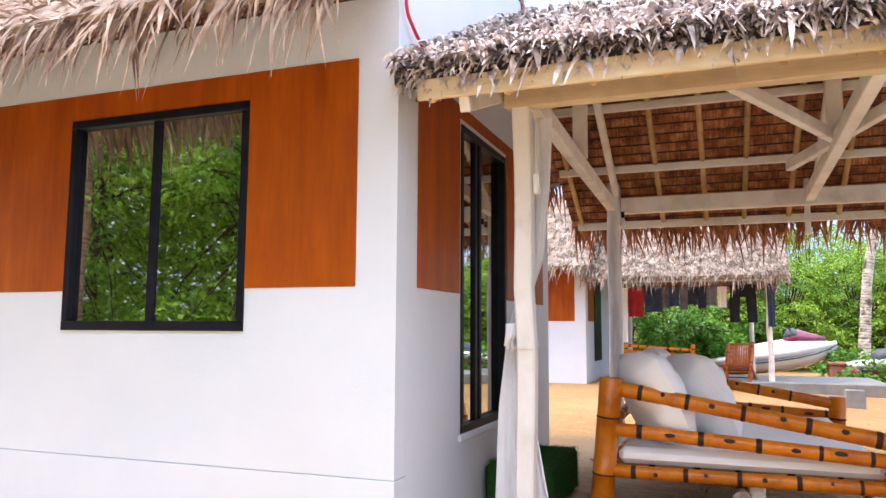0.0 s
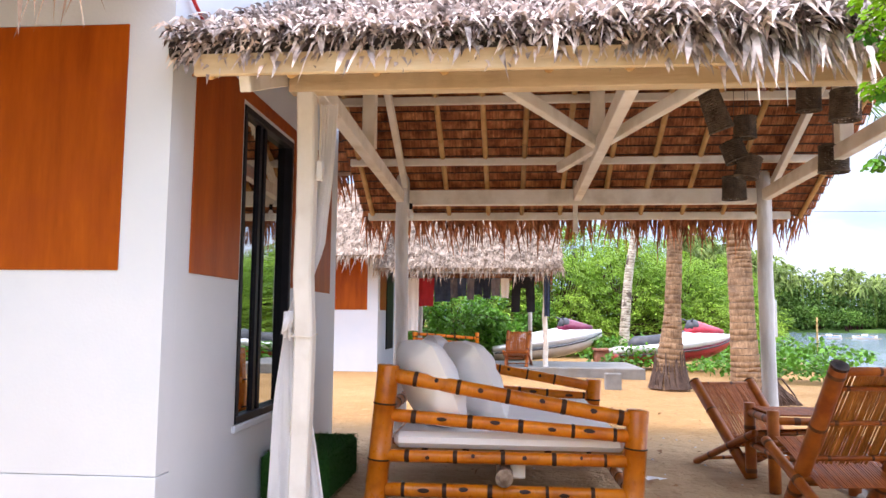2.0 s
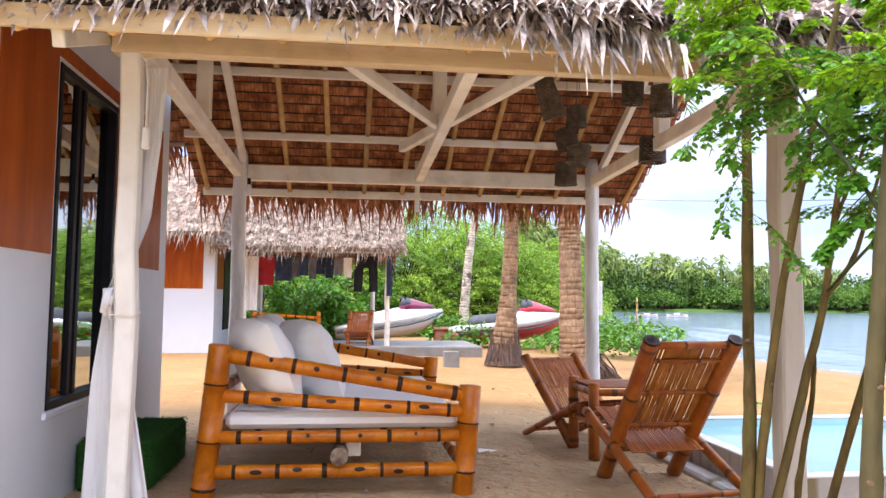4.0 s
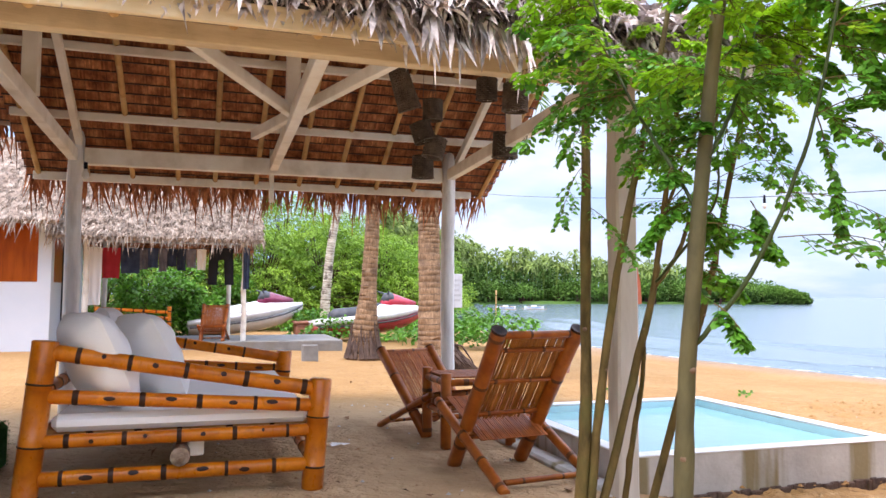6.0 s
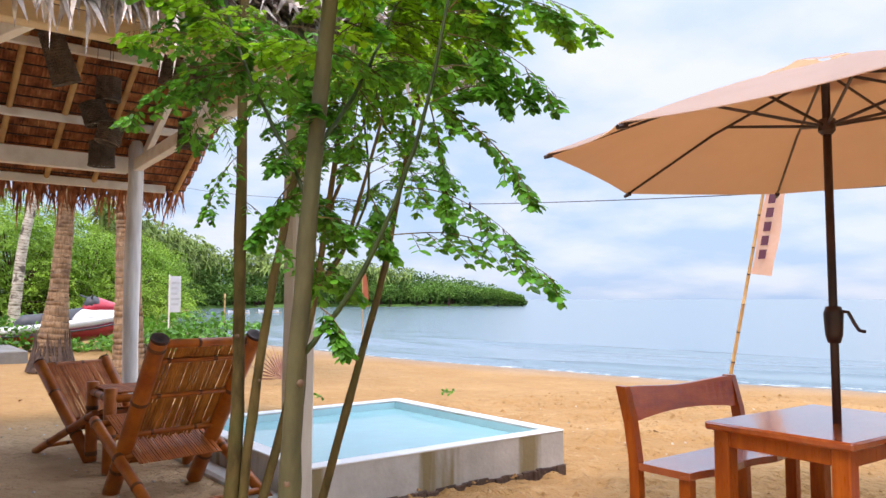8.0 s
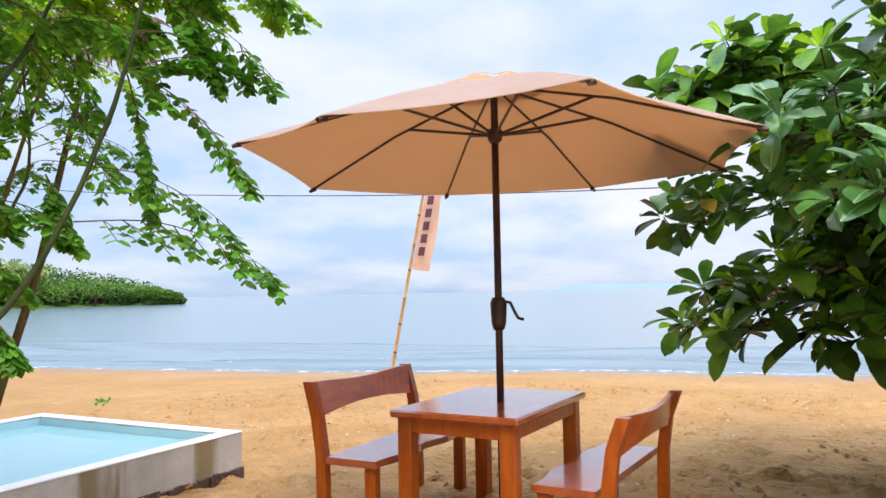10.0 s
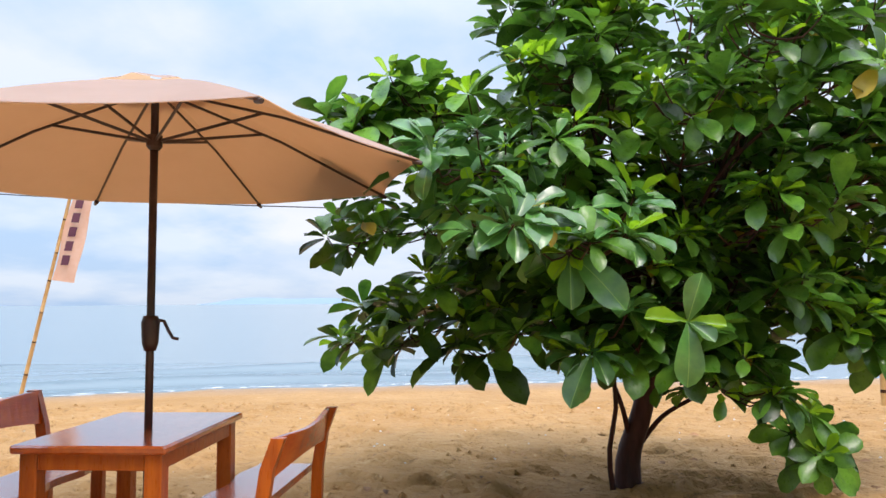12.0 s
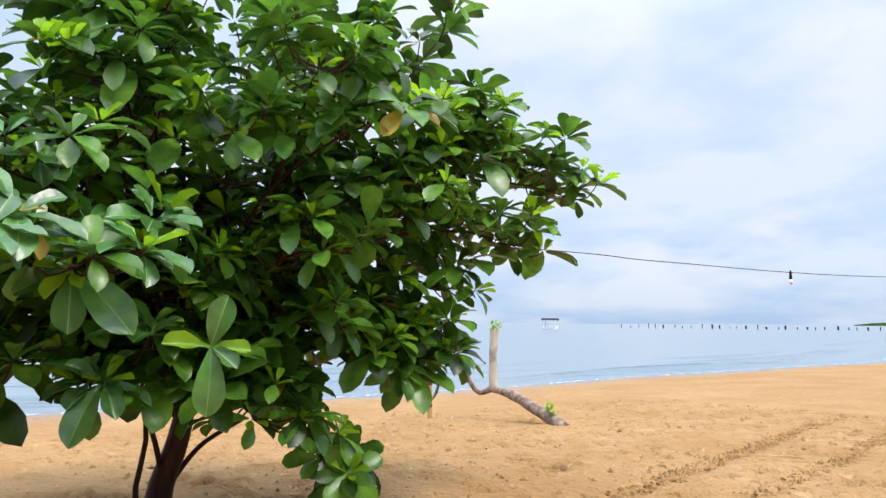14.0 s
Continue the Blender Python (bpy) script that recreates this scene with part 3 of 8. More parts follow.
def ground_sheet():
    def axis(near0, near1, step, lo, hi):
        a = list(np.arange(near0, near1 + 1e-6, step))
        d, p = step, near0
        left = []
        while p > lo:
            d *= 1.25
            p -= d
            left.append(p)
        d, p, right = step, near1, []
        while p < hi:
            d *= 1.25
            p += d
            right.append(p)
        return np.array(left[::-1] + a + right)

    xs, ys = axis(4.2, 13.6, 0.05, -900, 700), axis(-12.5, 7.0, 0.05, -2500, 2500)
    X, Y = np.meshgrid(xs, ys)
    Z = ground_z(X, Y)
    rng = np.random.RandomState(3)
    bumps = np.zeros_like(X)
    for i in range(26):
        a, w = rng.uniform(0, 6.28), 2 * math.pi / rng.uniform(0.35, 2.6)
        bumps += np.sin((X * math.cos(a) + Y * math.sin(a)) * w + rng.uniform(0, 6.28)) * (0.9 / w ** 0.9)
    open_sand = np.clip((X - 4.2) / 1.0, 0, 1) * np.clip((np.interp(Y, SHORE_Y, SHORE_X) - X) / 3, 0.1, 1)
    near = (np.abs(X) < 30) & (np.abs(Y) < 40)
    Z = Z + np.where(near, bumps * 0.0105 * (0.25 + 0.75 * open_sand), 0)
    # scoured hollow along the foot of the pool
    Z = Z - 0.055 * np.exp(-((Y - 3.62) / 0.3) ** 2) * np.clip((X - 4.2) / 0.3, 0, 1) * np.clip((6.9 - X) / 0.4, 0, 1)
    # footprints and scuffs
    for i in range(1500):
        fx, fy, a = rng.uniform(4.6, 13.6), rng.uniform(-12, 8), rng.uniform(0, 3.14)
        i0, i1 = np.searchsorted(ys, fy - 0.4), np.searchsorted(ys, fy + 0.4)
        j0, j1 = np.searchsorted(xs, fx - 0.4), np.searchsorted(xs, fx + 0.4)
        u = (X[i0:i1, j0:j1] - fx) * math.cos(a) + (Y[i0:i1, j0:j1] - fy) * math.sin(a)
        v = -(X[i0:i1, j0:j1] - fx) * math.sin(a) + (Y[i0:i1, j0:j1] - fy) * math.cos(a)
        r = (u / 0.14) ** 2 + (v / 0.075) ** 2
        Z[i0:i1, j0:j1] += rng.uniform(0.02, 0.055) * (-np.exp(-r) + 0.55 * np.exp(-(np.sqrt(r) - 1.5) ** 2 * 4))
    # tyre tracks of a beach buggy
    for ax, ay, bx, by in TRACKS:
        ln = math.hypot(bx - ax, by - ay)
        dx, dy = (bx - ax) / ln, (by - ay) / ln
        u = (X - ax) * dx + (Y - ay) * dy
        v = -(X - ax) * dy + (Y - ay) * dx + 0.05 * np.sin(u * 0.9)
        on = np.clip(1.3 - np.abs(v) / 0.13, 0, 1) * (u > -2) * (u < ln + 4)
        Z = Z - on * (0.034 + 0.024 * np.sign(np.sin(u * 34 + np.abs(v) * 26)))
    nx, ny = len(xs), len(ys)
    v = np.stack([X.ravel(), Y.ravel(), Z.ravel()], 1)
    i = np.arange(nx * ny).reshape(ny, nx)
    f = np.stack([i[:-1, :-1].ravel(), i[:-1, 1:].ravel(), i[1:, 1:].ravel(), i[1:, :-1].ravel()], 1)
    mb = MB()
    mb.v, mb.f, mb.m = v.tolist(), f.tolist(), [0] * len(f)
    return tagged(mb.obj("ground", SAND, True), "golden beach sand, trodden earth under the shelter", "sand", kind="structure")


ground_sheet()


def sea_sheet():
    mb = MB()
    ys = list(np.arange(-60, 60.1, 1.5))
    ys = [-4800, -2000, -900, -400, -200, -100] + ys + [90, 130, 200, 400, 900, 2000, 4800]
    offs = [-3.0, -1.5, 0] + [0.25 * i for i in range(1, 37)] + [10, 12, 15, 20, 40, 100, 300, 1000, 4600]
    for y in ys:
        x0 = float(np.interp(y, SHORE_Y, SHORE_X)) if -600 < y < 130 else float(np.interp(max(-600, min(130, y)), SHORE_Y, SHORE_X))
        for o in offs:
            ph = o + 0.5 * math.sin(y * 0.11) + 0.25 * math.sin(y * 0.37 + 1)
            swell = 0.17 * math.exp(-((ph - 1.8) / 0.28) ** 2) * (0.5 + 0.5 * math.sin(y * 0.21)) + 0.24 * math.exp(-((ph - 4.6) / 0.38) ** 2) * (0.5 + 0.5 * math.sin(y * 0.17 + 2)) + 0.15 * math.exp(-((ph - 7.6) / 0.45) ** 2) * (0.5 + 0.5 * math.sin(y * 0.24 + 4))
            mb.v.append((x0 + o, y, SEA_Z + swell))
    n = len(offs)
    for i in range(len(ys) - 1):
        for j in range(n - 1):
            a = i * n + j
            mb.f.append((a, a + 1, a + n + 1, a + n))
            mb.m.append(0)
    return tagged(mb.obj("water", SEA, True), "calm grey-blue sea with low swells", "sea", kind="structure")


sea_sheet()

# ---- house with orange panels ----
WX, WY, WEND = -0.39, 3.07, 6.88  # corner of the two walls and the far end of the east wall


def slabs(mb, holes, u0, u1, z0, z1, fn, c=0.004):
    """A wall surface from u0 to u1 and z0 to z1 with rectangular holes (u, u, z, z), as boxes from fn."""
    us = sorted({u0, u1, *[h[0] for h in holes], *[h[1] for h in holes]})
    us = [u for u in us if u0 <= u <= u1]
    for a, b in zip(us, us[1:]):
        zs = [(z0, z1)]
        for h in holes:
            if h[0] < (a + b) / 2 < h[1]:
                zs = [(p, q) for s, e in zs for p, q in ((s, min(e, h[2])), (max(s, h[3]), e)) if q - p > 1e-4]
        for p, q in zs:
            mb.box(*fn(a, b, p, q), c)
    return mb


WIN = (-2.80, -1.38, 1.28, 2.685)
DOOR = (4.14, 5.27, 0.60, 2.735)
south = lambda d0, d1: (lambda a, b, p, q: ((a, WY + d0, p), (b, WY + d1, q)))
east = lambda d0, d1: (lambda a, b, p, q: ((WX - d1, a, p), (WX - d0, b, q)))
wall_s = tagged(slabs(MB(), [WIN], -9.0, WX, 0.49, 3.3, south(0, 0.15), 0.0).obj("wall_south", WHITE_WALL), "white painted wall with an orange plywood band", "wall", kind="structure")
part("plinth", MB().box((-9.0, WY - 0.004, -0.3), (WX + 0.004, WY + 0.15, 0.485), 0.003), WHITE_WALL, wall_s)
part("panel", slabs(MB(), [WIN], -3.95, -0.64, 1.535, 2.86, south(-0.008, -0.001), 0.002), ORANGE, wall_s, "varnished orange plywood panel")
wall_e = tagged(slabs(MB(), [DOOR], WY + 0.151, WEND, -0.3, 3.3, east(0, 0.15), 0.0).obj("wall_east", WHITE_WALL), "white painted gable wall with orange plywood panels", "wall", kind="structure")
g = MB()
g.v = [(WX, WY, 3.3), (WX, WEND, 3.3), (WX, (WY + WEND) / 2, 5.2), (WX - 0.15, WY, 3.3), (WX - 0.15, WEND, 3.3), (WX - 0.15, (WY + WEND) / 2, 5.2)]
g.f, g.m = [(0, 1, 2), (5, 4, 3), (0, 2, 5, 3), (2, 1, 4, 5)], [0] * 4
part("gable", g, WHITE_WALL, wall_e)
part("panel", slabs(MB(), [(DOOR[0] - 0.03, DOOR[1] + 0.03, 0, DOOR[3] + 0.03)], 3.36, 6.62, 1.54, 2.86, east(-0.008, -0.001), 0.002), ORANGE, wall_e, "varnished orange plywood panel")
part("sill", MB().box((WX - 0.01, DOOR[0] - 0.04, DOOR[2] - 0.05), (WX + 0.022, DOOR[1] + 0.04, DOOR[2] - 0.004), 0.006), WHITE_WALL, wall_e)
tagged(MB().box((-9, WEND - 0.15, -0.3), (WX - 0.151, WEND, 3.3), 0).obj("wall_north", WHITE_WALL), "white painted back wall of the house", "wall", kind="structure")
tagged(MB().box((-9.15, WY, -0.3), (-9.0, WEND, 3.3), 0).obj("wall_west", WHITE_WALL), "white painted end wall of the house", "wall", kind="structure")
tagged(MB().box((-9, WY + 0.151, 0.3), (WX - 0.151, WEND - 0.151, 0.5), 0).obj("floor", ROOM), "dim concrete floor inside the house", "floor", kind="structure")
tagged(MB().box((-9, WY, 3.302), (WX - 0.151, WEND, 3.35), 0).obj("ceiling", ROOM), "plain ceiling inside the house", "ceiling", kind="structure")

# window
win = tagged(new("window_1"), "black aluminium sliding window with reflective glass", "window", kind="structure")
a, b, p, q = WIN
y0, y1 = WY - 0.018, WY + 0.07
for box in (((a, y0, q - 0.055), (b, y1, q)), ((a, y0, p), (b, y1, p + 0.06)), ((a, y0, p + 0.061), (a + 0.05, y1, q - 0.056)), ((b - 0.05, y0, p + 0.061), (b, y1, q - 0.056))):
    part("frame", MB().box(*box, 0.004), BLACK, win)
mid = -2.09
part("sash", MB().box((mid - 0.03, WY + 0.0, p + 0.061), (mid + 0.03, WY + 0.07, q - 0.056), 0.003), BLACK, win)
for x0, x1, yy in ((a + 0.051, mid - 0.031, WY + 0.03), (mid + 0.031, b - 0.051, WY + 0.015)):
    pn = part("pane", MB().box((x0, yy, p + 0.061), (x1, yy + 0.005, q - 0.056), 0), GLASS, win)
    pn.visible_shadow = False
# sliding door
door = tagged(new("door_1"), "black framed sliding glass door in the gable wall", "door", kind="structure")
a, b, p, q = DOOR
x0, x1 = WX - 0.1, WX + 0.01
for box in (((x0, a, q - 0.05), (x1, b, q)), ((x0, a, p), (x1, b, p + 0.05)), ((x0, a, p + 0.051), (x1, a + 0.05, q - 0.051)), ((x0, b - 0.05, p + 0.051), (x1, b, q - 0.051))):
    part("frame", MB().box(*box, 0.004), BLACK, door)
my = (a + b) / 2 - 0.13
for y in (my - 0.05, my + 0.05):
    part("stile", MB().box((WX - 0.07, y - 0.028, p + 0.051), (WX - 0.01, y + 0.028, q - 0.051), 0.003), BLACK, door)
for ya, yb, xx in ((a + 0.051, my - 0.079, WX - 0.03), (my + 0.079, b - 0.051, WX - 0.05)):
    pn = part("pane", MB().box((xx - 0.005, ya, p + 0.051), (xx, yb, q - 0.051), 0), GLASS, door)
    pn.visible_shadow = False
# red hose on the gable wall
hose = MB().tube(spline([(WX + 0.03, 3.09, 3.3), (WX + 0.03, 3.11, 3.13), (WX + 0.03, 3.2, 3.06), (WX + 0.03, 3.34, 3.0), (WX + 0.03, 3.56, 2.95), (WX + 0.03, 3.9, 2.92)], 24), 0.011, 8)
tagged(hose.obj("hose", REDHOSE, True), "thin red plastic hose hanging on the white wall", "hose")
# green step
step = thing("door_step", (-0.125, 5.13, 0), "step block wrapped in green artificial turf below the door", "step")
part("turf_cover", MB().box((-0.245, -0.51, 0.0), (0.25, 0.51, 0.33), 0.03), TURF, step)
bl = MB()
for i in range(5200):
    s = RND.random()
    if s < 0.5:
        x, y, z, n = RND.uniform(-0.24, 0.25), RND.uniform(-0.51, 0.51), 0.33, Vector((0, 0, 1))
    elif s < 0.8:
        x, y, z, n = RND.uniform(-0.24, 0.25), -0.51, RND.uniform(0.01, 0.33), Vector((0, -1, 0))
    else:
        x, y, z, n = 0.25, RND.uniform(-0.51, 0.51), RND.uniform(0.01, 0.33), Vector((1, 0, 0))
    o, d = Vector((x, y, z)), (n + Vector((RND.gauss(0, 0.5), RND.gauss(0, 0.5), RND.gauss(0, 0.4)))).normalized() * 0.018
    w = d.orthogonal().normalized() * 0.002
    bl.add([o - w, o + w, o + d], [(0, 1, 2)])
part("turf", bl, TURF, step, kind="stuff")


# ---- thatch ----
def blades(n, place, mats, length, width, droop, seed, lift=0.12, curl=0.25):
    """Dry palm leaflets: place(rng) gives a root, the way down and the outward normal."""
    rng, mb = random.Random(seed), MB()
    for i in range(n):
        o, d, nn = place(rng)
        d = (d + nn * rng.gauss(lift, 0.2) + d.cross(nn) * rng.gauss(0, 0.26)).normalized()
        s = d.cross(nn).normalized()
        ln, w = (length(o) if callable(length) else length) * rng.uniform(0.55, 1.3), (width(o) if callable(width) else width) * rng.uniform(0.6, 1.3)
        c, twist, drop = rng.gauss(0, curl) * ln, rng.gauss(0, 0.9), ln * droop * rng.uniform(0.1, 1.3)
        pts = []
        for k, hw in ((0, 0.8), (0.35, 1.0), (0.7, 0.72)):
            p = o + d * (ln * k) + nn * (abs(c) * 0.5 * math.sin(k * 3.1)) + s * (c * 0.5 * k * k) - Vector((0, 0, drop * k * k))
            t = s * math.cos(twist * k) + nn * math.sin(twist * k)
            pts += [p - t * w * hw, p + t * w * hw]
        e = o + d * ln + s * c * 0.6 - Vector((0, 0, drop))
        mb.add(pts + [e], [(0, 1, 3, 2), (2, 3, 5, 4), (4, 5, 6)])
    return mb


def thatch_roof(parent, x0, x1, ye, yr, zes, zr, mat_out, n, seed, thick=0.14, under=True, fringe=(0.3, 0.3), both=True, nf=420):
    """Gable thatch with its ridge along x: eaves at ye (two values) and ze, ridge at yr, zr."""
    for si, y_e in enumerate(ye):
        ze = zes[si]
        run, rise = yr - y_e, zr - ze
        ln = math.hypot(run, rise)
        down = Vector((0, -run / ln, -rise / ln))
        nn = Vector((0, -rise / ln * (1 if run > 0 else -1), abs(run) / ln))
        # core
        c = MB()
        cn = nn * thick
        pts = [Vector((x0 + 0.03, y_e, ze)), Vector((x1 - 0.03, y_e, ze)), Vector((x1 - 0.03, yr, zr)), Vector((x0 + 0.03, yr, zr))]
        c.add(pts + [v + cn * 0.75 for v in pts], [(0, 1, 2, 3), (7, 6, 5, 4), (0, 4, 5, 1), (1, 5, 6, 2), (3, 7, 4, 0)])
        # the shelter's core is a dark sheet that paints the gaps black
        part("thatch_core", c, mat_out if mat_out in (FRESH, PALENIPA) else THATCH_SHADE, parent)
        if n and (both or si == 0):
            def outer(rng):
                row = (0.06 + 0.085 * int(rng.random() ** 1.1 * ln / 0.085) + rng.gauss(0, 0.012)) / ln
                return Vector((rng.uniform(x0, x1), y_e, ze)) - down * (row * ln) + cn * rng.uniform(0.7, 1.05), down, nn
            part("thatch_cover", blades(n, outer, None, 0.2, 0.0135, 0.14, seed + si, 0.08, 0.3), mat_out, parent, kind="stuff")
        if under:
            u = MB()
            rows = int(ln / 0.135)
            rng = random.Random(seed + 50 + si)
            for r in range(1, rows):
                base = Vector((0, y_e, ze)) - down * (r * ln / rows)
                x = x0 + 0.02
                while x < x1 - 0.02:
                    w = rng.uniform(0.008, 0.017)
                    o = base + Vector((x, 0, 0)) - nn * (0.022 + rng.uniform(0, 0.016))
                    top = o - down * (ln / rows + 0.03) + nn * 0.014
                    tip = o + down * rng.uniform(-0.01, 0.03) - nn * 0.05
                    u.add([tip, tip + Vector((w, 0, rng.uniform(-0.006, 0.006))), top + Vector((w, 0, 0)), top], [(0, 1, 2, 3)])
                    x += w * 1.02
                u.tube([Vector((x0 + 0.02, 0, 0)) + base - nn * 0.012 - down * 0.05, Vector((x1 - 0.02, 0, 0)) + base - nn * 0.012 - down * 0.05], 0.008, 4, 1)
                # dark strip under the tips draws the shaded gap between two courses
                u.tube([Vector((x0 + 0.02, 0, 0)) + base - nn * 0.083 + down * 0.004, Vector((x1 - 0.02, 0, 0)) + base - nn * 0.083 + down * 0.004], 0.0085, 4, 1)
            part("thatch_lining", u, [NIPA, BATTEN_SHADE], parent, kind="stuff")
        if fringe and (nf[si] if isinstance(nf, tuple) else nf):
            def edge(rng):
                return Vector((rng.uniform(x0, x1), y_e, ze)) + cn * rng.uniform(0, 0.9) - down * rng.uniform(0.0, 0.12), (down + Vector((0, 0, -0.5))).normalized(), nn
            part("thatch_fringe", blades(nf[si] if isinstance(nf, tuple) else nf, edge, None, fringe[si], 0.014, 0.5, seed + 90 + si, 0.0), NIPA if (si == 1 and under) else mat_out, parent, kind="stuff")
    return parent


# ---- open shelter ----
PX0, PX1, PYF, PYB = 0.175, 4.06, 3.70, 7.35
shelter = thing("shelter", (0, 0, 0), "open timber shelter, cream painted, with a nipa thatch roof", "pavilion")
SLOPE, YR, UF = 0.52, 5.45, 2.90
roof_z = lambda y: UF + SLOPE * (YR - PYF) - SLOPE * abs(y - YR)  # underside of the rafters


def post(x, y, top, w, lean=0.0):
    mb, rng = MB(), random.Random(int(x * 100 + y * 10))
    n = 9
    hw = w / 2
    ring = [(-hw, -hw * 0.8), (-hw * 0.8, -hw), (hw * 0.8, -hw), (hw, -hw * 0.8), (hw, hw * 0.8), (hw * 0.8, hw), (-hw * 0.8, hw), (-hw, hw * 0.8)]
    for i in range(n):
        z = -0.3 + (top + 0.3) * i / (n - 1)
        ox, oy, s = rng.gauss(0, 0.004), rng.gauss(0, 0.004), rng.uniform(0.96, 1.03)
        mb.v += [(x + ox + lean * (1 - i / (n - 1)) + a * s, y + oy + b * s, z) for a, b in ring]
    for i in range(n - 1):
        mb.f += [(i * 8 + j, i * 8 + (j + 1) % 8, i * 8 + 8 + (j + 1) % 8, i * 8 + 8 + j) for j in range(8)]
    mb.f += [tuple((n - 1) * 8 + j for j in range(8)), tuple(reversed(range(8)))]
    mb.m = [0] * len(mb.f)
    return mb


def log_post(x, y, top, r, seed):
    rng = random.Random(seed)
    zs = np.linspace(-0.3, top, 10)
    return MB().tube([(x + rng.gauss(0, 0.006), y + rng.gauss(0, 0.006), z) for z in zs], [r * rng.uniform(0.95, 1.05) for z in zs], 12)


part("post", post(PX0 - 0.005, PYF, 2.655, 0.108, 0.015), WHITEPOST, shelter)
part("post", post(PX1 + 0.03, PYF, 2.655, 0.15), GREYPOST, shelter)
part("post", log_post(PX0 + 0.055, PYB, 2.93, 0.075, 1), WHITELOG, shelter, smooth=True)
part("post", log_post(PX1, PYB, 2.9, 0.075, 2), WHITELOG, shelter, smooth=True)
part("beam", beam((0.06, PYF, 2.72), (4.75, PYF, 2.72), 0.1, 0.125), FASCIA, shelter)
part("beam", beam((0.31, PYB, 2.615), (PX1 - 0.08, PYB, 2.615), 0.09, 0.165), CREAM, shelter)
for x in (PX0 + 0.04, 2.12, PX1 - 0.0):
    part("tie_beam", beam((x, PYF + 0.055, 2.72), (x, PYB - 0.08, 2.62), 0.085, 0.12), CREAM, shelter)
    part("king_post", beam((x - 0.0, YR, 2.73), (x, YR, roof_z(YR) - 0.16), 0.11, 0.11), CREAM, shelter)
    for s in (-1, 1):
        part("principal_rafter", beam((x + 0.06, YR + s * 0.06, roof_z(YR) - 0.2), (x + 0.06, YR + s * 1.76, roof_z(YR + s * 1.76) - 0.16), 0.06, 0.09), CREAM, shelter)
part("ridge_beam", beam((-0.3, YR, roof_z(YR) - 0.1), (4.7, YR, roof_z(YR) - 0.1), 0.08, 0.11), CREAM, shelter)
for y in (6.2, 7.0, 4.86, 4.1):
    part("purlin", beam((-0.28, y, roof_z(y) - 0.065), (4.62, y, roof_z(y) - 0.065), 0.05, 0.075), CREAM, shelter)
part("purlin", beam((-0.25, 7.89, roof_z(7.89) - 0.055), (4.52, 7.89, roof_z(7.89) - 0.055), 0.05, 0.085), CREAM, shelter)
part("eave_board", beam((-0.23, 2.975, 2.59), (4.7, 2.975, 2.59), 0.03, 0.115), FASCIA, shelter)
part("brace", beam((2.16, 5.47, 2.72), (1.26, 3.76, 2.78), 0.06, 0.09), CREAM, shelter)
part("brace", beam((2.68, 3.76, 2.78), (1.85, 6.1, 2.68), 0.06, 0.09), CREAM, shelter)
part("hanger", beam((2.11, PYB + 0.08, 2.25), (2.11, PYB + 0.08, 2.94), 0.05, 0.06), CREAM, shelter)
part("bracket", beam((0.02, 3.02, 2.52), (0.02, 3.72, 2.78), 0.06, 0.12), CREAM, shelter)
nx = 12
for i in range(nx):
    x = -0.18 + i * (4.82 / (nx - 1))
    for s in (-1, 1):
        ye = YR + s * (2.4 if s < 0 else 2.5)
        low = 0.034 if s > 0 else 0.0
        part("rafter", bamboo((x, YR + s * 0.03, roof_z(YR) - low), (x + RND.gauss(0, 0.02), ye, roof_z(ye) - low), 0.029, 0.35, 100 + i * 2 + s, 0.9, 0.006), [LAMBOO, LAMBOO], shelter, smooth=True)
ROOF_LIFT = 0.075
thatch_roof(shelter, -0.34, 4.78, (3.0, 8.1), YR, (roof_z(3.0) + ROOF_LIFT, roof_z(8.1) + ROOF_LIFT), roof_z(YR) + ROOF_LIFT, THATCH, 0, 11, nf=(0, 800), fringe=(0.19, 0.34))
# front slope: short curled blades towards the house, long hanging ones towards the sea
hang = lambda o, a, b: float(np.interp(o.x, [-0.4, 1.5, 2.6, 4.8], [a, a, b, b]))
run_, ln_ = Vector((0, -1, -SLOPE)).normalized(), math.hypot(YR - 3.0, SLOPE * (YR - 3.0))
nn_ = Vector((0, -SLOPE, 1)).normalized()
eave_ = lambda x: Vector((x, 3.0, roof_z(3.0) + ROOF_LIFT))


def slope_root(rng):
    row = 0.03 + 0.07 * int(rng.random() ** 1.7 * (ln_ - 0.05) / 0.07) + rng.gauss(0, 0.015)
    return eave_(rng.uniform(-0.36, 4.82)) - run_ * row + nn_ * (0.10 + rng.uniform(-0.01, 0.06)), run_, nn_


def eave_root(rng):
    x = rng.uniform(-0.36, 4.82)
    h = rng.random()
    return eave_(x) + nn_ * (0.17 * h - 0.01) - run_ * rng.uniform(0.0, 0.1), (run_ + Vector((0, -0.15, -0.2 - 0.5 * (x > 2.2)))).normalized(), nn_


# dark blades beneath the pale ones, painted as the shade between them
part("thatch_under", blades(5200, slope_root, None, lambda o: hang(o, 0.12, 0.2), lambda o: hang(o, 0.0125, 0.017), 0.2, 15, 0.05, 0.35), GAPTHATCH, shelter, kind="stuff")


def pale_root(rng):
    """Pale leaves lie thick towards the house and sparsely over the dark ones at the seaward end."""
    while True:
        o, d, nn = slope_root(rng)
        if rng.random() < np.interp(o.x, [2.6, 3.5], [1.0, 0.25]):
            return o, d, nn


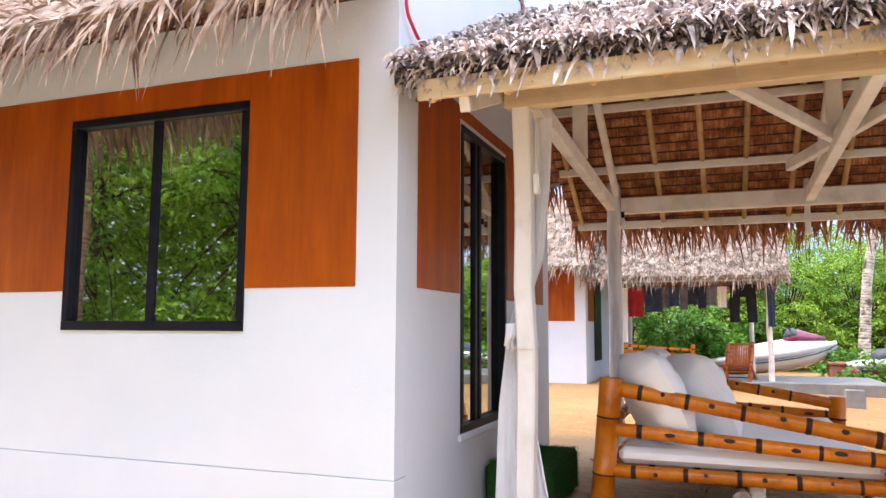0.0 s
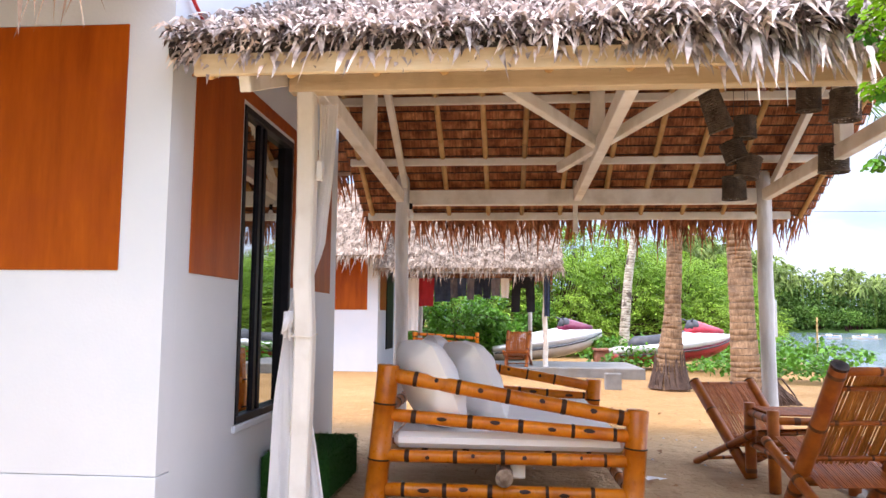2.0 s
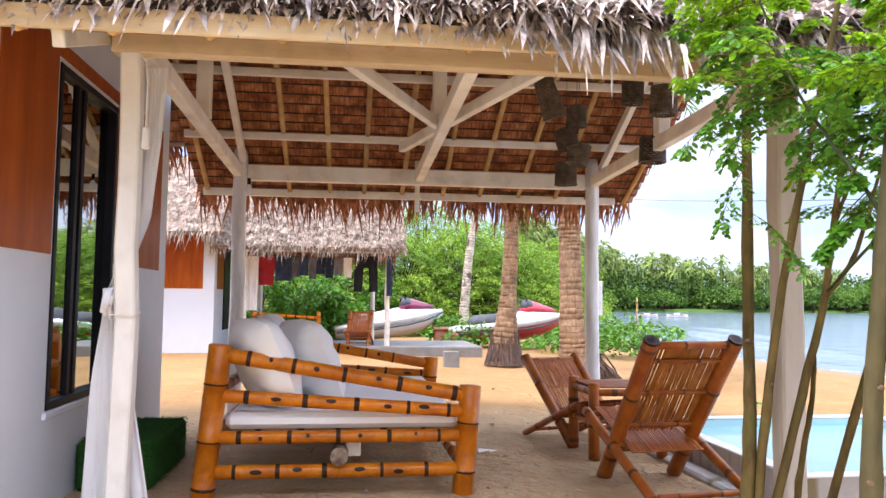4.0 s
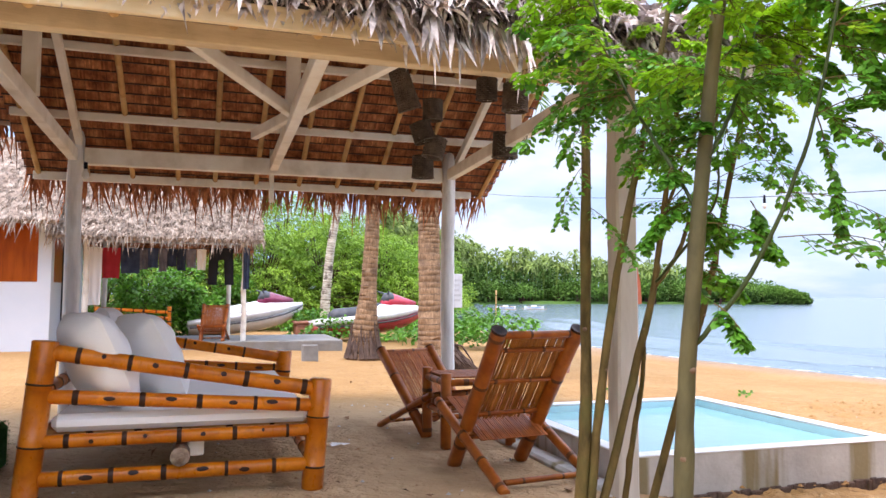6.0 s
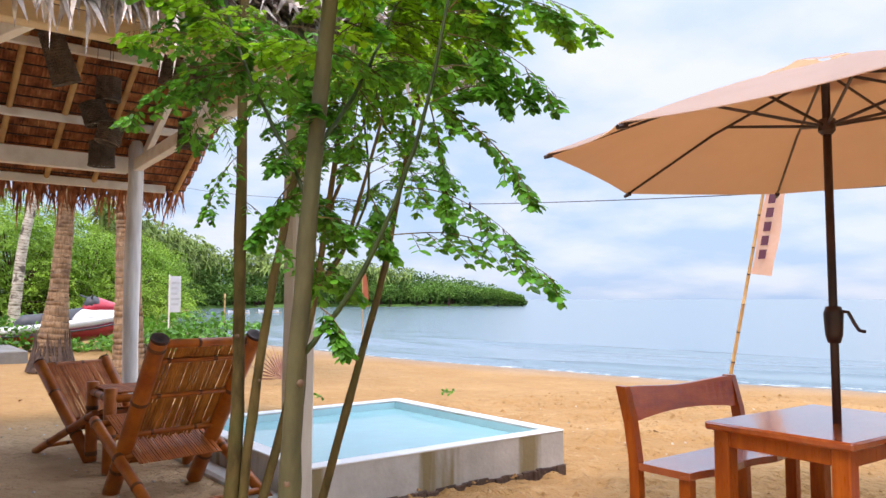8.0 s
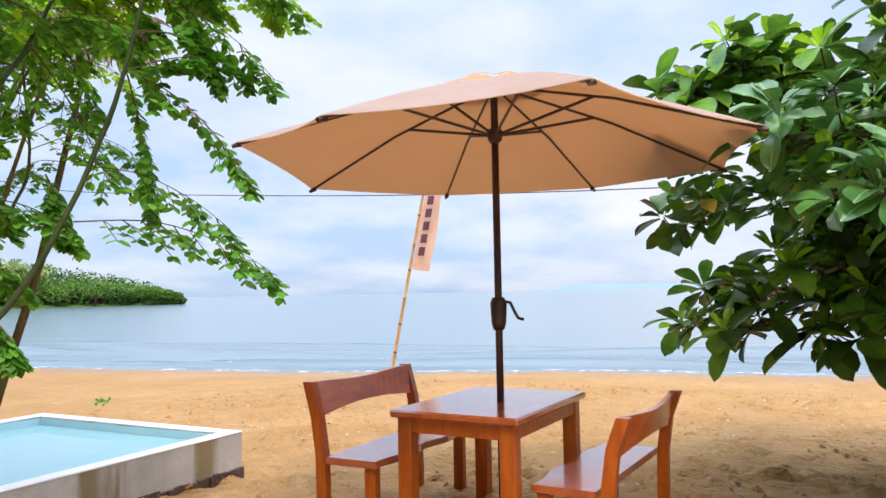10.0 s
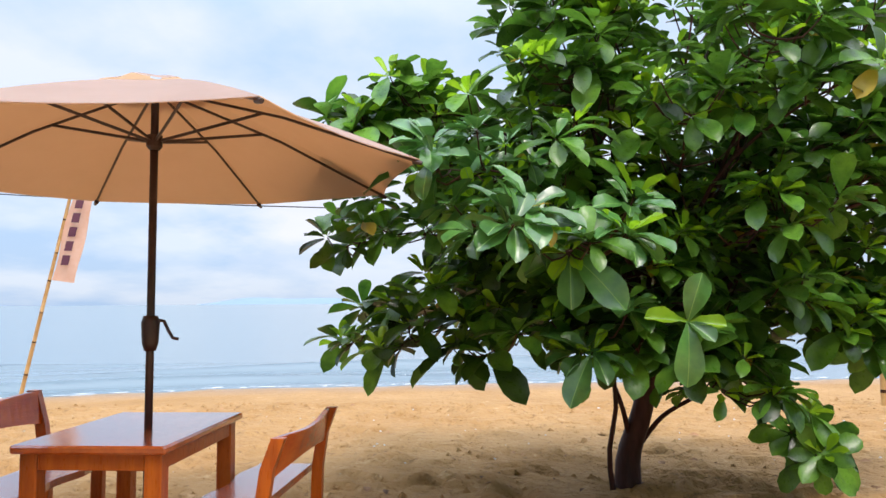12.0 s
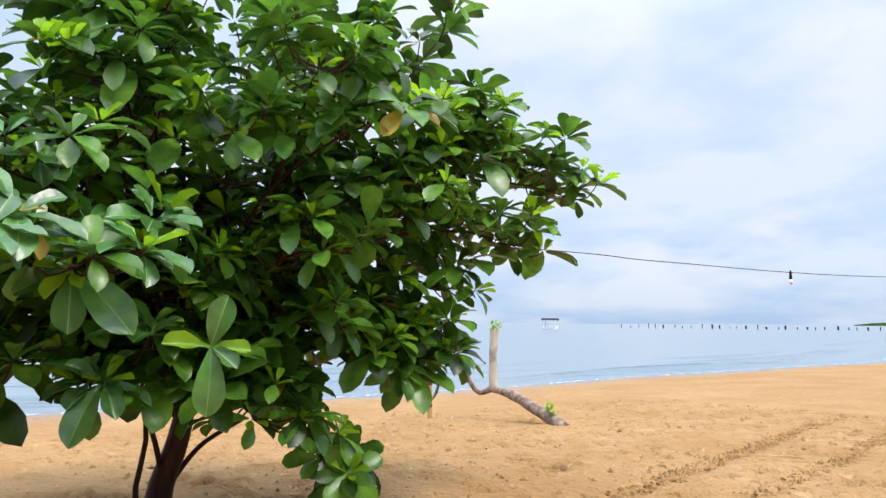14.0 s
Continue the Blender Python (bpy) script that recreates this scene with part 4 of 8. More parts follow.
part("thatch_cover", blades(8200, pale_root, None, lambda o: hang(o, 0.125, 0.25), lambda o: hang(o, 0.0125, 0.018), 0.2, 11, 0.36, 0.45), THATCH, shelter, kind="stuff")
part("thatch_eave", blades(1900, eave_root, None, lambda o: hang(o, 0.095, 0.17), lambda o: hang(o, 0.0135, 0.02), 0.45, 12, 0.12, 0.4), THATCH, shelter, kind="stuff")
part("thatch_drape", blades(190, lambda rng: (eave_(rng.uniform(0.2, 4.8) if rng.random() < 0.25 else rng.uniform(2.2, 4.6)) + nn_ * rng.uniform(0.02, 0.16), (run_ + Vector((0, -0.1, -0.6))).normalized(), nn_), None, lambda o: hang(o, 0.2, 0.27), 0.018, 0.5, 13, 0.05, 0.2), THATCH, shelter, kind="stuff")
# the pole takes the core's gap-shade colour too
part("eave_pole", bamboo((-0.37, 3.0, roof_z(3.0) + 0.13), (4.8, 3.0, roof_z(3.0) + 0.13), 0.035, 0.4, 3), [THATCH_SHADE, BURNT], shelter, smooth=True)

# house roof
hroof = thing("house_roof", (0, 0, 0), "dry nipa thatch roof over the white house", "roof")
thatch_roof(hroof, -9.4, -0.36, (2.36, 7.6), 4.97, (2.92, 2.92), 5.1, FRESH, 3500, 31, under=True, fringe=(0.3, 0.3), nf=1150)


# ---- daybed ----
def pillow(w, h, t, seed):
    """A soft square cushion with pinched corners, standing in its local x-z plane."""
    rng, mb, n = random.Random(seed), MB(), 20
    for side in (1, -1):
        o = len(mb.v)
        for i in range(n + 1):
            for j in range(n + 1):
                u, v = 2 * i / n - 1, 2 * j / n - 1
                d = t / 2 * max(0, (1 - abs(u) ** 2.4) * (1 - abs(v) ** 2.4)) ** 0.5
                d += (0.014 * math.sin(u * 5 + seed) * math.sin(v * 4 + seed * 2) + 0.007 * math.sin(9 * u * v + 6 * v + seed * 3)) * min(1, 6 * (1 - max(abs(u), abs(v))))
                mb.v.append((u * w / 2 * (1 - 0.1 * v * v), side * d, h / 2 + v * h / 2 * (1 - 0.1 * u * u)))
        for i in range(n):
            for j in range(n):
                q = [o + i * (n + 1) + j, o + (i + 1) * (n + 1) + j, o + (i + 1) * (n + 1) + j + 1, o + i * (n + 1) + j + 1]
                mb.f.append(tuple(q if side < 0 else reversed(q)))
                mb.m.append(0)
    return mb


BX0, BX1, BY0, BY1 = 0.55, 2.20, 4.40, 6.92
bed = thing("daybed", (0, 0, 0), "large varnished bamboo daybed with dark burnt nodes and a white mattress", "daybed")
BB = [BAMBOO, BURNT]
for i, y in enumerate((BY0, BY1)):
    part("post", bamboo((BX0 - 0.06, y, 0.0), (BX0 + 0.03, y, 0.985), 0.075, 0.34, 200 + i, 1.0, 0.008), BB, bed, smooth=True)
    part("post", bamboo((BX1 - 0.02, y, 0.0), (BX1 + 0.03, y, 0.715), 0.072, 0.30, 210 + i, 1.0, 0.008), BB, bed, smooth=True)
    for z0, z1, r, mk in ((0.925, 0.655, 0.05, 0.02), (0.655, 0.545, 0.044, 0.036), (0.385, 0.385, 0.042, 0.014), (0.165, 0.165, 0.046, 0.034)):
        part("rail", bamboo((BX0 + 0.02, y, z0), (BX1 - 0.03, y, z1), r, 0.33, 220 + i * 10 + int(z0 * 10), 1.0, 0.013, mk), BB, bed, smooth=True)
for z in (0.17, 0.385):
    part("side_rail", bamboo((BX1 - 0.01, BY0 + 0.05, z), (BX1 - 0.01, BY1 - 0.05, z), 0.042, 0.26, 240 + int(z * 9), 1.0, 0.013), BB, bed, smooth=True)
for z in (0.9, 0.66, 0.385):
    part("side_rail", bamboo((BX0 - 0.02, BY0 + 0.05, z), (BX0 - 0.02, BY1 - 0.05, z), 0.042, 0.26, 250 + int(z * 9), 1.0, 0.013), BB, bed, smooth=True)
part("centre_beam", MB().tube([(1.36, BY0 - 0.09, 0.27), (1.36, BY1 + 0.05, 0.27)], [0.058, 0.058], 14).tube([(1.36, BY0 - 0.094, 0.27), (1.36, BY0 - 0.09, 0.27)], [0.03, 0.032], 12), DRIFT, bed, smooth=False)
part("spacer_block", MB().box((1.40, BY0 + 0.06, 0.24), (1.50, BY0 + 0.15, 0.37), 0.01), CREAM, bed)
for i in range(9):
    y = BY0 + 0.2 + i * 0.27
    part("slat", bamboo((BX0, y, 0.405), (BX1, y, 0.405), 0.02, 0.3, 270 + i), [LAMBOO, BURNT], bed, smooth=True)
part("mattress", MB().box((BX0 + 0.06, BY0 + 0.05, 0.425), (BX1 - 0.04, BY1 - 0.06, 0.535), 0.035), CLOTH, bed, "white cotton mattress", smooth=False)
GP = "cushions on the daybed"
for i, (x, y, w, h, lean, turn) in enumerate(((0.95, 4.74, 0.66, 0.66, 24, -60), (1.25, 5.15, 0.64, 0.65, 26, -62), (0.95, 5.6, 0.62, 0.66, 20, -75), (0.9, 6.2, 0.55, 0.6, 20, -84))):
    ob = tagged(pillow(w, h, 0.33, i).obj("cushion", CLOTH, True), "plump white cotton cushion leaning on the daybed", "cushion", GP)
    ob.matrix_basis = pose(x, y, 0.545, 0, 0, turn) @ pose(0, 0, 0, lean, 0, 0)

# white curtain tied to the post
cur = MB()
rows, cols = 34, 26
for i in range(rows + 1):
    z = 2.62 - 2.46 * i / rows
    k = (2.62 - z) / 2.46
    ctr = float(np.interp(k, [0, 0.18, 0.36, 0.45, 0.55, 0.7, 1], [0.276, 0.26, 0.225, 0.15, 0.06, 0.075, 0.125]))
    wide = float(np.interp(k, [0, 0.18, 0.36, 0.52, 0.58, 0.75, 1], [0.054, 0.05, 0.048, 0.036, 0.04, 0.115, 0.185]))
    for j in range(cols + 1):
        u = j / cols * 2 - 1
        a = 0.5 * math.sin(u * 17 + z * 0.6)
        cur.v.append((ctr + wide * u, PYF + 0.115 + 0.03 * a + 0.012 * math.sin(u * 31 + z * 3), z))
for i in range(rows):
    for j in range(cols):
        k = i * (cols + 1) + j
        cur.f.append((k, k + 1, k + cols + 2, k + cols + 1))
        cur.m.append(0)
curtain = thing("curtain", (0, 0, 0), "white sheer curtain gathered and tied to the shelter post", "curtain")
part("fabric", cur, SHEER, curtain, smooth=True)
kn = MB()
for i in range(7):
    a = i * 0.9
    kn.tube([(PX0 - 0.085 + 0.02 * math.sin(a), PYF + 0.02 + 0.02 * math.cos(a), 1.33), (PX0 - 0.085 + 0.03 * math.sin(a + 1), PYF + 0.03 * math.cos(a), 1.28 - 0.02 * i)], [0.022, 0.01], 7)
part("knot", kn, SHEER, curtain, smooth=True)
part("tie", MB().tube([(PX0 - 0.058, PYF - 0.06, 1.19), (PX0 + 0.066, PYF - 0.06, 1.185), (PX0 + 0.07, PYF + 0.07, 1.2), (PX0 - 0.064, PYF + 0.07, 1.22), (PX0 - 0.058, PYF - 0.06, 1.19)], 0.004, 6), CREAM, curtain)


# ---- bamboo lounge chairs and little table ----
def lounge_chair(name, at, turn, mats, slat, label, recline=0.0, seed=0):
    c = thing(name, at, label, "chair", "bamboo lounge chairs", turn)
    yb, zt = -0.36 - recline, 1.04 - recline * 0.9
    for s in (-1, 1):
        part("back_pole", bamboo((s * 0.29, 0.38, 0.0), (s * 0.32, yb, zt), 0.054, 0.52, seed + s, 1.0, 0.012), mats, c, smooth=True)
        ed = Vector((s * 0.03, yb - 0.38, zt)).normalized()
        tp = Vector((s * 0.32, yb, zt))
        part("pole_end", MB().tube([tp - ed * 0.014, tp + ed * 0.004, tp + ed * 0.004, tp - ed * 0.02], [0.0555, 0.0545, 0.03, 0.028], 14, 0, False), BURNT, c, "charred hollow pole end")
        part("seat_pole", bamboo((s * 0.355, -0.5, 0.0), (s * 0.345, 0.55, 0.46), 0.036, 0.36, seed + 10 + s, 1.0, 0.014), mats, c, smooth=True)
    f = lambda k: (0.38 + (yb - 0.38) * k, zt * k)
    for k, r in ((0.965, 0.028), (0.86, 0.016), (0.64, 0.016), (0.40, 0.018), (0.22, 0.018)):
        y, z = f(k)
        part("crossbar", bamboo((-0.31, y, z), (0.31, y, z), r, 0.28, seed + int(k * 50), 1.0, 0.012), mats, c, smooth=True)
    for y, z, r in ((0.5, 0.44, 0.022), (0.12, 0.275, 0.02), (-0.42, 0.05, 0.02)):
        part("crossbar", bamboo((-0.32, y, z), (0.32, y, z), r, 0.28, seed + int(y * 50), 1.0, 0.012), mats, c, smooth=True)
    rng = random.Random(seed)
    (ya, za), (yc, zc) = f(0.36), f(0.955)
    dn = Vector((0, zc - za, -(yc - ya))).normalized() * 0.016
    x = -0.262
    while x < 0.265:
        w = rng.uniform(0.008, 0.013)
        j = rng.uniform(-0.02, 0.02)
        part("slat", beam((x, ya + dn.y, za + dn.z + j), (x + rng.gauss(0, 0.003), yc + dn.y, zc + dn.z), w, 0.006, 0.0015), slat, c)
        x += w * rng.uniform(0.78, 1.0)
    x = -0.27
    while x < 0.28:
        w = rng.uniform(0.011, 0.017)
        part("slat", beam((x, -0.03, 0.25), (x, 0.54, 0.485), w, 0.007, 0.0015), REDSLAT, c)
        x += w + rng.uniform(0.001, 0.006)
    return c


lounge_chair("lounge_chair", (3.63, 4.45, 0), 8, [REDBOO, NODE], SLAT, "reddish bamboo lounge chair with pale split-bamboo back", 0.0, 300)
rear_chair = lounge_chair("lounge_chair", (3.56, 6.3, 0), 197, [REDBOO, NODE], REDSLAT, "dark reddish bamboo lounge chair beside the little table", 0.2, 340)
rear_chair.scale = (0.9, 0.85, 0.85)
tb = thing("side_table", (3.70, 5.64, 0), "small square bamboo side table with thick legs", "table")
for x in (-0.29, 0.29):
    for y in (-0.28, 0.28):
        part("leg", bamboo((x, y, 0), (x, y, 0.62), 0.046, 0.3, 380 + int(x * 10 + y * 100), 1.0, 0.014), [REDBOO, NODE], tb, smooth=True)
    part("rail", bamboo((x, -0.28, 0.54), (x, 0.28, 0.54), 0.03, 0.25, 390), [REDBOO, NODE], tb, smooth=True)
    part("rail", bamboo((x, -0.28, 0.28), (x, 0.28, 0.28), 0.022, 0.25, 391), [REDBOO, NODE], tb, smooth=True)
for y in (-0.28, 0.28):
    part("rail", bamboo((-0.29, y, 0.54), (0.29, y, 0.54), 0.03, 0.25, 392), [REDBOO, NODE], tb, smooth=True)
    part("rail", bamboo((-0.29, y, 0.26), (0.29, y, 0.26), 0.022, 0.25, 393), [REDBOO, NODE], tb, smooth=True)
for i in range(17):
    x = -0.26 + i * 0.0325
    part("slat", beam((x, -0.29, 0.585), (x, 0.29, 0.585), 0.028, 0.01, 0.002), REDSLAT, tb)


# ---- hanging baskets ----
def basket(at, r, h, tilt, turn, seed, taper=1.0, hang=0.5):
    b = thing("hanging_basket", at, "dark woven wicker basket hung on string from the roof timbers", "basket", "hanging baskets")
    b.matrix_basis = pose(*at) @ pose(0, 0, 0, tilt, 0, turn)
    n = 26
    w = MB()
    for i in range(n):
        a = 2 * math.pi * i / n
        p = [(math.cos(a) * r * (1 + (taper - 1) * k), math.sin(a) * r * (1 + (taper - 1) * k), -h / 2 + h * k) for k in (0, 0.5, 1)]
        w.tube(p, 0.006, 4)
    part("wicker_upright", w, WICKER, b, kind="stuff")
    hoops = MB()
    m = max(6, int(h / 0.018))
    for i in range(m + 1):
        k = i / m
        rr = r * (1 + (taper - 1) * k)
        thick = 0.012 if i in (0, m) else 0.0085
        hoops.tube([(math.cos(a) * (rr + 0.005 * math.sin(a * 13 + i * 3.14)), math.sin(a) * (rr + 0.005 * math.sin(a * 13 + i * 3.14)), -h / 2 + h * k) for a in np.linspace(0, 2 * math.pi, 40)], thick, 4, cap=False)
    part("weave", hoops, WICKER, b, kind="stuff")
    part("base", MB().tube([(0, 0, h / 2 - 0.01), (0, 0, h / 2)], r * taper * 0.97, 20), WICKER, b)
    return b


BASKETS = ((2.93, 5.0, 2.79, 0.085, 0.34, 22, 290), (3.86, 5.6, 3.02, 0.09, 0.18, 4, 0), (3.97, 5.2, 2.85, 0.105, 0.22, 3, 30), (3.50, 6.1, 2.92, 0.09, 0.18, 2, 10),
           (3.40, 6.1, 2.70, 0.095, 0.17, -18, 70), (3.52, 6.1, 2.56, 0.095, 0.18, 14, 80), (3.66, 7.0, 2.53, 0.11, 0.22, 2, 0), (4.06, 5.65, 2.53, 0.11, 0.21, 2, 40))
for i, (x, y, z, r, h, tilt, turn) in enumerate(BASKETS):
    bk_ = basket((x, y, z + 0.11), r, h, tilt, turn, i, 0.8 if i == 0 else 0.97)
    inv = bk_.matrix_basis.inverted()
    part("string", MB().tube([inv @ Vector((x, y, z + 0.11 + h / 2)), inv @ Vector((x + 0.01, y, roof_z(y) - 0.02))], 0.003, 4), WICKER, bk_)
bulb = thing("light_bulb", (PX0 + 0.16, PYB - 0.1, 2.42), "white light bulb in a black holder on the shelter post", "bulb")
part("globe", MB().tube([(0, 0, -0.045), (0, 0, -0.04), (0, 0, -0.02), (0, 0, 0.01), (0, 0, 0.04), (0, 0, 0.055)], [0.008, 0.022, 0.034, 0.034, 0.02, 0.016], 14), RIM, bulb, smooth=True)
part("holder", MB().tube([(0, 0, 0.055), (0, 0, 0.12)], 0.018, 10), BLACK, bulb)

# ---- pool ----
pool = thing("plunge_pool", (0, 0, 0), "raised concrete plunge pool with white rim and blue water", "pool")
QX0, QX1, QY0, QY1, QZ = 4.16, 6.46, 3.74, 6.12, 0.225
t = 0.12
for a, b in (((QX0, QY0, -0.35), (QX1, QY0 + t, QZ - 0.014)), ((QX0, QY1 - t, -0.35), (QX1, QY1, QZ - 0.014)), ((QX0, QY0 + t, -0.35), (QX0 + t, QY1 - t, QZ - 0.014)), ((QX1 - t, QY0 + t, -0.35), (QX1, QY1 - t, QZ - 0.014))):
    part("wall", MB().box(a, b, 0.0), CONCRETE, pool, "stained grey concrete")
for a, b in (((QX0 - 0.004, QY0 - 0.004, QZ - 0.014), (QX1 + 0.004, QY0 + t, QZ)), ((QX0 - 0.004, QY1 - t, QZ - 0.014), (QX1 + 0.004, QY1 + 0.004, QZ)), ((QX0 - 0.004, QY0 + t, QZ - 0.014), (QX0 + t, QY1 - t, QZ)), ((QX1 - t, QY0 + t, QZ - 0.014), (QX1 + 0.004, QY1 - t, QZ))):
    part("rim", MB().box(a, b, 0.005), RIM, pool, "white painted rim")
e = 0.003
for a, b in (((QX0 + t, QY0 + t, -0.32), (QX1 - t, QY0 + t + e, QZ - 0.02)), ((QX0 + t, QY1 - t - e, -0.32), (QX1 - t, QY1 - t, QZ - 0.02)), ((QX0 + t, QY0 + t + e, -0.32), (QX0 + t + e, QY1 - t - e, QZ - 0.02)), ((QX1 - t - e, QY0 + t + e, -0.32), (QX1 - t, QY1 - t - e, QZ - 0.02))):
    part("lining", MB().box(a, b, 0), POOLTILE, pool)
part("water", MB().box((QX0 + t + e, QY0 + t + e, -0.3), (QX1 - t - e, QY1 - t - e, 0.145), 0), POOLWATER, pool, "pale blue still water")
fo = MB()
rng = random.Random(5)
x = QX0
while x < QX1:
    w = rng.uniform(0.03, 0.1)
    fo.box((x, QY0 - rng.uniform(0.008, 0.03), -0.25), (min(QX1 + 0.004, x + w), QY0 - 0.002, -0.047 + rng.uniform(-0.012, 0.01)), 0.008)
    x += w * 0.75
part("footing", fo, ROCK, pool, "rough dark footing stones", kind="stuff")
edge = MB().box((3.98, 3.85, -0.2), (4.14, 7.6, 0.025), 0.02)
tagged(edge.obj("kerb", CONCRETE), "low concrete kerb between the shelter floor and the pool", "kerb", kind="structure")

# ---- umbrella, table and benches ----
GZ = -0.10
umb = thing("patio_umbrella", (5.89, 1.32, GZ), "open tan canvas patio umbrella on a dark bronze pole", "umbrella")
R, ZT, ZA = 1.45, 2.00 - GZ, 2.47 - GZ
part("pole", MB().tube([(0, 0, 0.02), (0, 0, ZA - 0.02)], 0.021, 14), BRONZE, umb, smooth=True)
part("base", MB().box((-0.22, -0.22, 0.0), (0.22, 0.22, 0.08), 0.02), SLABGREY, umb, "grey concrete base block")
can = MB()
segs, rings_n = 8, 9
tip = [38 + 45 * k for k in range(8)]
TIP_DZ = [0.02, -0.035, 0.045, -0.03, 0.075, 0.05, 0.05, 0.06]  # uneven tension from rib to rib
for lay in (0, 1):
    o = len(can.v)
    for i in range(rings_n + 1):
        k = i / rings_n
        for s in range(8):
            a0, a1 = radians(tip[s]), radians(tip[s] + 45)
            for j in range(segs):
                u = j / segs
                p0, p1 = Vector((math.cos(a0), math.sin(a0), 0)), Vector((math.cos(a1), math.sin(a1), 0))
                v = p0.lerp(p1, u) * (R * (0.06 + 0.94 * k))
                sag = 4 * u * (1 - u)
                z = ZA - (ZA - ZT) * (k ** 1.24) - 0.028 * sag * k * (1 - 0.6 * k) - lay * 0.004
                v = v * (1 - 0.035 * sag * k ** 3)
                can.v.append((v.x, v.y, z - 0.035 * (v.x - v.y) / R * k + k * (TIP_DZ[s] * (1 - u) + TIP_DZ[(s + 1) % 8] * u)))
    n = 8 * segs
    for i in range(rings_n):
        for j in range(n):
            q = [o + i * n + j, o + i * n + (j + 1) % n, o + (i + 1) * n + (j + 1) % n, o + (i + 1) * n + j]
            can.f.append(tuple(q if lay else reversed(q)))
            can.m.append(0)
part("canopy", can, CANVAS, umb, "tan canvas canopy", smooth=False)
vent = MB()
n = 24
for i in range(4):
    k = i / 3
    vent.v += [(math.cos(2 * math.pi * j / n) * (0.03 + 0.26 * k), math.sin(2 * math.pi * j / n) * (0.03 + 0.26 * k), ZA + 0.05 - 0.075 * k ** 1.3 + 0.012 * math.sin(j * 2.2) * k) for j in range(n)]
for i in range(3):
    vent.f += [(i * n + j, (i + 1) * n + j, (i + 1) * n + (j + 1) % n, i * n + (j + 1) % n) for j in range(n)]
vent.m = [0] * len(vent.f)
part("vent_cap", vent, CANVAS, umb, smooth=True)
for k in range(8):
    a = radians(tip[k])
    c, s = math.cos(a), math.sin(a)
    zr = lambda f: ZA - (ZA - ZT) * (f ** 1.24) - 0.016
    part("rib", MB().tube([(c * 0.03, s * 0.03, zr(0.02) - 0.005), (c * R * 0.5, s * R * 0.5, zr(0.5) - 0.0175 * (c - s) + 0.5 * TIP_DZ[k]), (c * (R - 0.01), s * (R - 0.01), ZT - 0.012 - 0.035 * (c - s) + TIP_DZ[k])], 0.008, 6), BRONZE, umb)
    part("strut", MB().tube([(c * 0.03, s * 0.03, 2.17 - GZ), (c * R * 0.42, s * R * 0.42, zr(0.42) - 0.008 - 0.0147 * (c - s) + 0.42 * TIP_DZ[k])], 0.0085, 6), BRONZE, umb)
    part("tip_cap", MB().tube([(c * (R - 0.035), s * (R - 0.035), ZT - 0.008 - 0.035 * (c - s) + TIP_DZ[k]), (c * (R + 0.012), s * (R + 0.012), ZT - 0.022 - 0.035 * (c - s) + TIP_DZ[k])], [0.016, 0.011], 8), BRONZE, umb)
part("hub", MB().tube([(0, 0, 2.12 - GZ), (0, 0, 2.14 - GZ), (0, 0, 2.2 - GZ)], [0.026, 0.042, 0.042], 14), BRONZE, umb)
part("base_handle", MB().tube(spline([(-0.15, 0.08, 0.08), (-0.16, 0.08, 0.13), (-0.1, 0.08, 0.155), (-0.04, 0.08, 0.13), (-0.03, 0.08, 0.08)], 12), 0.006, 6), BRONZE, umb)
cb = part("crank_box", MB().tube([(0, 0, 1.05 - GZ), (0, 0, 1.09 - GZ), (0, 0, 1.2 - GZ), (0, 0, 1.235 - GZ)], [0.03, 0.042, 0.048, 0.036], 12), BRONZE, umb, smooth=True)
part("crank_handle", MB().tube([(0.02, -0.035, 1.21 - GZ), (0.03, -0.06, 1.205 - GZ), (0.035, -0.085, 1.15 - GZ), (0.04, -0.105, 1.115 - GZ), (0.04, -0.135, 1.11 - GZ)], 0.009, 8), BRONZE, cb)

tab = thing("table", (5.93, 1.378, GZ + 0.024), "wet varnished reddish wooden table with a hole for the umbrella", "table", "", -2)
part("tabletop", MB().box((-0.53, -0.372, 0.685), (0.53, 0.372, 0.725), 0.01), WETTOP, tab)
for x in (-0.455, 0.455):
    for y in (-0.298, 0.298):
        part("leg", MB().box((x - 0.042, y - 0.042, -0.05), (x + 0.042, y + 0.042, 0.684), 0.006), WOODSIDE, tab)
    part("apron", MB().box((x * 1.045 - 0.014, -0.256, 0.605), (x * 1.045 + 0.014, 0.256, 0.683), 0.004), WOODSIDE, tab)
for y in (-0.298, 0.298):
    part("apron", MB().box((-0.413, y * 1.07 - 0.014, 0.605), (0.413, y * 1.07 + 0.014, 0.683), 0.004), WOODSIDE, tab)


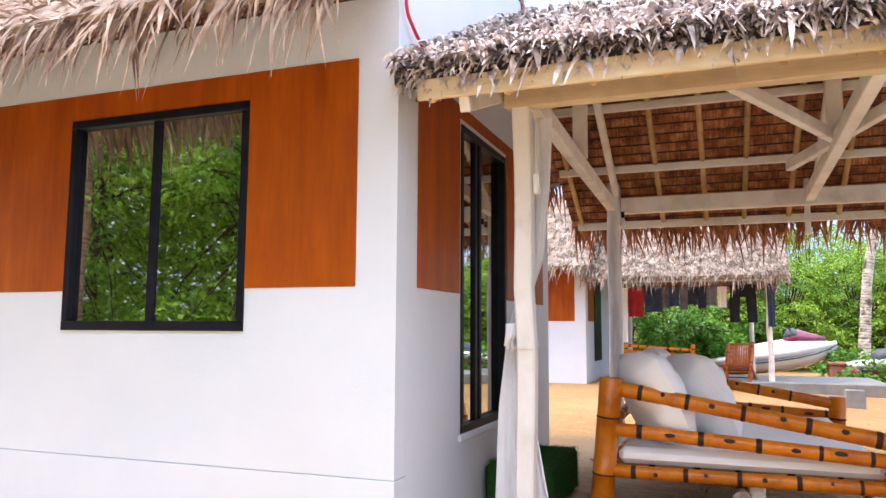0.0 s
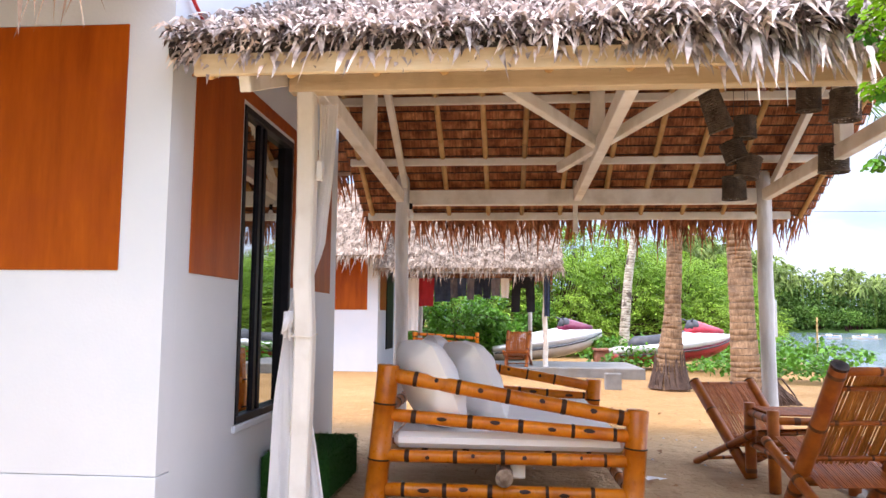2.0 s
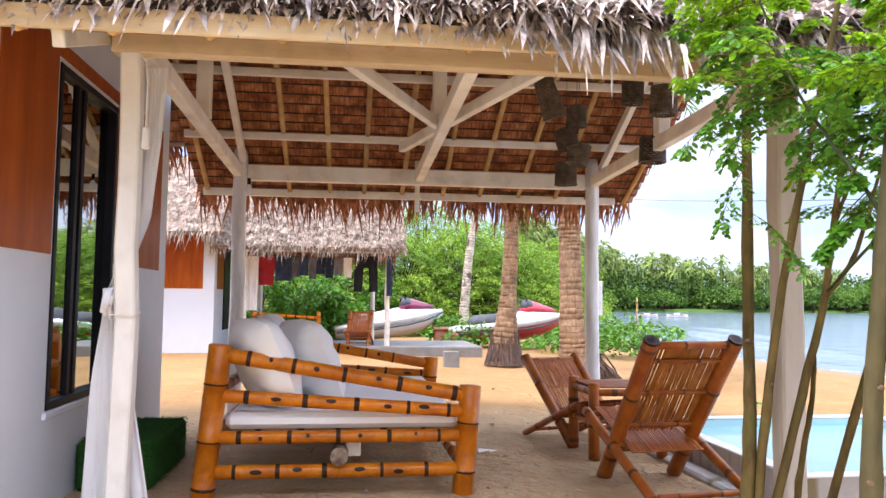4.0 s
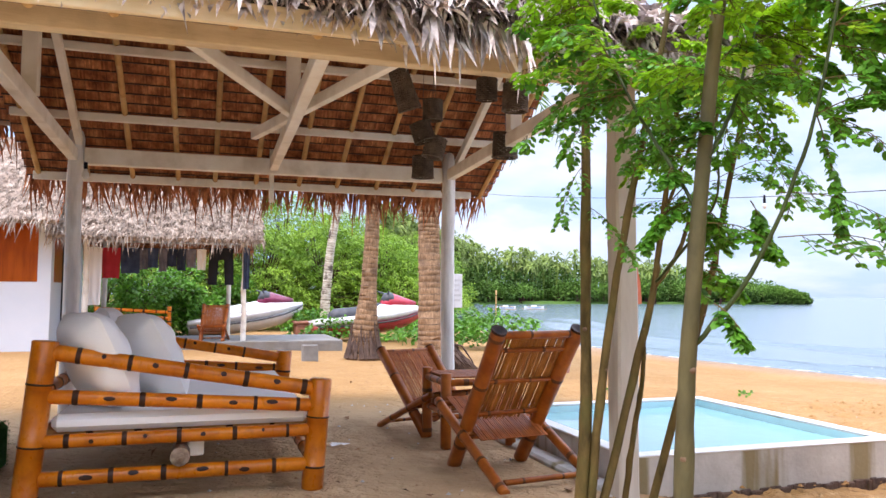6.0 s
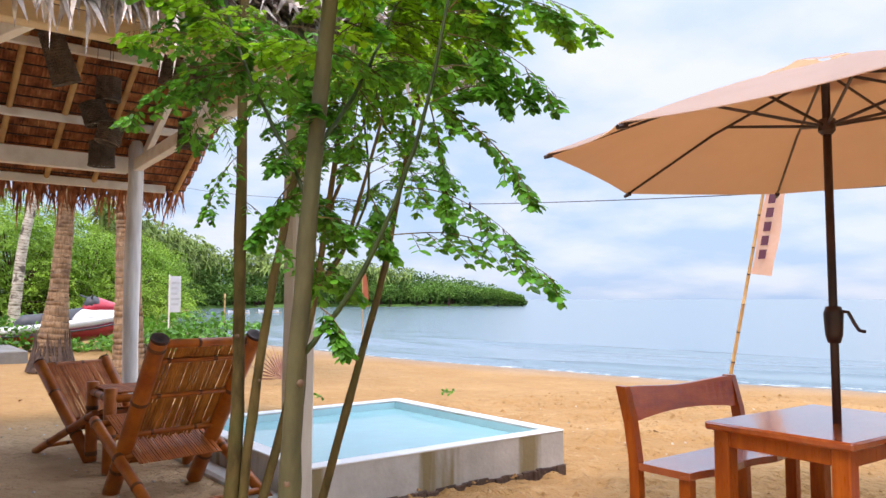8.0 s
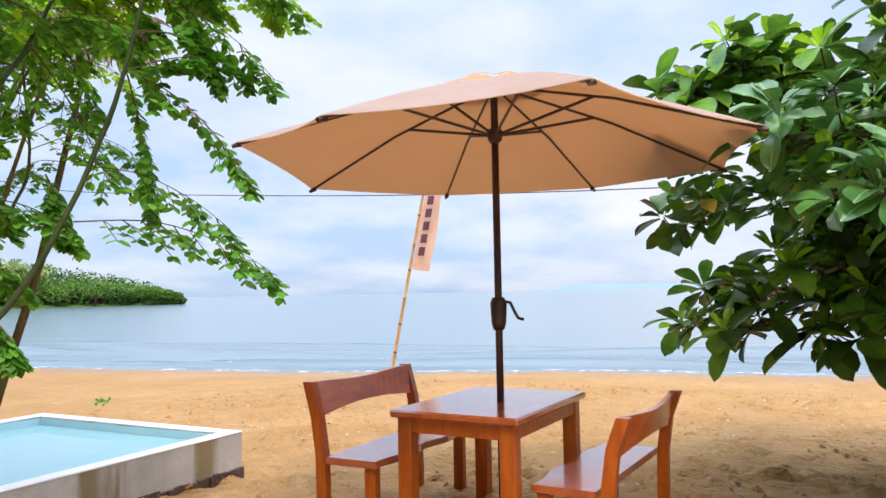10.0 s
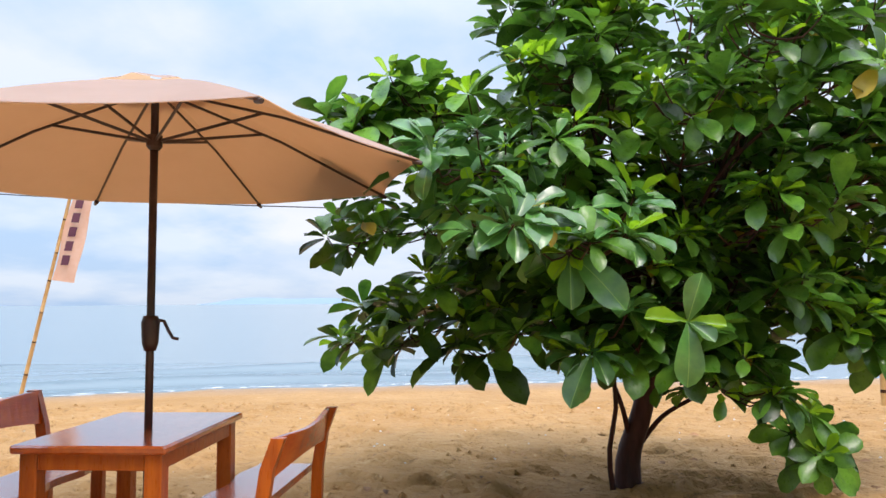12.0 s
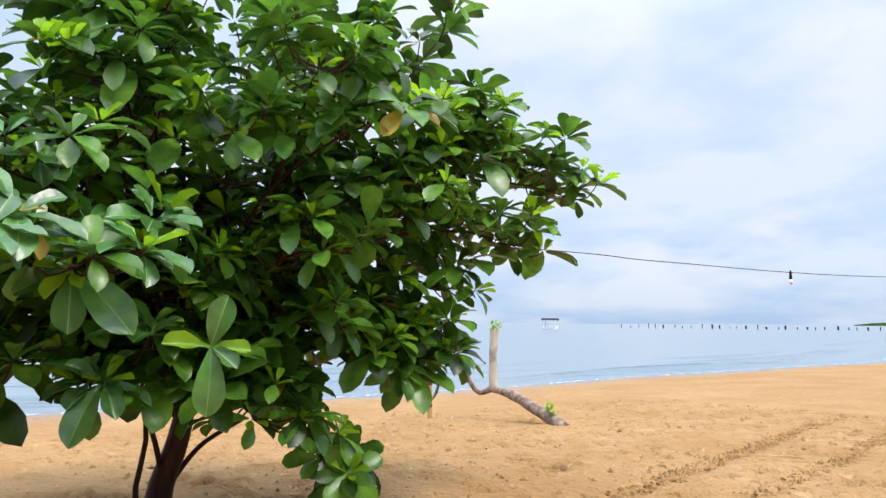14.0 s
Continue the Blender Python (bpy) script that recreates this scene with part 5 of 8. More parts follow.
def bench(at, turn, label, length=1.16, tall=0.85):
    """A slab bench with a bowed back board; it faces its local -y."""
    b = thing("bench", at, label, "bench", "benches at the table", turn)
    hl = length / 2
    s = MB()
    n = 16
    rng = random.Random(int(at[1] * 10))
    for zz in (0.405, 0.445):
        for i in range(n + 1):
            x = -hl + length * i / n
            s.v += [(x, -0.36 + 0.018 * math.sin(i * 0.9 + 1), zz), (x, -0.02, zz)]
    m2 = 2 * (n + 1)
    for i in range(n):
        a = 2 * i
        s.f += [(a, a + 1, a + 3, a + 2), (m2 + a, m2 + a + 2, m2 + a + 3, m2 + a + 1), (a, a + 2, m2 + a + 2, m2 + a), (a + 1, m2 + a + 1, m2 + a + 3, a + 3)]
    s.f += [(0, m2, m2 + 1, 1), (2 * n, 2 * n + 1, m2 + 2 * n + 1, m2 + 2 * n)]
    s.m = [0] * len(s.f)
    part("seat", s, WETSEAT, b)
    for x in (-hl + 0.02, hl - 0.07):
        lg = MB()
        prof = [(-0.01, -0.04), (-0.005, 0.3), (0.0, 0.45), (0.03, 0.65), (0.085, tall)]
        for y, z in prof:
            lg.v += [(x, y, z), (x + 0.05, y, z), (x + 0.05, y + 0.065, z), (x, y + 0.065, z)]
        for i in range(len(prof) - 1):
            lg.f += [(i * 4 + j, i * 4 + (j + 1) % 4, i * 4 + 4 + (j + 1) % 4, i * 4 + 4 + j) for j in range(4)]
        lg.f += [(3, 2, 1, 0), tuple(len(prof) * 4 - 4 + j for j in range(4))]
        lg.m = [0] * len(lg.f)
        part("back_leg", lg, WOODSIDE, b)
        part("front_leg", MB().box((x, -0.33, -0.04), (x + 0.06, -0.26, 0.404), 0.006), WOODSIDE, b)
    bk = MB()
    for i in range(n + 1):
        u = 2 * i / n - 1
        x = (-hl + 0.06) + (length - 0.12) * i / n
        low, hi = tall - 0.20 + 0.035 * (1 - u * u), tall - 0.015 - 0.012 * math.cos(u * 3)
        bow = 0.03 * (1 - u * u)
        for y, z in ((0.048 + bow, low), (0.082 + bow, hi), (0.112 + bow, hi), (0.078 + bow, low)):
            bk.v.append((x, y, z))
    for i in range(n):
        bk.f += [(i * 4 + j, i * 4 + 4 + j, i * 4 + 4 + (j + 1) % 4, i * 4 + (j + 1) % 4) for j in range(4)]
    bk.f += [(0, 1, 2, 3), tuple(n * 4 + j for j in reversed(range(4)))]
    bk.m = [0] * len(bk.f)
    part("back_board", bk, WOODTAB, b)
    return b


bench((6.0, 2.20, GZ + 0.022), 0, "varnished reddish wooden bench with a bowed back board", 1.18)
bench((6.10, 0.635, GZ - 0.045), 176.5, "varnished orange wooden bench facing the table", 1.14, 0.80)

# banner on a bamboo pole
fl = thing("banner", (14.5, 7.2, -0.2), "peach beach banner with dark lettering on a leaning bamboo pole", "flag")
part("pole", bamboo((0, 0.07, -0.3), (0, -0.95, 4.3), 0.036, 0.5, 400, 0.7, 0.01), [LAMBOO, BURNT], fl, smooth=True)
fc = MB()
d = (Vector((0, -0.95, 4.3)) - Vector((0, 0.07, -0.3))).normalized()
o = Vector((0, 0.07, -0.3)) + d * 2.28
sd = Vector((0.35, -0.93, 0)).normalized()
for i in range(13):
    for j in range(5):
        q = o + d * (1.9 * i / 12) + sd * (0.035 + 0.36 * j / 4 * (1 - 0.1 * i / 12)) + Vector((0.035 * math.sin(i * 0.8 + j), 0, -0.05 * j / 4))
        fc.v.append(tuple(q))
for i in range(12):
    for j in range(4):
        k = i * 5 + j
        fc.f.append((k, k + 1, k + 6, k + 5))
        fc.m.append(0)
part("cloth", fc, FLAGCLOTH, fl, smooth=True)
o_banner, d_banner, s_banner = o.copy(), d.copy(), sd.copy()


# ---- trees and plants ----
def leaf_card(mb, o, d, nn, ln, w, fold=0.15, k=0):
    """A small pointed leaf of two folded halves."""
    d = d.normalized()
    s = d.cross(nn)
    s = s.normalized() if s.length > 1e-4 else d.orthogonal().normalized()
    n2 = s.cross(d)
    a, e = o, o + d * ln - n2 * ln * 0.12
    m = o + d * ln * 0.55
    mb.add([a, m + s * w + n2 * w * fold, e, m - s * w + n2 * w * fold, m], [(0, 1, 4), (1, 2, 4), (2, 3, 4), (3, 0, 4)], k)


def rvec(rng):
    while True:
        v = Vector((rng.uniform(-1, 1), rng.uniform(-1, 1), rng.uniform(-1, 1)))
        if 0.05 < v.length < 1:
            return v.normalized()


# moringa: several slim stems, feathery leaves
mor = thing("moringa_tree", (0, 0, 0), "slim many-stemmed moringa tree with feathery bright green leaves", "tree")
STEMS = (
    ((3.30, 2.86, -0.05), (3.36, 2.86, 0.6), (3.37, 2.87, 1.1), (3.33, 2.78, 2.2), (3.30, 2.7, 3.1), 0.036),
    ((2.965, 1.48, -0.05), (2.955, 1.465, 0.7), (2.96, 1.43, 1.15), (2.975, 1.335, 1.85), (2.99, 1.18, 2.9), 0.035),
    ((3.36, 2.85, -0.05), (3.41, 2.82, 0.65), (3.50, 2.77, 1.39), (3.61, 2.70, 2.05), (3.75, 2.6, 2.9), 0.025),
    ((3.94, 3.22, -0.05), (4.07, 3.12, 0.59), (4.23, 3.01, 1.3), (4.29, 2.97, 1.66), (4.42, 2.87, 2.5), 0.025),
    ((3.42, 2.86, 0.08), (3.62, 2.868, 0.75), (3.735, 2.797, 1.33), (3.76, 2.78, 1.57), (3.88, 2.70, 2.6), 0.024),
)
SIDE_BRANCHES = (
    ((2.975, 1.42, 1.12), (3.07, 1.30, 1.32), (3.15, 1.20, 1.58), (3.20, 1.13, 1.85), (3.30, 1.05, 2.5), 0.0085),
    ((2.975, 1.37, 1.5), (2.95, 1.5, 1.7), (2.9, 1.66, 1.95), (2.86, 1.76, 2.2), (2.8, 1.85, 2.6), 0.007),
    ((2.975, 1.34, 1.7), (3.1, 1.4, 1.85), (3.25, 1.5, 2.05), (3.4, 1.6, 2.3), (3.5, 1.65, 2.6), 0.007),
    ((3.735, 2.795, 1.34), (3.74, 2.55, 1.5), (3.68, 2.3, 1.62), (3.6, 2.1, 1.75), (3.5, 2.0, 2.1), 0.008),
    ((3.735, 2.795, 1.32), (3.835, 2.736, 1.49), (3.89, 2.70, 1.68), (3.944, 2.67, 1.91), (4.05, 2.55, 2.5), 0.013),
    ((3.764, 2.78, 1.62), (3.811, 2.75, 1.79), (3.86, 2.72, 1.95), (3.93, 2.68, 2.15), (4.05, 2.6, 2.5), 0.010),
    ((3.66, 3.03, -0.05), (3.69, 2.99, 0.35), (3.715, 2.95, 0.62), (3.715, 2.88, 0.88), (3.69, 2.83, 1.07), 0.019),
)
STEMS += SIDE_BRANCHES
lf, tw = MB(), MB()
rng = random.Random(21)


def round_leaf(o, d, nn, ln):
    """A small oval leaflet, slightly cupped."""
    d = d.normalized()
    s = d.cross(nn)
    s = s.normalized() if s.length > 1e-4 else d.orthogonal().normalized()
    n2 = s.cross(d)
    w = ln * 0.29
    # leaflets above a wavy height get the painted top-lit colour
    lf.add([o, o + d * ln * 0.3 + s * w + n2 * w * 0.15, o + d * ln * 0.72 + s * w * 0.95 + n2 * w * 0.1, o + d * ln, o + d * ln * 0.72 - s * w * 0.95 + n2 * w * 0.1, o + d * ln * 0.3 - s * w + n2 * w * 0.15, o + d * ln * 0.5], [(0, 1, 6), (1, 2, 6), (2, 3, 6), (3, 4, 6), (4, 5, 6), (5, 0, 6)], 1 if o.z > 2.12 + 0.25 * math.sin(o.x * 9 + o.y * 7) else 0)


def moringa_frond(o, tip, arch=0.1, size=1.0):
    """An arching leaf stalk with pairs of side stalks, each with oval leaflets."""
    o, tip = Vector(o), Vector(tip)
    h = tip - o
    pts = spline([o, o + h * 0.4 + Vector((0, 0, arch * h.length)), o + h * 0.75 + Vector((0, 0, arch * 0.8 * h.length)), tip], 14)
    tw.tube(pts, [0.0023 * (1 - 0.05 * k) for k in range(15)], 4)
    for k in range(2, 15):
        d = (pts[min(14, k + 1)] - pts[k - 1]).normalized()
        s = d.cross(Vector((0, 0, 1)))
        s = s.normalized() if s.length > 0.05 else Vector((1, 0, 0))
        for sg in (-1, 1):
            if rng.random() < 0.3:
                continue
            sd = (s * sg + d * 0.8 + Vector((0, 0, rng.uniform(-0.8, -0.15))) + rvec(rng) * 0.2).normalized()
            sl = 0.092 * size * rng.uniform(0.75, 1.2) * (1.15 - 0.045 * k) * min(1.25, h.length / 0.42)
            p0 = pts[k]
            e = p0 + sd * sl - Vector((0, 0, 0.02))
            tw.tube([p0, e], 0.0012, 3, cap=False)
            n = 3
            for j in range(1, n + 1):
                b = p0.lerp(e, j / n)
                for t in (-1, 1):
                    ld = sd * 0.55 + sd.cross(Vector((0, 0, 1))) * t * 0.9 + Vector((0, 0, -0.25)) + rvec(rng) * 0.25
                    round_leaf(b, ld, Vector((0, 0, 1)) + rvec(rng) * 0.45, rng.uniform(0.024, 0.036) * size)
            round_leaf(e, sd, Vector((0, 0, 1)) + rvec(rng) * 0.3, 0.03 * size)


for si, st_ in enumerate(STEMS):
    pts, r = spline(st_[:5], 18), st_[5]
    line = [p + rvec(rng) * 0.003 for p in pts]
    thick = [r * (1 - 0.5 * i / 18) * rng.uniform(0.96, 1.05) * (1.12 if i in (5, 11) else 1) for i in range(19)]
    part("stem", MB().tube(line, thick, 10), BARK if si == 1 else GREENTWIG if 5 <= si <= 8 else STEMBARK, mor, smooth=True)
    for i in {0: (4, 9), 1: (5, 8), 2: (6,), 3: (5, 8), 4: (7,)}.get(si, ()):
        side = Vector((-0.6, -0.75, 0)) if i % 2 else Vector((0.2, -0.95, 0))
        part("knot", MB().tube([pts[i] + side * r * 0.55, pts[i] + side * r * 0.86, pts[i] + side * r * 0.93], [r * 0.36, r * 0.28, r * 0.12], 8), SCAR, mor, smooth=True)
    for i in range(4, 19):
        p = pts[i]
        lo = (2.2, 1.9, 2.05, 1.85, 1.8, 1.75, 1.95, 1.95, 1.7, 1.75, 1.9, 9.0)[si]
        if p.z < lo or p.z > 2.75:
            continue
        for q in range((1, 2, 1, 2, 1, 1, 2, 2, 1, 1, 1, 0)[si] + (1 if p.z > 2.05 else 0) + (1 if p.z > 2.25 else 0)):
            if rng.random() < 0.3:
                continue
            az, ln = rng.uniform(0, 6.28), rng.uniform(0.22, 0.42) * (0.75 if si in (5, 7, 2, 3, 4) else 1)
            if si in (5, 6, 7) and rng.random() < 0.6:
                az = rng.gauss(-0.2, 0.6) if si != 6 else rng.gauss(2.2, 0.6)
            v = Vector((math.cos(az), math.sin(az), rng.uniform(-0.45, 0.35)))
            moringa_frond(p, p + v * ln, rng.uniform(0.05, 0.22))
allp = [p for st_ in STEMS for p in spline(st_[:5], 18) if 1.2 < p.z < 2.7]
for i in range(58):
    c = Vector((rng.uniform(2.85, 3.5), rng.uniform(1.3, 2.5), rng.uniform(1.45, 2.5)))
    if c.z < 1.85 and c.y > 1.75:
        continue
    o = min(allp, key=lambda q: (q - c).length)
    if (c - o).length > 0.12:
        c = o + (c - o).normalized() * min((c - o).length, 0.4)
        moringa_frond(o, c - Vector((0, 0, 0.05)), rng.uniform(0.05, 0.2))
SEA_SPRAYS = (((3.53, 1.39, 2.29), (3.98, 1.22, 2.24)), ((3.28, 1.16, 2.03), (3.47, 0.92, 1.83)), ((3.31, 1.09, 1.98), (3.37, 1.01, 1.82)), ((3.22, 1.16, 1.82), (3.33, 0.89, 1.56)), ((3.17, 1.26, 1.59), (3.32, 0.93, 1.43)), ((3.14, 1.24, 1.45), (3.38, 0.86, 1.33)), ((3.22, 1.16, 1.81), (3.26, 1.12, 1.51)), ((3.21, 1.25, 1.98), (3.3, 1.16, 1.8)), ((3.35, 1.21, 2.12), (3.47, 1.11, 2.05)), ((3.65, 1.28, 2.25), (3.87, 1.22, 2.18)), ((2.97, 1.32, 1.25), (3.0, 1.23, 1.16)), ((3.17, 1.39, 1.58), (3.19, 1.33, 1.43)))
YARD_SPRAYS = (((3.34, 2.82, 1.95), (3.14, 2.68, 1.66)), ((3.3, 2.8, 2.5), (3.0, 2.6, 2.35)), ((3.0, 1.3, 2.0), (3.2, 1.4, 2.1)), ((3.0, 1.3, 2.1), (2.8, 1.2, 2.15)), ((3.0, 1.28, 2.2), (3.25, 1.15, 2.3)), ((3.0, 1.28, 2.25), (2.8, 1.45, 2.3)), ((3.0, 1.3, 1.95), (2.85, 1.5, 2.0)), ((3.5, 2.0, 2.1), (3.3, 1.8, 2.1)), ((3.6, 2.1, 1.8), (3.4, 1.95, 1.85)), ((3.65, 2.7, 2.2), (3.45, 2.4, 2.2)))
HIGH_SPRAYS = (((3.64, 2.74, 2.1), (3.5, 2.5, 1.9)), ((4.0, 2.4, 2.2), (3.8, 2.2, 2.1)), ((3.35, 2.85, 1.75), (3.5, 2.6, 1.45)), ((2.9, 1.68, 2.0), (2.62, 1.95, 2.12)), ((2.88, 1.72, 2.1), (2.66, 1.85, 2.25)), ((2.9, 1.68, 1.98), (2.72, 1.86, 1.9)), ((2.98, 1.37, 1.35), (3.16, 1.45, 1.3)), ((2.98, 1.37, 1.42), (3.08, 1.55, 1.3)), ((2.98, 1.36, 1.5), (3.2, 1.3, 1.42)))
for o, tip in SEA_SPRAYS + YARD_SPRAYS + HIGH_SPRAYS:
    moringa_frond(o, tip, 0.1, 1.05)
for i in range(18):
    o = Vector((rng.uniform(3.2, 3.5), rng.uniform(1.1, 1.5), rng.uniform(2.05, 2.5)))
    moringa_frond(o, o + Vector((rng.uniform(0.08, 0.3), rng.uniform(-0.25, 0.05), rng.uniform(-0.2, 0.0))), 0.1)
part("twig_mass", tw, STEMBARK, mor, kind="stuff")
part("leaves", lf, [MLEAF, MLEAF_TOP], mor, "feathery bright green leaflets", kind="stuff")

# beach almond: short dark trunk, wide crown of big leaves in rosettes
AT = Vector((7.65, -1.55, -0.12))
cat_ = thing("beach_almond_tree", AT, "low spreading beach almond tree with large glossy leaves", "tree")
rng = random.Random(33)
part("trunk", MB().tube(spline([(0, 0, -0.1), (0.02, 0.0, 0.25), (-0.03, -0.1, 0.6), (-0.06, -0.16, 0.95)], 10), [0.15, 0.115, 0.098, 0.092, 0.086, 0.082, 0.078, 0.075, 0.07, 0.066, 0.062], 12), DARKBARK, cat_, smooth=True)
for s_ in (((-0.1, 0.12, -0.1), (-0.14, 0.17, 0.3), (-0.18, 0.12, 0.7), (-0.25, 0.2, 1.2)), ((0.02, -0.03, 0.25), (-0.05, 0.02, 0.5), (-0.12, 0.1, 0.75), (-0.2, 0.3, 1.2)), ((0.03, -0.06, 0.3), (0.0, -0.2, 0.5), (-0.1, -0.3, 0.62), (-0.2, -0.5, 0.75))):
    part("stem", MB().tube(spline([Vector(p) for p in s_], 8), [0.024, 0.022, 0.02, 0.019, 0.018, 0.017, 0.016, 0.014, 0.012], 8), DARKBARK, cat_, smooth=True)
LEAF_LN = 0.275


def leaf_mesh(name, ln, w, cup, droop, material, coarse=False):
    """A broad leaf, widest near its blunt tip, with a pale sunk midrib and waved halves."""
    mb, n = MB(), 5 if coarse else 10
    along = [0, 0.3, 0.55, 0.76, 0.92, 1] if coarse else [0, 0.1, 0.22, 0.34, 0.46, 0.58, 0.69, 0.79, 0.88, 0.955, 1]
    prof = lambda k: float(np.interp(k, [0, 0.12, 0.3, 0.5, 0.68, 0.8, 0.9, 0.96, 1], [0.06, 0.26, 0.58, 0.87, 1.0, 0.97, 0.78, 0.5, 0.06]))
    us = (-1, 0, 1) if coarse else (-1, -0.7, -0.36, -0.035, 0.035, 0.36, 0.7, 1)
    c = len(us)
    for i in range(n + 1):
        k = along[i]
        x, z, hw = ln * k, -droop * ln * k * k, w * prof(k)
        for u in us:
            wave = 0 if coarse else 0.0035 * math.sin(k * 34 - abs(u) * 5) * min(1, 3 * abs(u)) * (hw / w)
            mb.v.append((hw * u if abs(u) > 0.05 else math.copysign(0.0022, u) * (u != 0), x, z + cup * hw * abs(u) ** 1.3 + wave + 0.006 * math.sin(i * 1.3 + u * 2) * abs(u)))
    for i in range(n):
        for j in range(c - 1):
            a = i * c + j
            mb.f.append((a, a + 1, a + c + 1, a + c))
            mb.m.append(1 if not coarse and j == 3 else 0)
    me = bpy.data.meshes.new(name)
    me.from_pydata(mb.v, [], mb.f)
    me.materials.append(material)
    me.materials.append(VEIN)
    me.polygons.foreach_set("material_index", mb.m)
    me.polygons.foreach_set("use_smooth", [True] * len(mb.f))
    me.update()
    return me, mb


KINDS = ((1.0, 1.0, 0.4, 0.25, CLEAF), (0.85, 1.05, 0.6, 0.12, CLEAF), (1.15, 0.95, 0.3, 0.42, CLEAF), (0.72, 0.85, 0.7, 0.05, NLEAF), (0.75, 1.0, 0.5, 0.2, YLEAF))
LEAVES = [leaf_mesh("leaf", LEAF_LN * s, 0.072 * s * q, c, dr, m) for s, q, c, dr, m in KINDS]
LOW = [leaf_mesh("leaf_low", LEAF_LN * s, 0.072 * s * q, c, dr, m, True)[1] for s, q, c, dr, m in KINDS]
# bough ends in the world: seaward, towards the house and to both sides, tier over tier
TOP_BOUGHS = ((7.1, -0.95, 3.35), (7.2, -1.2, 3.7), (7.4, -2.1, 3.8), (7.2, -2.85, 3.1), (7.4, -3, 3.65), (7.7, -1.6, 4.1), (8, -0.9, 3.6), (7.9, -2.6, 3.9), (7.35, -3.9, 3.0), (7.2, -3.55, 2.9), (7.5, -1.5, 2.9), (7.5, -2.6, 2.9), (6.9, -1.3, 3.2), (6.8, -2.3, 3.3))  # boughs of the top
LOW_BOUGHS = ((7.75, 0.52, 1), (7.3, 0.1, 1), (7.35, -3.1, 1), (7.25, -2.65, 0.42), (6.75, -1.95, 0.72), (6.6, -1, 0.95), (7, -0.5, 0.95), (7.3, -2.2, 0.95), (7, -1.3, 1.02), (7, -2.05, 0.9))  # low, drooping boughs
NORTH_BOUGHS = ((7.0, 0.40, 2.42), (7.3, 0.3, 2.55), (7, -0.05, 2.6), (7.4, 0.5, 1.72), (7.05, 0.45, 2.52))  # boughs towards the umbrella
SOUTH_BOUGHS = ((7.4, -4.95, 2.42), (7.5, -4.6, 2.65), (7.4, -4.3, 1.95), (7.2, -4.1, 2.75), (7.5, -3.75, 1.55), (7.2, -3.7, 2.5), (7.6, -3.6, 1.9), (7.4, -3.3, 1.35), (7, -3.2, 2.05), (8, -4, 2.3), (7.4, -3.25, 0.95), (7.6, -3.5, 1.2), (7.4, -3.55, 1.0))  # boughs along the beach
FRONT_BOUGHS = ((5.85, -0.4, 1.65), (6.2, -0.2, 2.05), (5.95, -0.9, 1.55), (6.4, -1.7, 2.4), (6.5, -0.8, 2.1), (6.35, -2.3, 1.75), (6.6, -1, 2.75), (6.1, -2.8, 2.6), (6.1, -2.1, 2.75), (6.7, -1.5, 1.5))  # boughs towards the yard
INNER_BOUGHS = ((6.8, -2.5, 1.3), (7.3, -1.4, 1.9), (7.4, -2.2, 2.3), (7.2, -0.8, 1.5), (7.6, -2.9, 1.9), (7.5, -0.6, 2.3), (7.1, -2, 1.6), (7.5, -0.5, 1.6))  # inner boughs
BACK_BOUGHS = ((9.2, -0.4, 2), (9.3, -1.6, 2.3), (9.1, -2.8, 2.1), (8.7, -0.4, 1.5), (8.8, -3.2, 1.7), (8.6, -1.2, 3.2), (8.6, -2.4, 3.2), (8.9, -1.5, 1.3), (8.3, -0.2, 2.7), (8.4, -0.1, 2.3), (8.4, -0.5, 1.2), (8.4, -2.5, 1.2))  # boughs towards the sea
BOUGHS = TOP_BOUGHS + LOW_BOUGHS + NORTH_BOUGHS + SOUTH_BOUGHS + FRONT_BOUGHS + INNER_BOUGHS + BACK_BOUGHS + ((7.25, -3.55, 3.65),)
fork = Vector((-0.05, -0.12, 0.7))
tips, twl = [], MB()
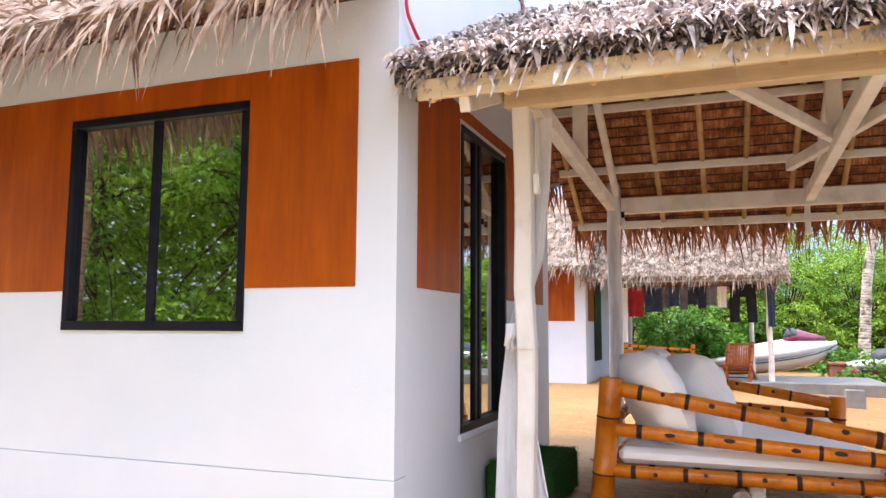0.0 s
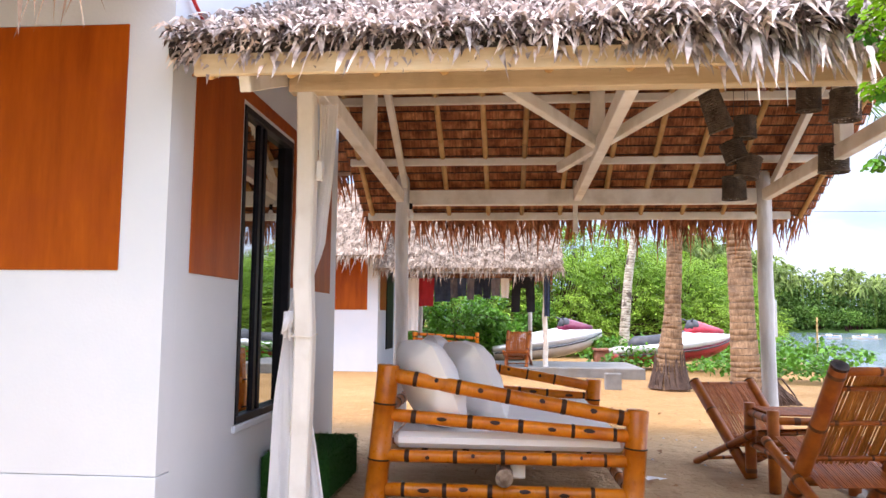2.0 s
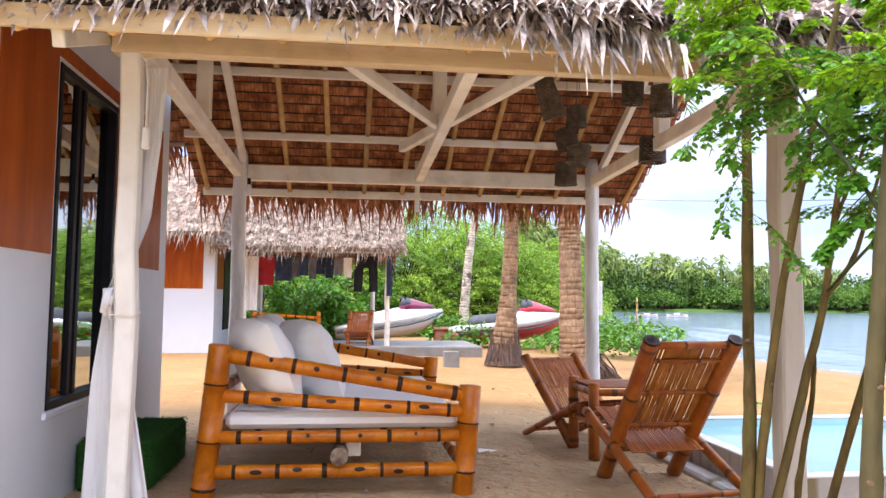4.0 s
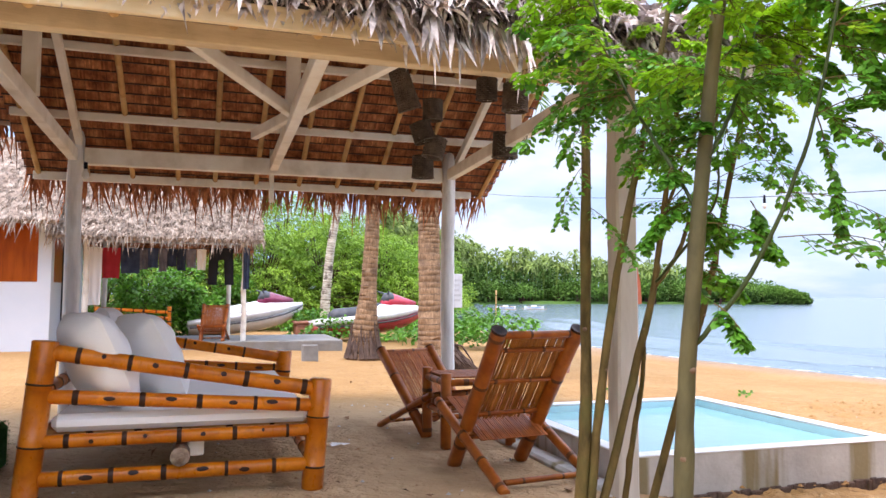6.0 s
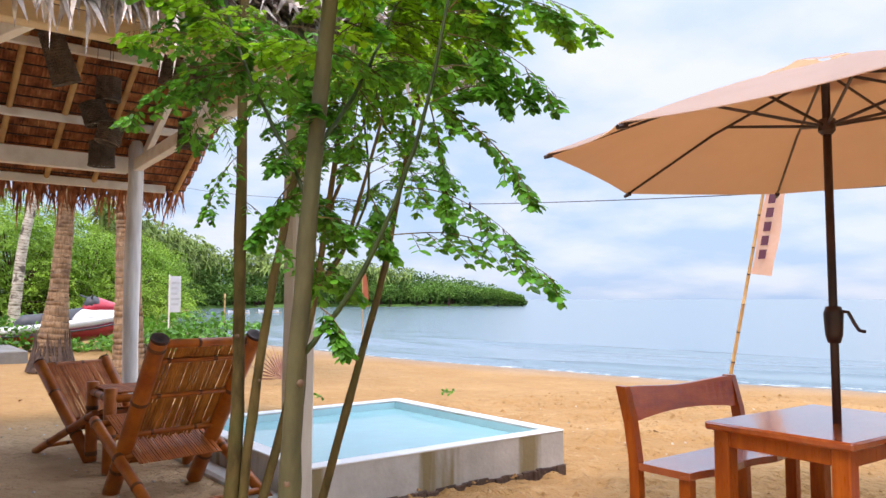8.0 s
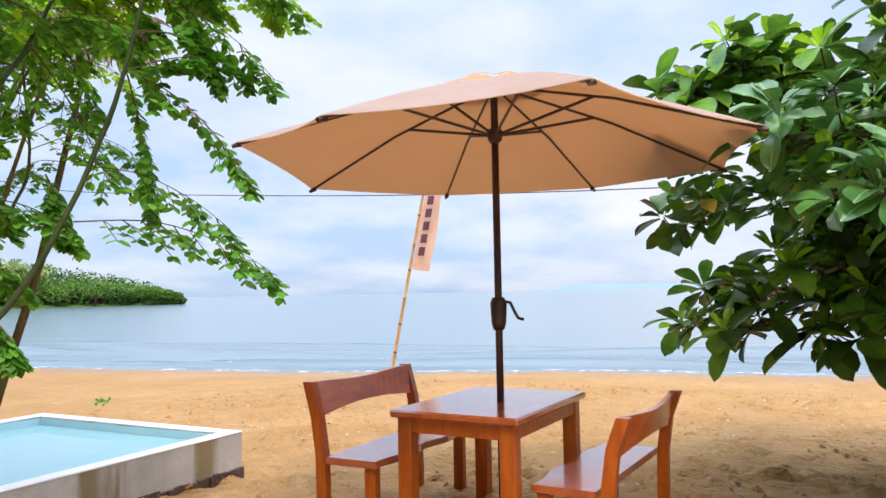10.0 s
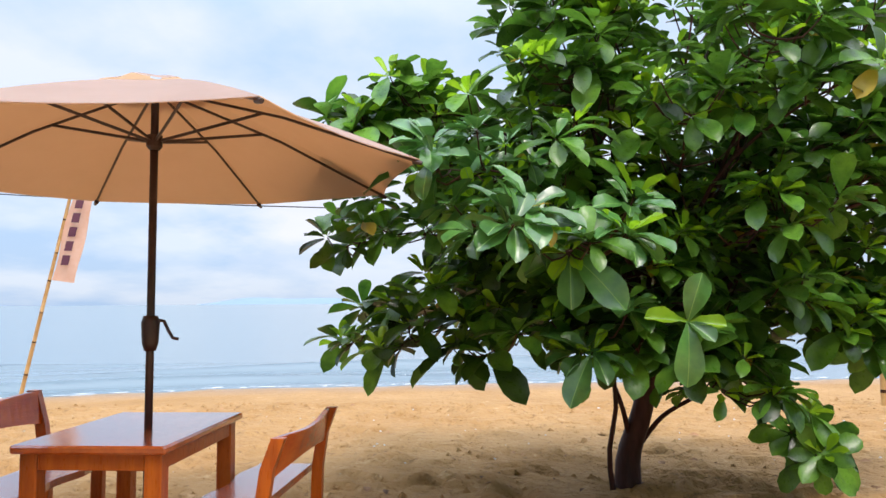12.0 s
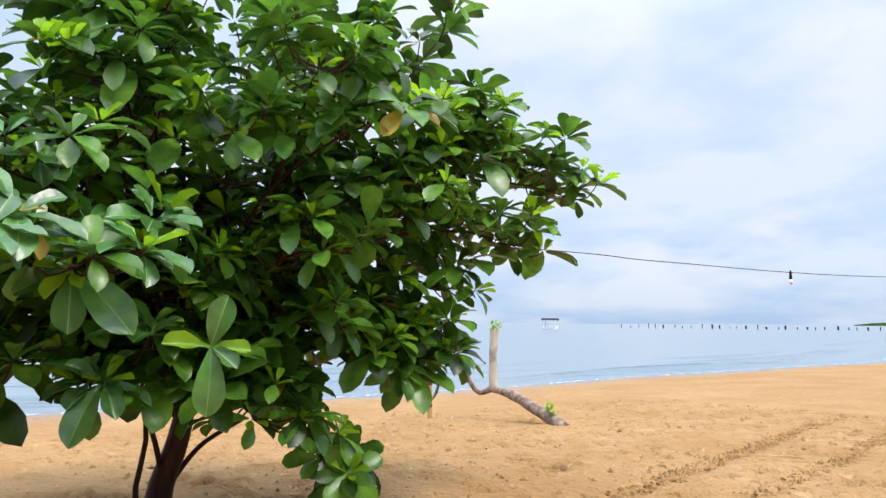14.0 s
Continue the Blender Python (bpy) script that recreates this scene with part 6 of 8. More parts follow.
for bi, b_ in enumerate(BOUGHS):
    e = Vector(b_) - AT
    o = fork + Vector((0, 0, rng.uniform(0, 0.5) if e.z > 1.2 else 0.22))
    h = e - o
    rise = Vector((0, 0, 0.22 * h.length * (1 if e.z < 3 else 0.2)))
    side = Vector((-h.y, h.x, 0)).normalized() * rng.uniform(-0.12, 0.12) * h.length
    path = spline([o, o + h * 0.38 + rise * 0.9 + side, o + h * 0.75 + rise * 0.6 + side * 0.6, e], 14)
    r0 = 0.008 + 0.005 * h.length
    part("limb", MB().tube([p + rvec(rng) * 0.008 for p in path], [r0 * (1 - 0.062 * j) for j in range(15)], 7), DARKBARK, cat_, smooth=True)
    tips.append((e, (path[-1] - path[-3]).normalized()))
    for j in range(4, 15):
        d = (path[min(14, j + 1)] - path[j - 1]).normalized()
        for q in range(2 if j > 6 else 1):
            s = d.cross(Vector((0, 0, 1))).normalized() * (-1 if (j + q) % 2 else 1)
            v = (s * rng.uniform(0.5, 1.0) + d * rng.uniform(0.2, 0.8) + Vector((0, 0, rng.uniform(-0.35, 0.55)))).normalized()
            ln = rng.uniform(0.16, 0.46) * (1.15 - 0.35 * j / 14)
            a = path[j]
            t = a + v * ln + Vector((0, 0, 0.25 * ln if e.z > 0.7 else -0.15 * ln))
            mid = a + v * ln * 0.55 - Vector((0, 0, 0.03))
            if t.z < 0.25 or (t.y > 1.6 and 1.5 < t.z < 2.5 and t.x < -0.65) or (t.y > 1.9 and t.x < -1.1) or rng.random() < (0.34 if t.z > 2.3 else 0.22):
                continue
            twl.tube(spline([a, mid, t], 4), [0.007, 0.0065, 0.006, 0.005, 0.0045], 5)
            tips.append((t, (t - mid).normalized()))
part("twig_mass", twl, DARKBARK, cat_, kind="stuff")
mass, count = MB(), 0
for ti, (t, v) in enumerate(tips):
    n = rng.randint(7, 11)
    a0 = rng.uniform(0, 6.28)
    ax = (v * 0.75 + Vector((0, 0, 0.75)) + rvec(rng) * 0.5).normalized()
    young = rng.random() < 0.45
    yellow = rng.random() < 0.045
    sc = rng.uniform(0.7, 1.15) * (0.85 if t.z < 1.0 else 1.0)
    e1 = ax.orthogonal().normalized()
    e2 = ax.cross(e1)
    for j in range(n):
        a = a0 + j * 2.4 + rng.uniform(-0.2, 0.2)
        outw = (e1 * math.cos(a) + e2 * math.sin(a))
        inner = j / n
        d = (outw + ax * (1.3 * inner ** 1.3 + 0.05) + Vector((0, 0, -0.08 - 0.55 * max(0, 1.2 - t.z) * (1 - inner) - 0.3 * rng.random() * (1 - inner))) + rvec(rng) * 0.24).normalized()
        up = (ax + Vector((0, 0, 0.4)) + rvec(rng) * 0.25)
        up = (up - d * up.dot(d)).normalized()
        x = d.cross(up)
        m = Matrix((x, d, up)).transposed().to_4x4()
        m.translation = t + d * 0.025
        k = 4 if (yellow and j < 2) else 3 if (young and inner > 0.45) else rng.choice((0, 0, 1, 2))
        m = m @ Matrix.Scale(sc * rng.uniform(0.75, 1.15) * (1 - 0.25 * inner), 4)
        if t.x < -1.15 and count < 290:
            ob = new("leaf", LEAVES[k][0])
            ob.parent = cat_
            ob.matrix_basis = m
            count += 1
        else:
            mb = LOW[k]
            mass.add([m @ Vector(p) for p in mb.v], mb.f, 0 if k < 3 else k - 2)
front = Vector((6.15, -1.57, 1.18)) - AT
part("twig", MB().tube(spline([front + Vector((0.75, -0.1, 0.1)), front + Vector((0.35, -0.08, 0.09)), front], 8), 0.006, 6), DARKBARK, cat_, smooth=True)
for k, way, size in ((3, (-0.25, 0.95, 0.12), 1.3), (3, (-0.2, -0.95, -0.08), 1.05), (0, (-0.45, -0.15, 0.85), 1.0), (2, (-0.4, 0.05, -0.9), 1.05), (1, (-0.6, -0.6, -0.5), 0.8)):
    d = Vector(way).normalized()
    up = Vector((-0.75, 0, 0.66))
    up = (up - d * up.dot(d)).normalized()
    ob = new("leaf", LEAVES[k][0])
    ob.parent = cat_
    ob.matrix_basis = Matrix.Translation(front) @ Matrix((d.cross(up), d, up)).transposed().to_4x4() @ Matrix.Scale(size, 4)
part("leaves", mass, [CLEAFS, NLEAF, YLEAF], cat_, "mass of large glossy green leaves", smooth=True, kind="stuff")


def trunk(pts, radii, material, parent, seed, gap=0.09):
    """A palm trunk with a raised leaf scar at every gap."""
    r2 = random.Random(seed)
    fine = spline(pts, 240)
    run = [0.0]
    for a, b in zip(fine, fine[1:]):
        run.append(run[-1] + (b - a).length)
    path, rad, rings = [], [], []
    f, s = np.arange(241) / 240, 0.01
    stops = np.linspace(0, 1, len(radii))

    def put(d, swell, k):
        u = float(np.interp(d, run, f))
        i = min(int(u * 240), 239)
        path.append(fine[i].lerp(fine[i + 1], u * 240 - i))
        rad.append(float(np.interp(u, stops, radii)) * swell)
        rings.append(k)

    while s < run[-1] - 0.05:
        step = gap * r2.uniform(0.7, 1.35)
        put(s, r2.uniform(0.985, 1.0), 0)
        put(s + step * 0.8, r2.uniform(1.02, 1.05), 1)
        put(s + step * 0.93, r2.uniform(0.97, 0.99), 0)
        s += step
    mb = MB().tube(path, rad, 18, 0, True, rings)
    mb.v = [(x + r2.gauss(0, 0.003), y + r2.gauss(0, 0.003), z + r2.gauss(0, 0.006)) for x, y, z in mb.v]
    return part("trunk", mb, [material, SCAR], parent, smooth=True)


def palm_fronds(parent, top, n, ln, seed, low=-0.5):
    r2 = random.Random(seed)
    for i in range(n):
        az, el = i * 2.4 + r2.uniform(-0.3, 0.3), r2.uniform(low, 1.1)
        mb = MB()
        d = Vector((math.cos(az) * math.cos(el), math.sin(az) * math.cos(el), math.sin(el)))
        pts = [top + d * (ln * k / 10) - Vector((0, 0, 0.55 * ln * (k / 10) ** 2)) for k in range(11)]
        mb.tube(pts, [0.03 * (1 - 0.085 * k) for k in range(11)], 5)
        for k in range(36):
            f = 0.12 + 0.88 * k / 36
            j = min(int(f * 10), 9)
            o = pts[j].lerp(pts[j + 1], f * 10 - j)
            dd = (pts[j + 1] - pts[j]).normalized()
            side = dd.cross(Vector((0, 0, 1))).normalized()
            for s in (-1, 1):
                ld = (side * s + dd * 0.6 + Vector((0, 0, -0.35 + r2.gauss(0, 0.12)))).normalized()
                l2 = ln * 0.2 * math.sin(min(1, f * 1.1) * 2.6 + 0.35) + 0.1
                w = dd * 0.02
                mb.add([o - w, o + w, o + ld * l2 * 0.6 + w - Vector((0, 0, 0.02)), o + ld * l2 - Vector((0, 0, l2 * 0.25))], [(0, 1, 2), (0, 2, 3)])
        part("frond", mb, FROND, parent)


GPALM = "coconut palms behind the shelter"
p1 = thing("coconut_palm", (4.66, 15.05, 0), "coconut palm with a ringed brown trunk and flared foot", "palm tree", GPALM)
trunk([(0, 0, -0.2), (0.02, 0, 0.4), (0.1, 0, 1.5), (0.2, 0.1, 3.5), (0.3, 0.3, 8.6)], [0.42, 0.29, 0.165, 0.15, 0.14], PALMBARK, p1, 1)
palm_fronds(p1, Vector((0.3, 0.3, 8.6)), 18, 3.6, 51)
rf = MB()
rng = random.Random(14)
for i in range(150):
    a, z1 = rng.uniform(0, 2 * math.pi), 0.22 + 0.5 * rng.random() ** 1.6
    path = []
    for j in range(5):
        z = z1 - (z1 + 0.06) * j / 4
        r = 0.445 - 0.26 * min(max(z + 0.2, 0), 0.6) + 0.012 * rng.random()
        path.append((0.015 + r * math.cos(a), r * math.sin(a), z))
        a += rng.gauss(0, 0.05)
    rf.tube(path, [0.006, 0.016, 0.02, 0.02, 0.024], 5)
part("root_collar", rf, ROCK, p1, "dark collar of short roots round the foot", kind="stuff")
p2 = thing("coconut_palm", (5.22, 12.0, 0), "thick coconut palm with exposed dark roots at its foot", "palm tree", GPALM)
trunk([(0.05, 0, -0.2), (0.03, 0, 0.5), (0.0, 0, 1.4), (-0.04, 0.0, 3.2), (-0.1, 0.1, 7.0)], [0.30, 0.23, 0.195, 0.185, 0.16], PALMBARK, p2, 2)
palm_fronds(p2, Vector((-0.1, 0.1, 7.0)), 20, 3.6, 52, -0.3)
rt = MB()
rng = random.Random(8)
for i in range(170):
    a, r = rng.uniform(-1.2, 1.6), rng.uniform(0.1, 0.62)
    o = Vector((0.1 + rng.uniform(0, 0.2), -0.1, rng.uniform(0.2, 0.62) * (1 - r * 0.5)))
    e = Vector((0.2 + math.cos(a) * r * 1.15, -abs(math.sin(a)) * r * 0.5, -0.03))
    rt.tube([o, o.lerp(e, 0.35) + Vector((0.06, 0, 0.09)) + rvec(rng) * 0.05, o.lerp(e, 0.7) + Vector((0.04, 0, 0.05)) + rvec(rng) * 0.05, e], [rng.uniform(0.012, 0.028), 0.018, rng.uniform(0.01, 0.022), 0.008], 5)
part("root_tangle", rt, ROCK, p2, "tangle of dark exposed roots", kind="stuff")
p3 = thing("coconut_palm", (5.4, 26.0, 0), "slim leaning palm with a pale trunk", "palm tree", GPALM)
trunk([(0, 0, -0.3), (0.1, 0, 1.5), (0.4, 0, 4.0), (1.6, 0, 9.5)], [0.2, 0.165, 0.14, 0.12], LEANBARK, p3, 3)
palm_fronds(p3, Vector((1.6, 0, 9.5)), 14, 3.4, 53)


def leafy_tree(name, at, height, spread, n, material, label, seed, size=0.16, trunk_r=0.14, low=0.3, category="tree", clumps=44):
    """A tree with a tapered trunk, limbs and a crown of leaf clumps with gaps."""
    r2 = random.Random(seed)
    t = thing(name, at, label, category)
    top = Vector((r2.uniform(-0.3, 0.3), r2.uniform(-0.3, 0.3), height * 0.62))
    part("trunk", MB().tube(spline([(0, 0, -0.3), (0.05, 0.03, height * 0.25), top], 8), [trunk_r * (1 - 0.07 * i) for i in range(9)], 9), DARKBARK, t, smooth=True)
    lm, lv = MB(), MB()
    for c in range(clumps):
        v = rvec(r2)
        ctr = Vector((v.x * spread * r2.uniform(0.35, 1), v.y * spread * r2.uniform(0.35, 1), height * (low + (1 - low) * (0.5 + 0.5 * v.z) * r2.uniform(0.75, 1.0))))
        lm.tube([top * r2.uniform(0.4, 1), top.lerp(ctr, 0.6) + rvec(r2) * 0.2, ctr], [trunk_r * 0.25, trunk_r * 0.13, 0.015], 5)
        rr = spread * r2.uniform(0.18, 0.34)
        for i in range(n // clumps):
            w = rvec(r2)
            o = ctr + Vector((w.x, w.y, w.z * 0.62)) * rr * r2.uniform(0.45, 1.0) ** 0.6
            leaf_card(lv, o, w + rvec(r2) * 0.8 + Vector((0, 0, -0.2)), Vector((0, 0, 1)) + rvec(r2) * 0.5, size * r2.uniform(0.6, 1.3), size * 0.3, 0.2)
    part("limb_mass", lm, DARKBARK, t, kind="stuff")
    part("crown", lv, material, t, kind="stuff")
    return t


# woods behind the second house and along the bay
def feathery_tree(at, height, spread, seed, sprays=420):
    """A low spreading tree with flat tiers of fine leaf sprays down to the ground."""
    r2 = random.Random(seed)
    t = thing("tree", at, "broad bright green tree with feathery tiers behind the beach", "tree", "wood behind the beach")
    part("trunk", MB().tube(spline([(0, 0, -0.3), (0.15, 0.1, height * 0.3), (0, 0.1, height * 0.6)], 8), [0.16 * (1 - 0.08 * i) for i in range(9)], 9), DARKBARK, t, smooth=True)
    lm, lv = MB(), MB()
    for c in range(sprays):
        a, k = r2.uniform(0, 6.28), r2.random()
        dome = math.sqrt(max(0.02, 1 - (k * 0.98) ** 2.2))
        rad = spread * dome * r2.uniform(0.55, 1.02)
        o = Vector((math.cos(a) * rad, math.sin(a) * rad, 0.15 + height * k * r2.uniform(0.9, 1.02)))
        way = Vector((math.cos(a) + r2.gauss(0, 0.4), math.sin(a) + r2.gauss(0, 0.4), r2.uniform(-0.35, 0.25))).normalized()
        ln = r2.uniform(0.5, 1.15)
        if c % 12 == 0:
            lm.tube([Vector((0, 0, min(o.z, height * 0.5) * 0.8)), o * 0.6 + Vector((0, 0, 0.3)), o], [0.045, 0.03, 0.012], 5)
        side = way.cross(Vector((0, 0, 1))).normalized()
        for q in range(46):
            f = r2.random()
            p = o + way * (ln * f) + side * (r2.gauss(0, 0.2) * (1 - 0.6 * f)) - Vector((0, 0, 0.4 * f * f * ln)) + Vector((0, 0, r2.gauss(0, 0.035)))
            d = (way * 0.7 + side * r2.gauss(0, 0.8) + Vector((0, 0, r2.gauss(-0.25, 0.3)))).normalized()
            w = d.cross(Vector((r2.gauss(0, 0.4), r2.gauss(0, 0.4), 1))).normalized()
            l2 = r2.uniform(0.08, 0.15)
            lv.add([p, p + d * l2 * 0.5 + w * l2 * 0.24, p + d * l2 - Vector((0, 0, 0.02)), p + d * l2 * 0.5 - w * l2 * 0.24], [(0, 1, 2, 3)])
    part("limb_mass", lm, DARKBARK, t, kind="stuff")
    part("crown", lv, TREELEAF, t, kind="stuff")
    return t


for i, (x, y, h, s) in enumerate(((0.6, 29.5, 4.4, 2.6), (3.4, 30.5, 4.0, 2.4), (6.2, 31.5, 4.3, 2.5), (8.8, 33, 4.0, 2.5), (11.2, 36, 3.8, 2.4), (1.6, 34, 5.8, 3.0), (5.0, 36, 6.0, 3.2), (8.6, 39, 5.6, 3.2), (12.2, 41, 4.8, 2.9), (-3.2, 32, 5.4, 3.0), (14.4, 46, 4.6, 3.0), (17.2, 54, 5.2, 3.6), (2.5, 42, 7.4, 4.0), (8.0, 47, 7.2, 4.0))):
    feathery_tree((x, y, 0), h, s, 70 + i, 600 if i < 8 else 360)
for i, (x, y, h, s) in enumerate(((-0.3, 23.6, 2.3, 1.5), (0.7, 24.6, 2.0, 1.3), (2.2, 27.6, 1.8, 1.3), (-1.6, 24.2, 2.6, 1.5))):
    leafy_tree("bush", (x, y, 0), h, s, 3000, BUSH, "dense green bush behind the drying clothes", 90 + i, 0.17, 0.05, 0.0, "bush", 18)


def creeper(at, spread, n, seed, size=0.14, tall=0.35):
    r2, mb = random.Random(seed), MB()
    for i in range(n):
        a, r = r2.uniform(0, 6.28), spread * math.sqrt(r2.random())
        z = tall * r2.random() * (1 - (r / spread) ** 2 * 0.7)
        o = Vector((at[0] + math.cos(a) * r * 1.3, at[1] + math.sin(a) * r, at[2] + z))
        leaf_card(mb, o, rvec(r2) + Vector((0, 0, 0.2)), Vector((0, 0, 1)) + rvec(r2) * 0.6, size * r2.uniform(0.6, 1.3), size * 0.42, 0.15)
    return tagged(mb.obj("creeper", BUSH), "bright green broad-leaved beach creepers", "plant", kind="stuff")


creeper((8.5, 19.5, -0.1), 1.15, 760, 1, 0.16, 0.7)
creeper((5.3, 21.8, 0), 0.9, 420, 2, 0.15, 0.6)
creeper((7.2, 21.0, -0.05), 1.2, 420, 3, 0.15, 0.3)
creeper((6.9, 24.5, 0), 2.4, 900, 4, 0.2, 0.9)
creeper((11.5, 27, -0.1), 2.2, 900, 5, 0.2, 0.9)
creeper((8.55, 7.95, -0.07), 0.07, 30, 6, 0.05, 0.06)
creeper((6.6, 8.3, -0.02), 0.1, 26, 7, 0.05, 0.08)

# trees behind the camera, seen in the window
for i, (x, y, h, s) in enumerate(((-6.5, -4.8, 6.5, 2.4), (-10.5, -4.0, 7.5, 2.8), (-8.5, -8.5, 11, 3.6), (-13, -7.0, 10.5, 3.6), (-4.0, -9, 9.0, 3.2), (-13, -12, 14, 4.4), (-17, -9, 13, 4.4), (-9, -14, 14, 4.6), (0.0, -12, 8.0, 3.0), (-18, -15, 17, 5.0), (-12, -18, 17, 5.0))):
    leafy_tree("tree", (x, y, 0), h, s, 10500 if i < 5 else 6000, TREELEAF, "tall green tree on the land side of the house", 120 + i, 0.15 if i < 5 else 0.3, 0.12, 0.05, clumps=60)
p4 = thing("coconut_palm", (-9.0, -2.6, 0), "coconut palm mirrored in the house window", "palm tree")
trunk([(0, 0, -0.2), (0.05, 0, 1.5), (0.1, 0, 4.0), (0.1, 0.3, 7.0)], [0.3, 0.2, 0.17, 0.15], PALMBARK, p4, 4)
palm_fronds(p4, Vector((0.1, 0.3, 7.0)), 14, 3.0, 54)


# wooded headland across the bay
def headland():
    r2, lv, pl = random.Random(77), MB(), MB()
    coast = [(22, 92), (34, 112), (48, 130), (70, 138), (92, 140), (110, 138), (120, 134), (126, 131)]
    land = MB()
    for i, (x, y) in enumerate(coast):
        d = Vector((x, y, 0)).normalized()
        w = 70 if i < 5 else 70 * (len(coast) - 1 - i) / 3 + 4
        land.v += [(x, y, SEA_Z - 0.3), (x + d.x * 1.2, y + d.y * 1.2, 0.1), (x + d.x * w, y + d.y * w, 2.0 if i < 5 else 0.4)]
    for i in range(len(coast) - 1):
        land.f += [(i * 3, i * 3 + 3, i * 3 + 4, i * 3 + 1), (i * 3 + 1, i * 3 + 4, i * 3 + 5, i * 3 + 2)]
    land.m = [0] * len(land.f)
    tagged(land.obj("headland", FAR), "low wooded headland across the bay", "headland", kind="structure")
    for i in range(520):
        k = r2.random() * (len(coast) - 1)
        j = int(k)
        f = k - j
        x, y = coast[j][0] * (1 - f) + coast[j + 1][0] * f, coast[j][1] * (1 - f) + coast[j + 1][1] * f
        u = k / (len(coast) - 1)
        d = Vector((x, y, 0)).normalized()
        back = r2.random() ** 1.3 * (40 if u < 0.6 else 40 * (1 - u) * 2.5 + 3)
        h = (3.4 + 5.2 * min(1, back / 12)) * (1 if u < 0.55 else 1 - 0.75 * (u - 0.55) / 0.45) * r2.uniform(0.55, 1.2)
        o = Vector((x, y, 0)) + d * (1.5 + back)
        sp = max(1.6, h * 0.42)
        for q in range(130):
            w = rvec(r2)
            p = o + Vector((w.x * sp, w.y * sp, h * 0.55 + w.z * h * 0.45))
            leaf_card(lv, p, w + rvec(r2), Vector((0, 0, 1)) + rvec(r2) * 0.5, r2.uniform(0.4, 0.8), 0.26, 0.2)
    for i in range(330):
        k = r2.random() ** 1.25 * 4.4
        j = int(k)
        f = k - j
        x, y = coast[j][0] * (1 - f) + coast[j + 1][0] * f, coast[j][1] * (1 - f) + coast[j + 1][1] * f
        d = Vector((x, y, 0)).normalized()
        o = Vector((x, y, 0)) + d * (5 + r2.random() * 30)
        h = r2.uniform(8.5, 14.6) * (1 - 0.09 * k)
        pl.tube([o, o + Vector((r2.uniform(-0.5, 0.5), 0, h))], [0.2, 0.13], 5)
        for q in range(16):
            az, el = q * 2.4, r2.uniform(-0.5, 1.25)
            dd = Vector((math.cos(az) * math.cos(el), math.sin(az) * math.cos(el), math.sin(el)))
            a = o + Vector((0, 0, h))
            b, c = a + dd * 1.35, a + dd * 2.3 - Vector((0, 0, 1.2))
            s = dd.cross(Vector((0, 0, 1)))
            s = s.normalized() * 0.24 if s.length > 0.01 else Vector((0.2, 0, 0))
            pl.add([a, b + s - Vector((0, 0, 0.2)), c, b - s - Vector((0, 0, 0.2)), b], [(0, 1, 4), (1, 2, 4), (2, 3, 4), (3, 0, 4)])
    bs, roots = MB(), MB()
    for i in range(180):
        k = 2.0 + (len(coast) - 3) * (1 - r2.random() ** 1.3)
        j = min(int(k), len(coast) - 2)
        f = k - j
        x, y = coast[j][0] * (1 - f) + coast[j + 1][0] * f, coast[j][1] * (1 - f) + coast[j + 1][1] * f
        o = Vector((x, y, 0)) + Vector((x, y, 0)).normalized() * r2.uniform(0.3, 9 if k < 6 else 3)
        h = r2.uniform(3.2, 5.4) * (0.75 if k < 3 else 1) * (1 if k < 5.2 else 1 - 0.3 * (k - 5.2))
        sp = h * r2.uniform(0.4, 0.62)
        roots.tube([o + Vector((0, 0, -0.3)), o + Vector((r2.uniform(-0.3, 0.3), 0, h * 0.5))], [0.16, 0.09], 5)
        for q in range(4):
            roots.tube([o + Vector((r2.uniform(-0.8, 0.8), -0.2, -0.4)), o + Vector((0, 0, h * 0.3))], [0.05, 0.06], 3)
        for q in range(150):
            w = rvec(r2)
            w = w * r2.uniform(0.75, 1.05)
            leaf_card(bs, o + Vector((w.x * sp, w.y * sp, h * 0.62 + w.z * h * (0.4 if w.z > 0 else 0.3))), w + rvec(r2), Vector((0, 0, 1)) + rvec(r2) * 0.5, r2.uniform(0.25, 0.5), 0.17, 0.2)
    tagged(roots.obj("mangrove_roots", DARKBARK), "dark stilted stems under the far mangroves", "stems", kind="stuff")
    tagged(bs.obj("far_mangroves", FARBUSH), "pale green bushes along the far shore", "bushes", kind="stuff")
    tagged(lv.obj("far_woods", FAR), "distant green woods on the headland", "woods", kind="stuff")
    tagged(pl.obj("far_palms", FARPALM), "distant coconut palms above the woods", "palm trees", kind="stuff")


headland()

# ---- second house and shelter ----
h2 = thing("second_house", (0, 0, 0), "second white house with orange panels and a thatch roof", "house")
HX, HY = -1.84, 17.6
part("wall", MB().box((-7, HY, -0.3), (HX, HY + 4.2, 3.0), 0.01), WHITE_WALL, h2)
part("panel", MB().box((-6, HY - 0.012, 1.52), (HX - 0.27, HY - 0.002, 2.9), 0.002), ORANGE, h2, "orange plywood panel")
part("panel", MB().box((HX + 0.002, HY + 0.3, 1.52), (HX + 0.012, HY + 1.2, 2.9), 0.002), ORANGE, h2, "orange plywood panel")
part("door", MB().box((HX + 0.002, HY + 1.22, 0.5), (HX + 0.03, HY + 2.3, 2.7), 0.004), BLACK, h2, "dark framed glass door")
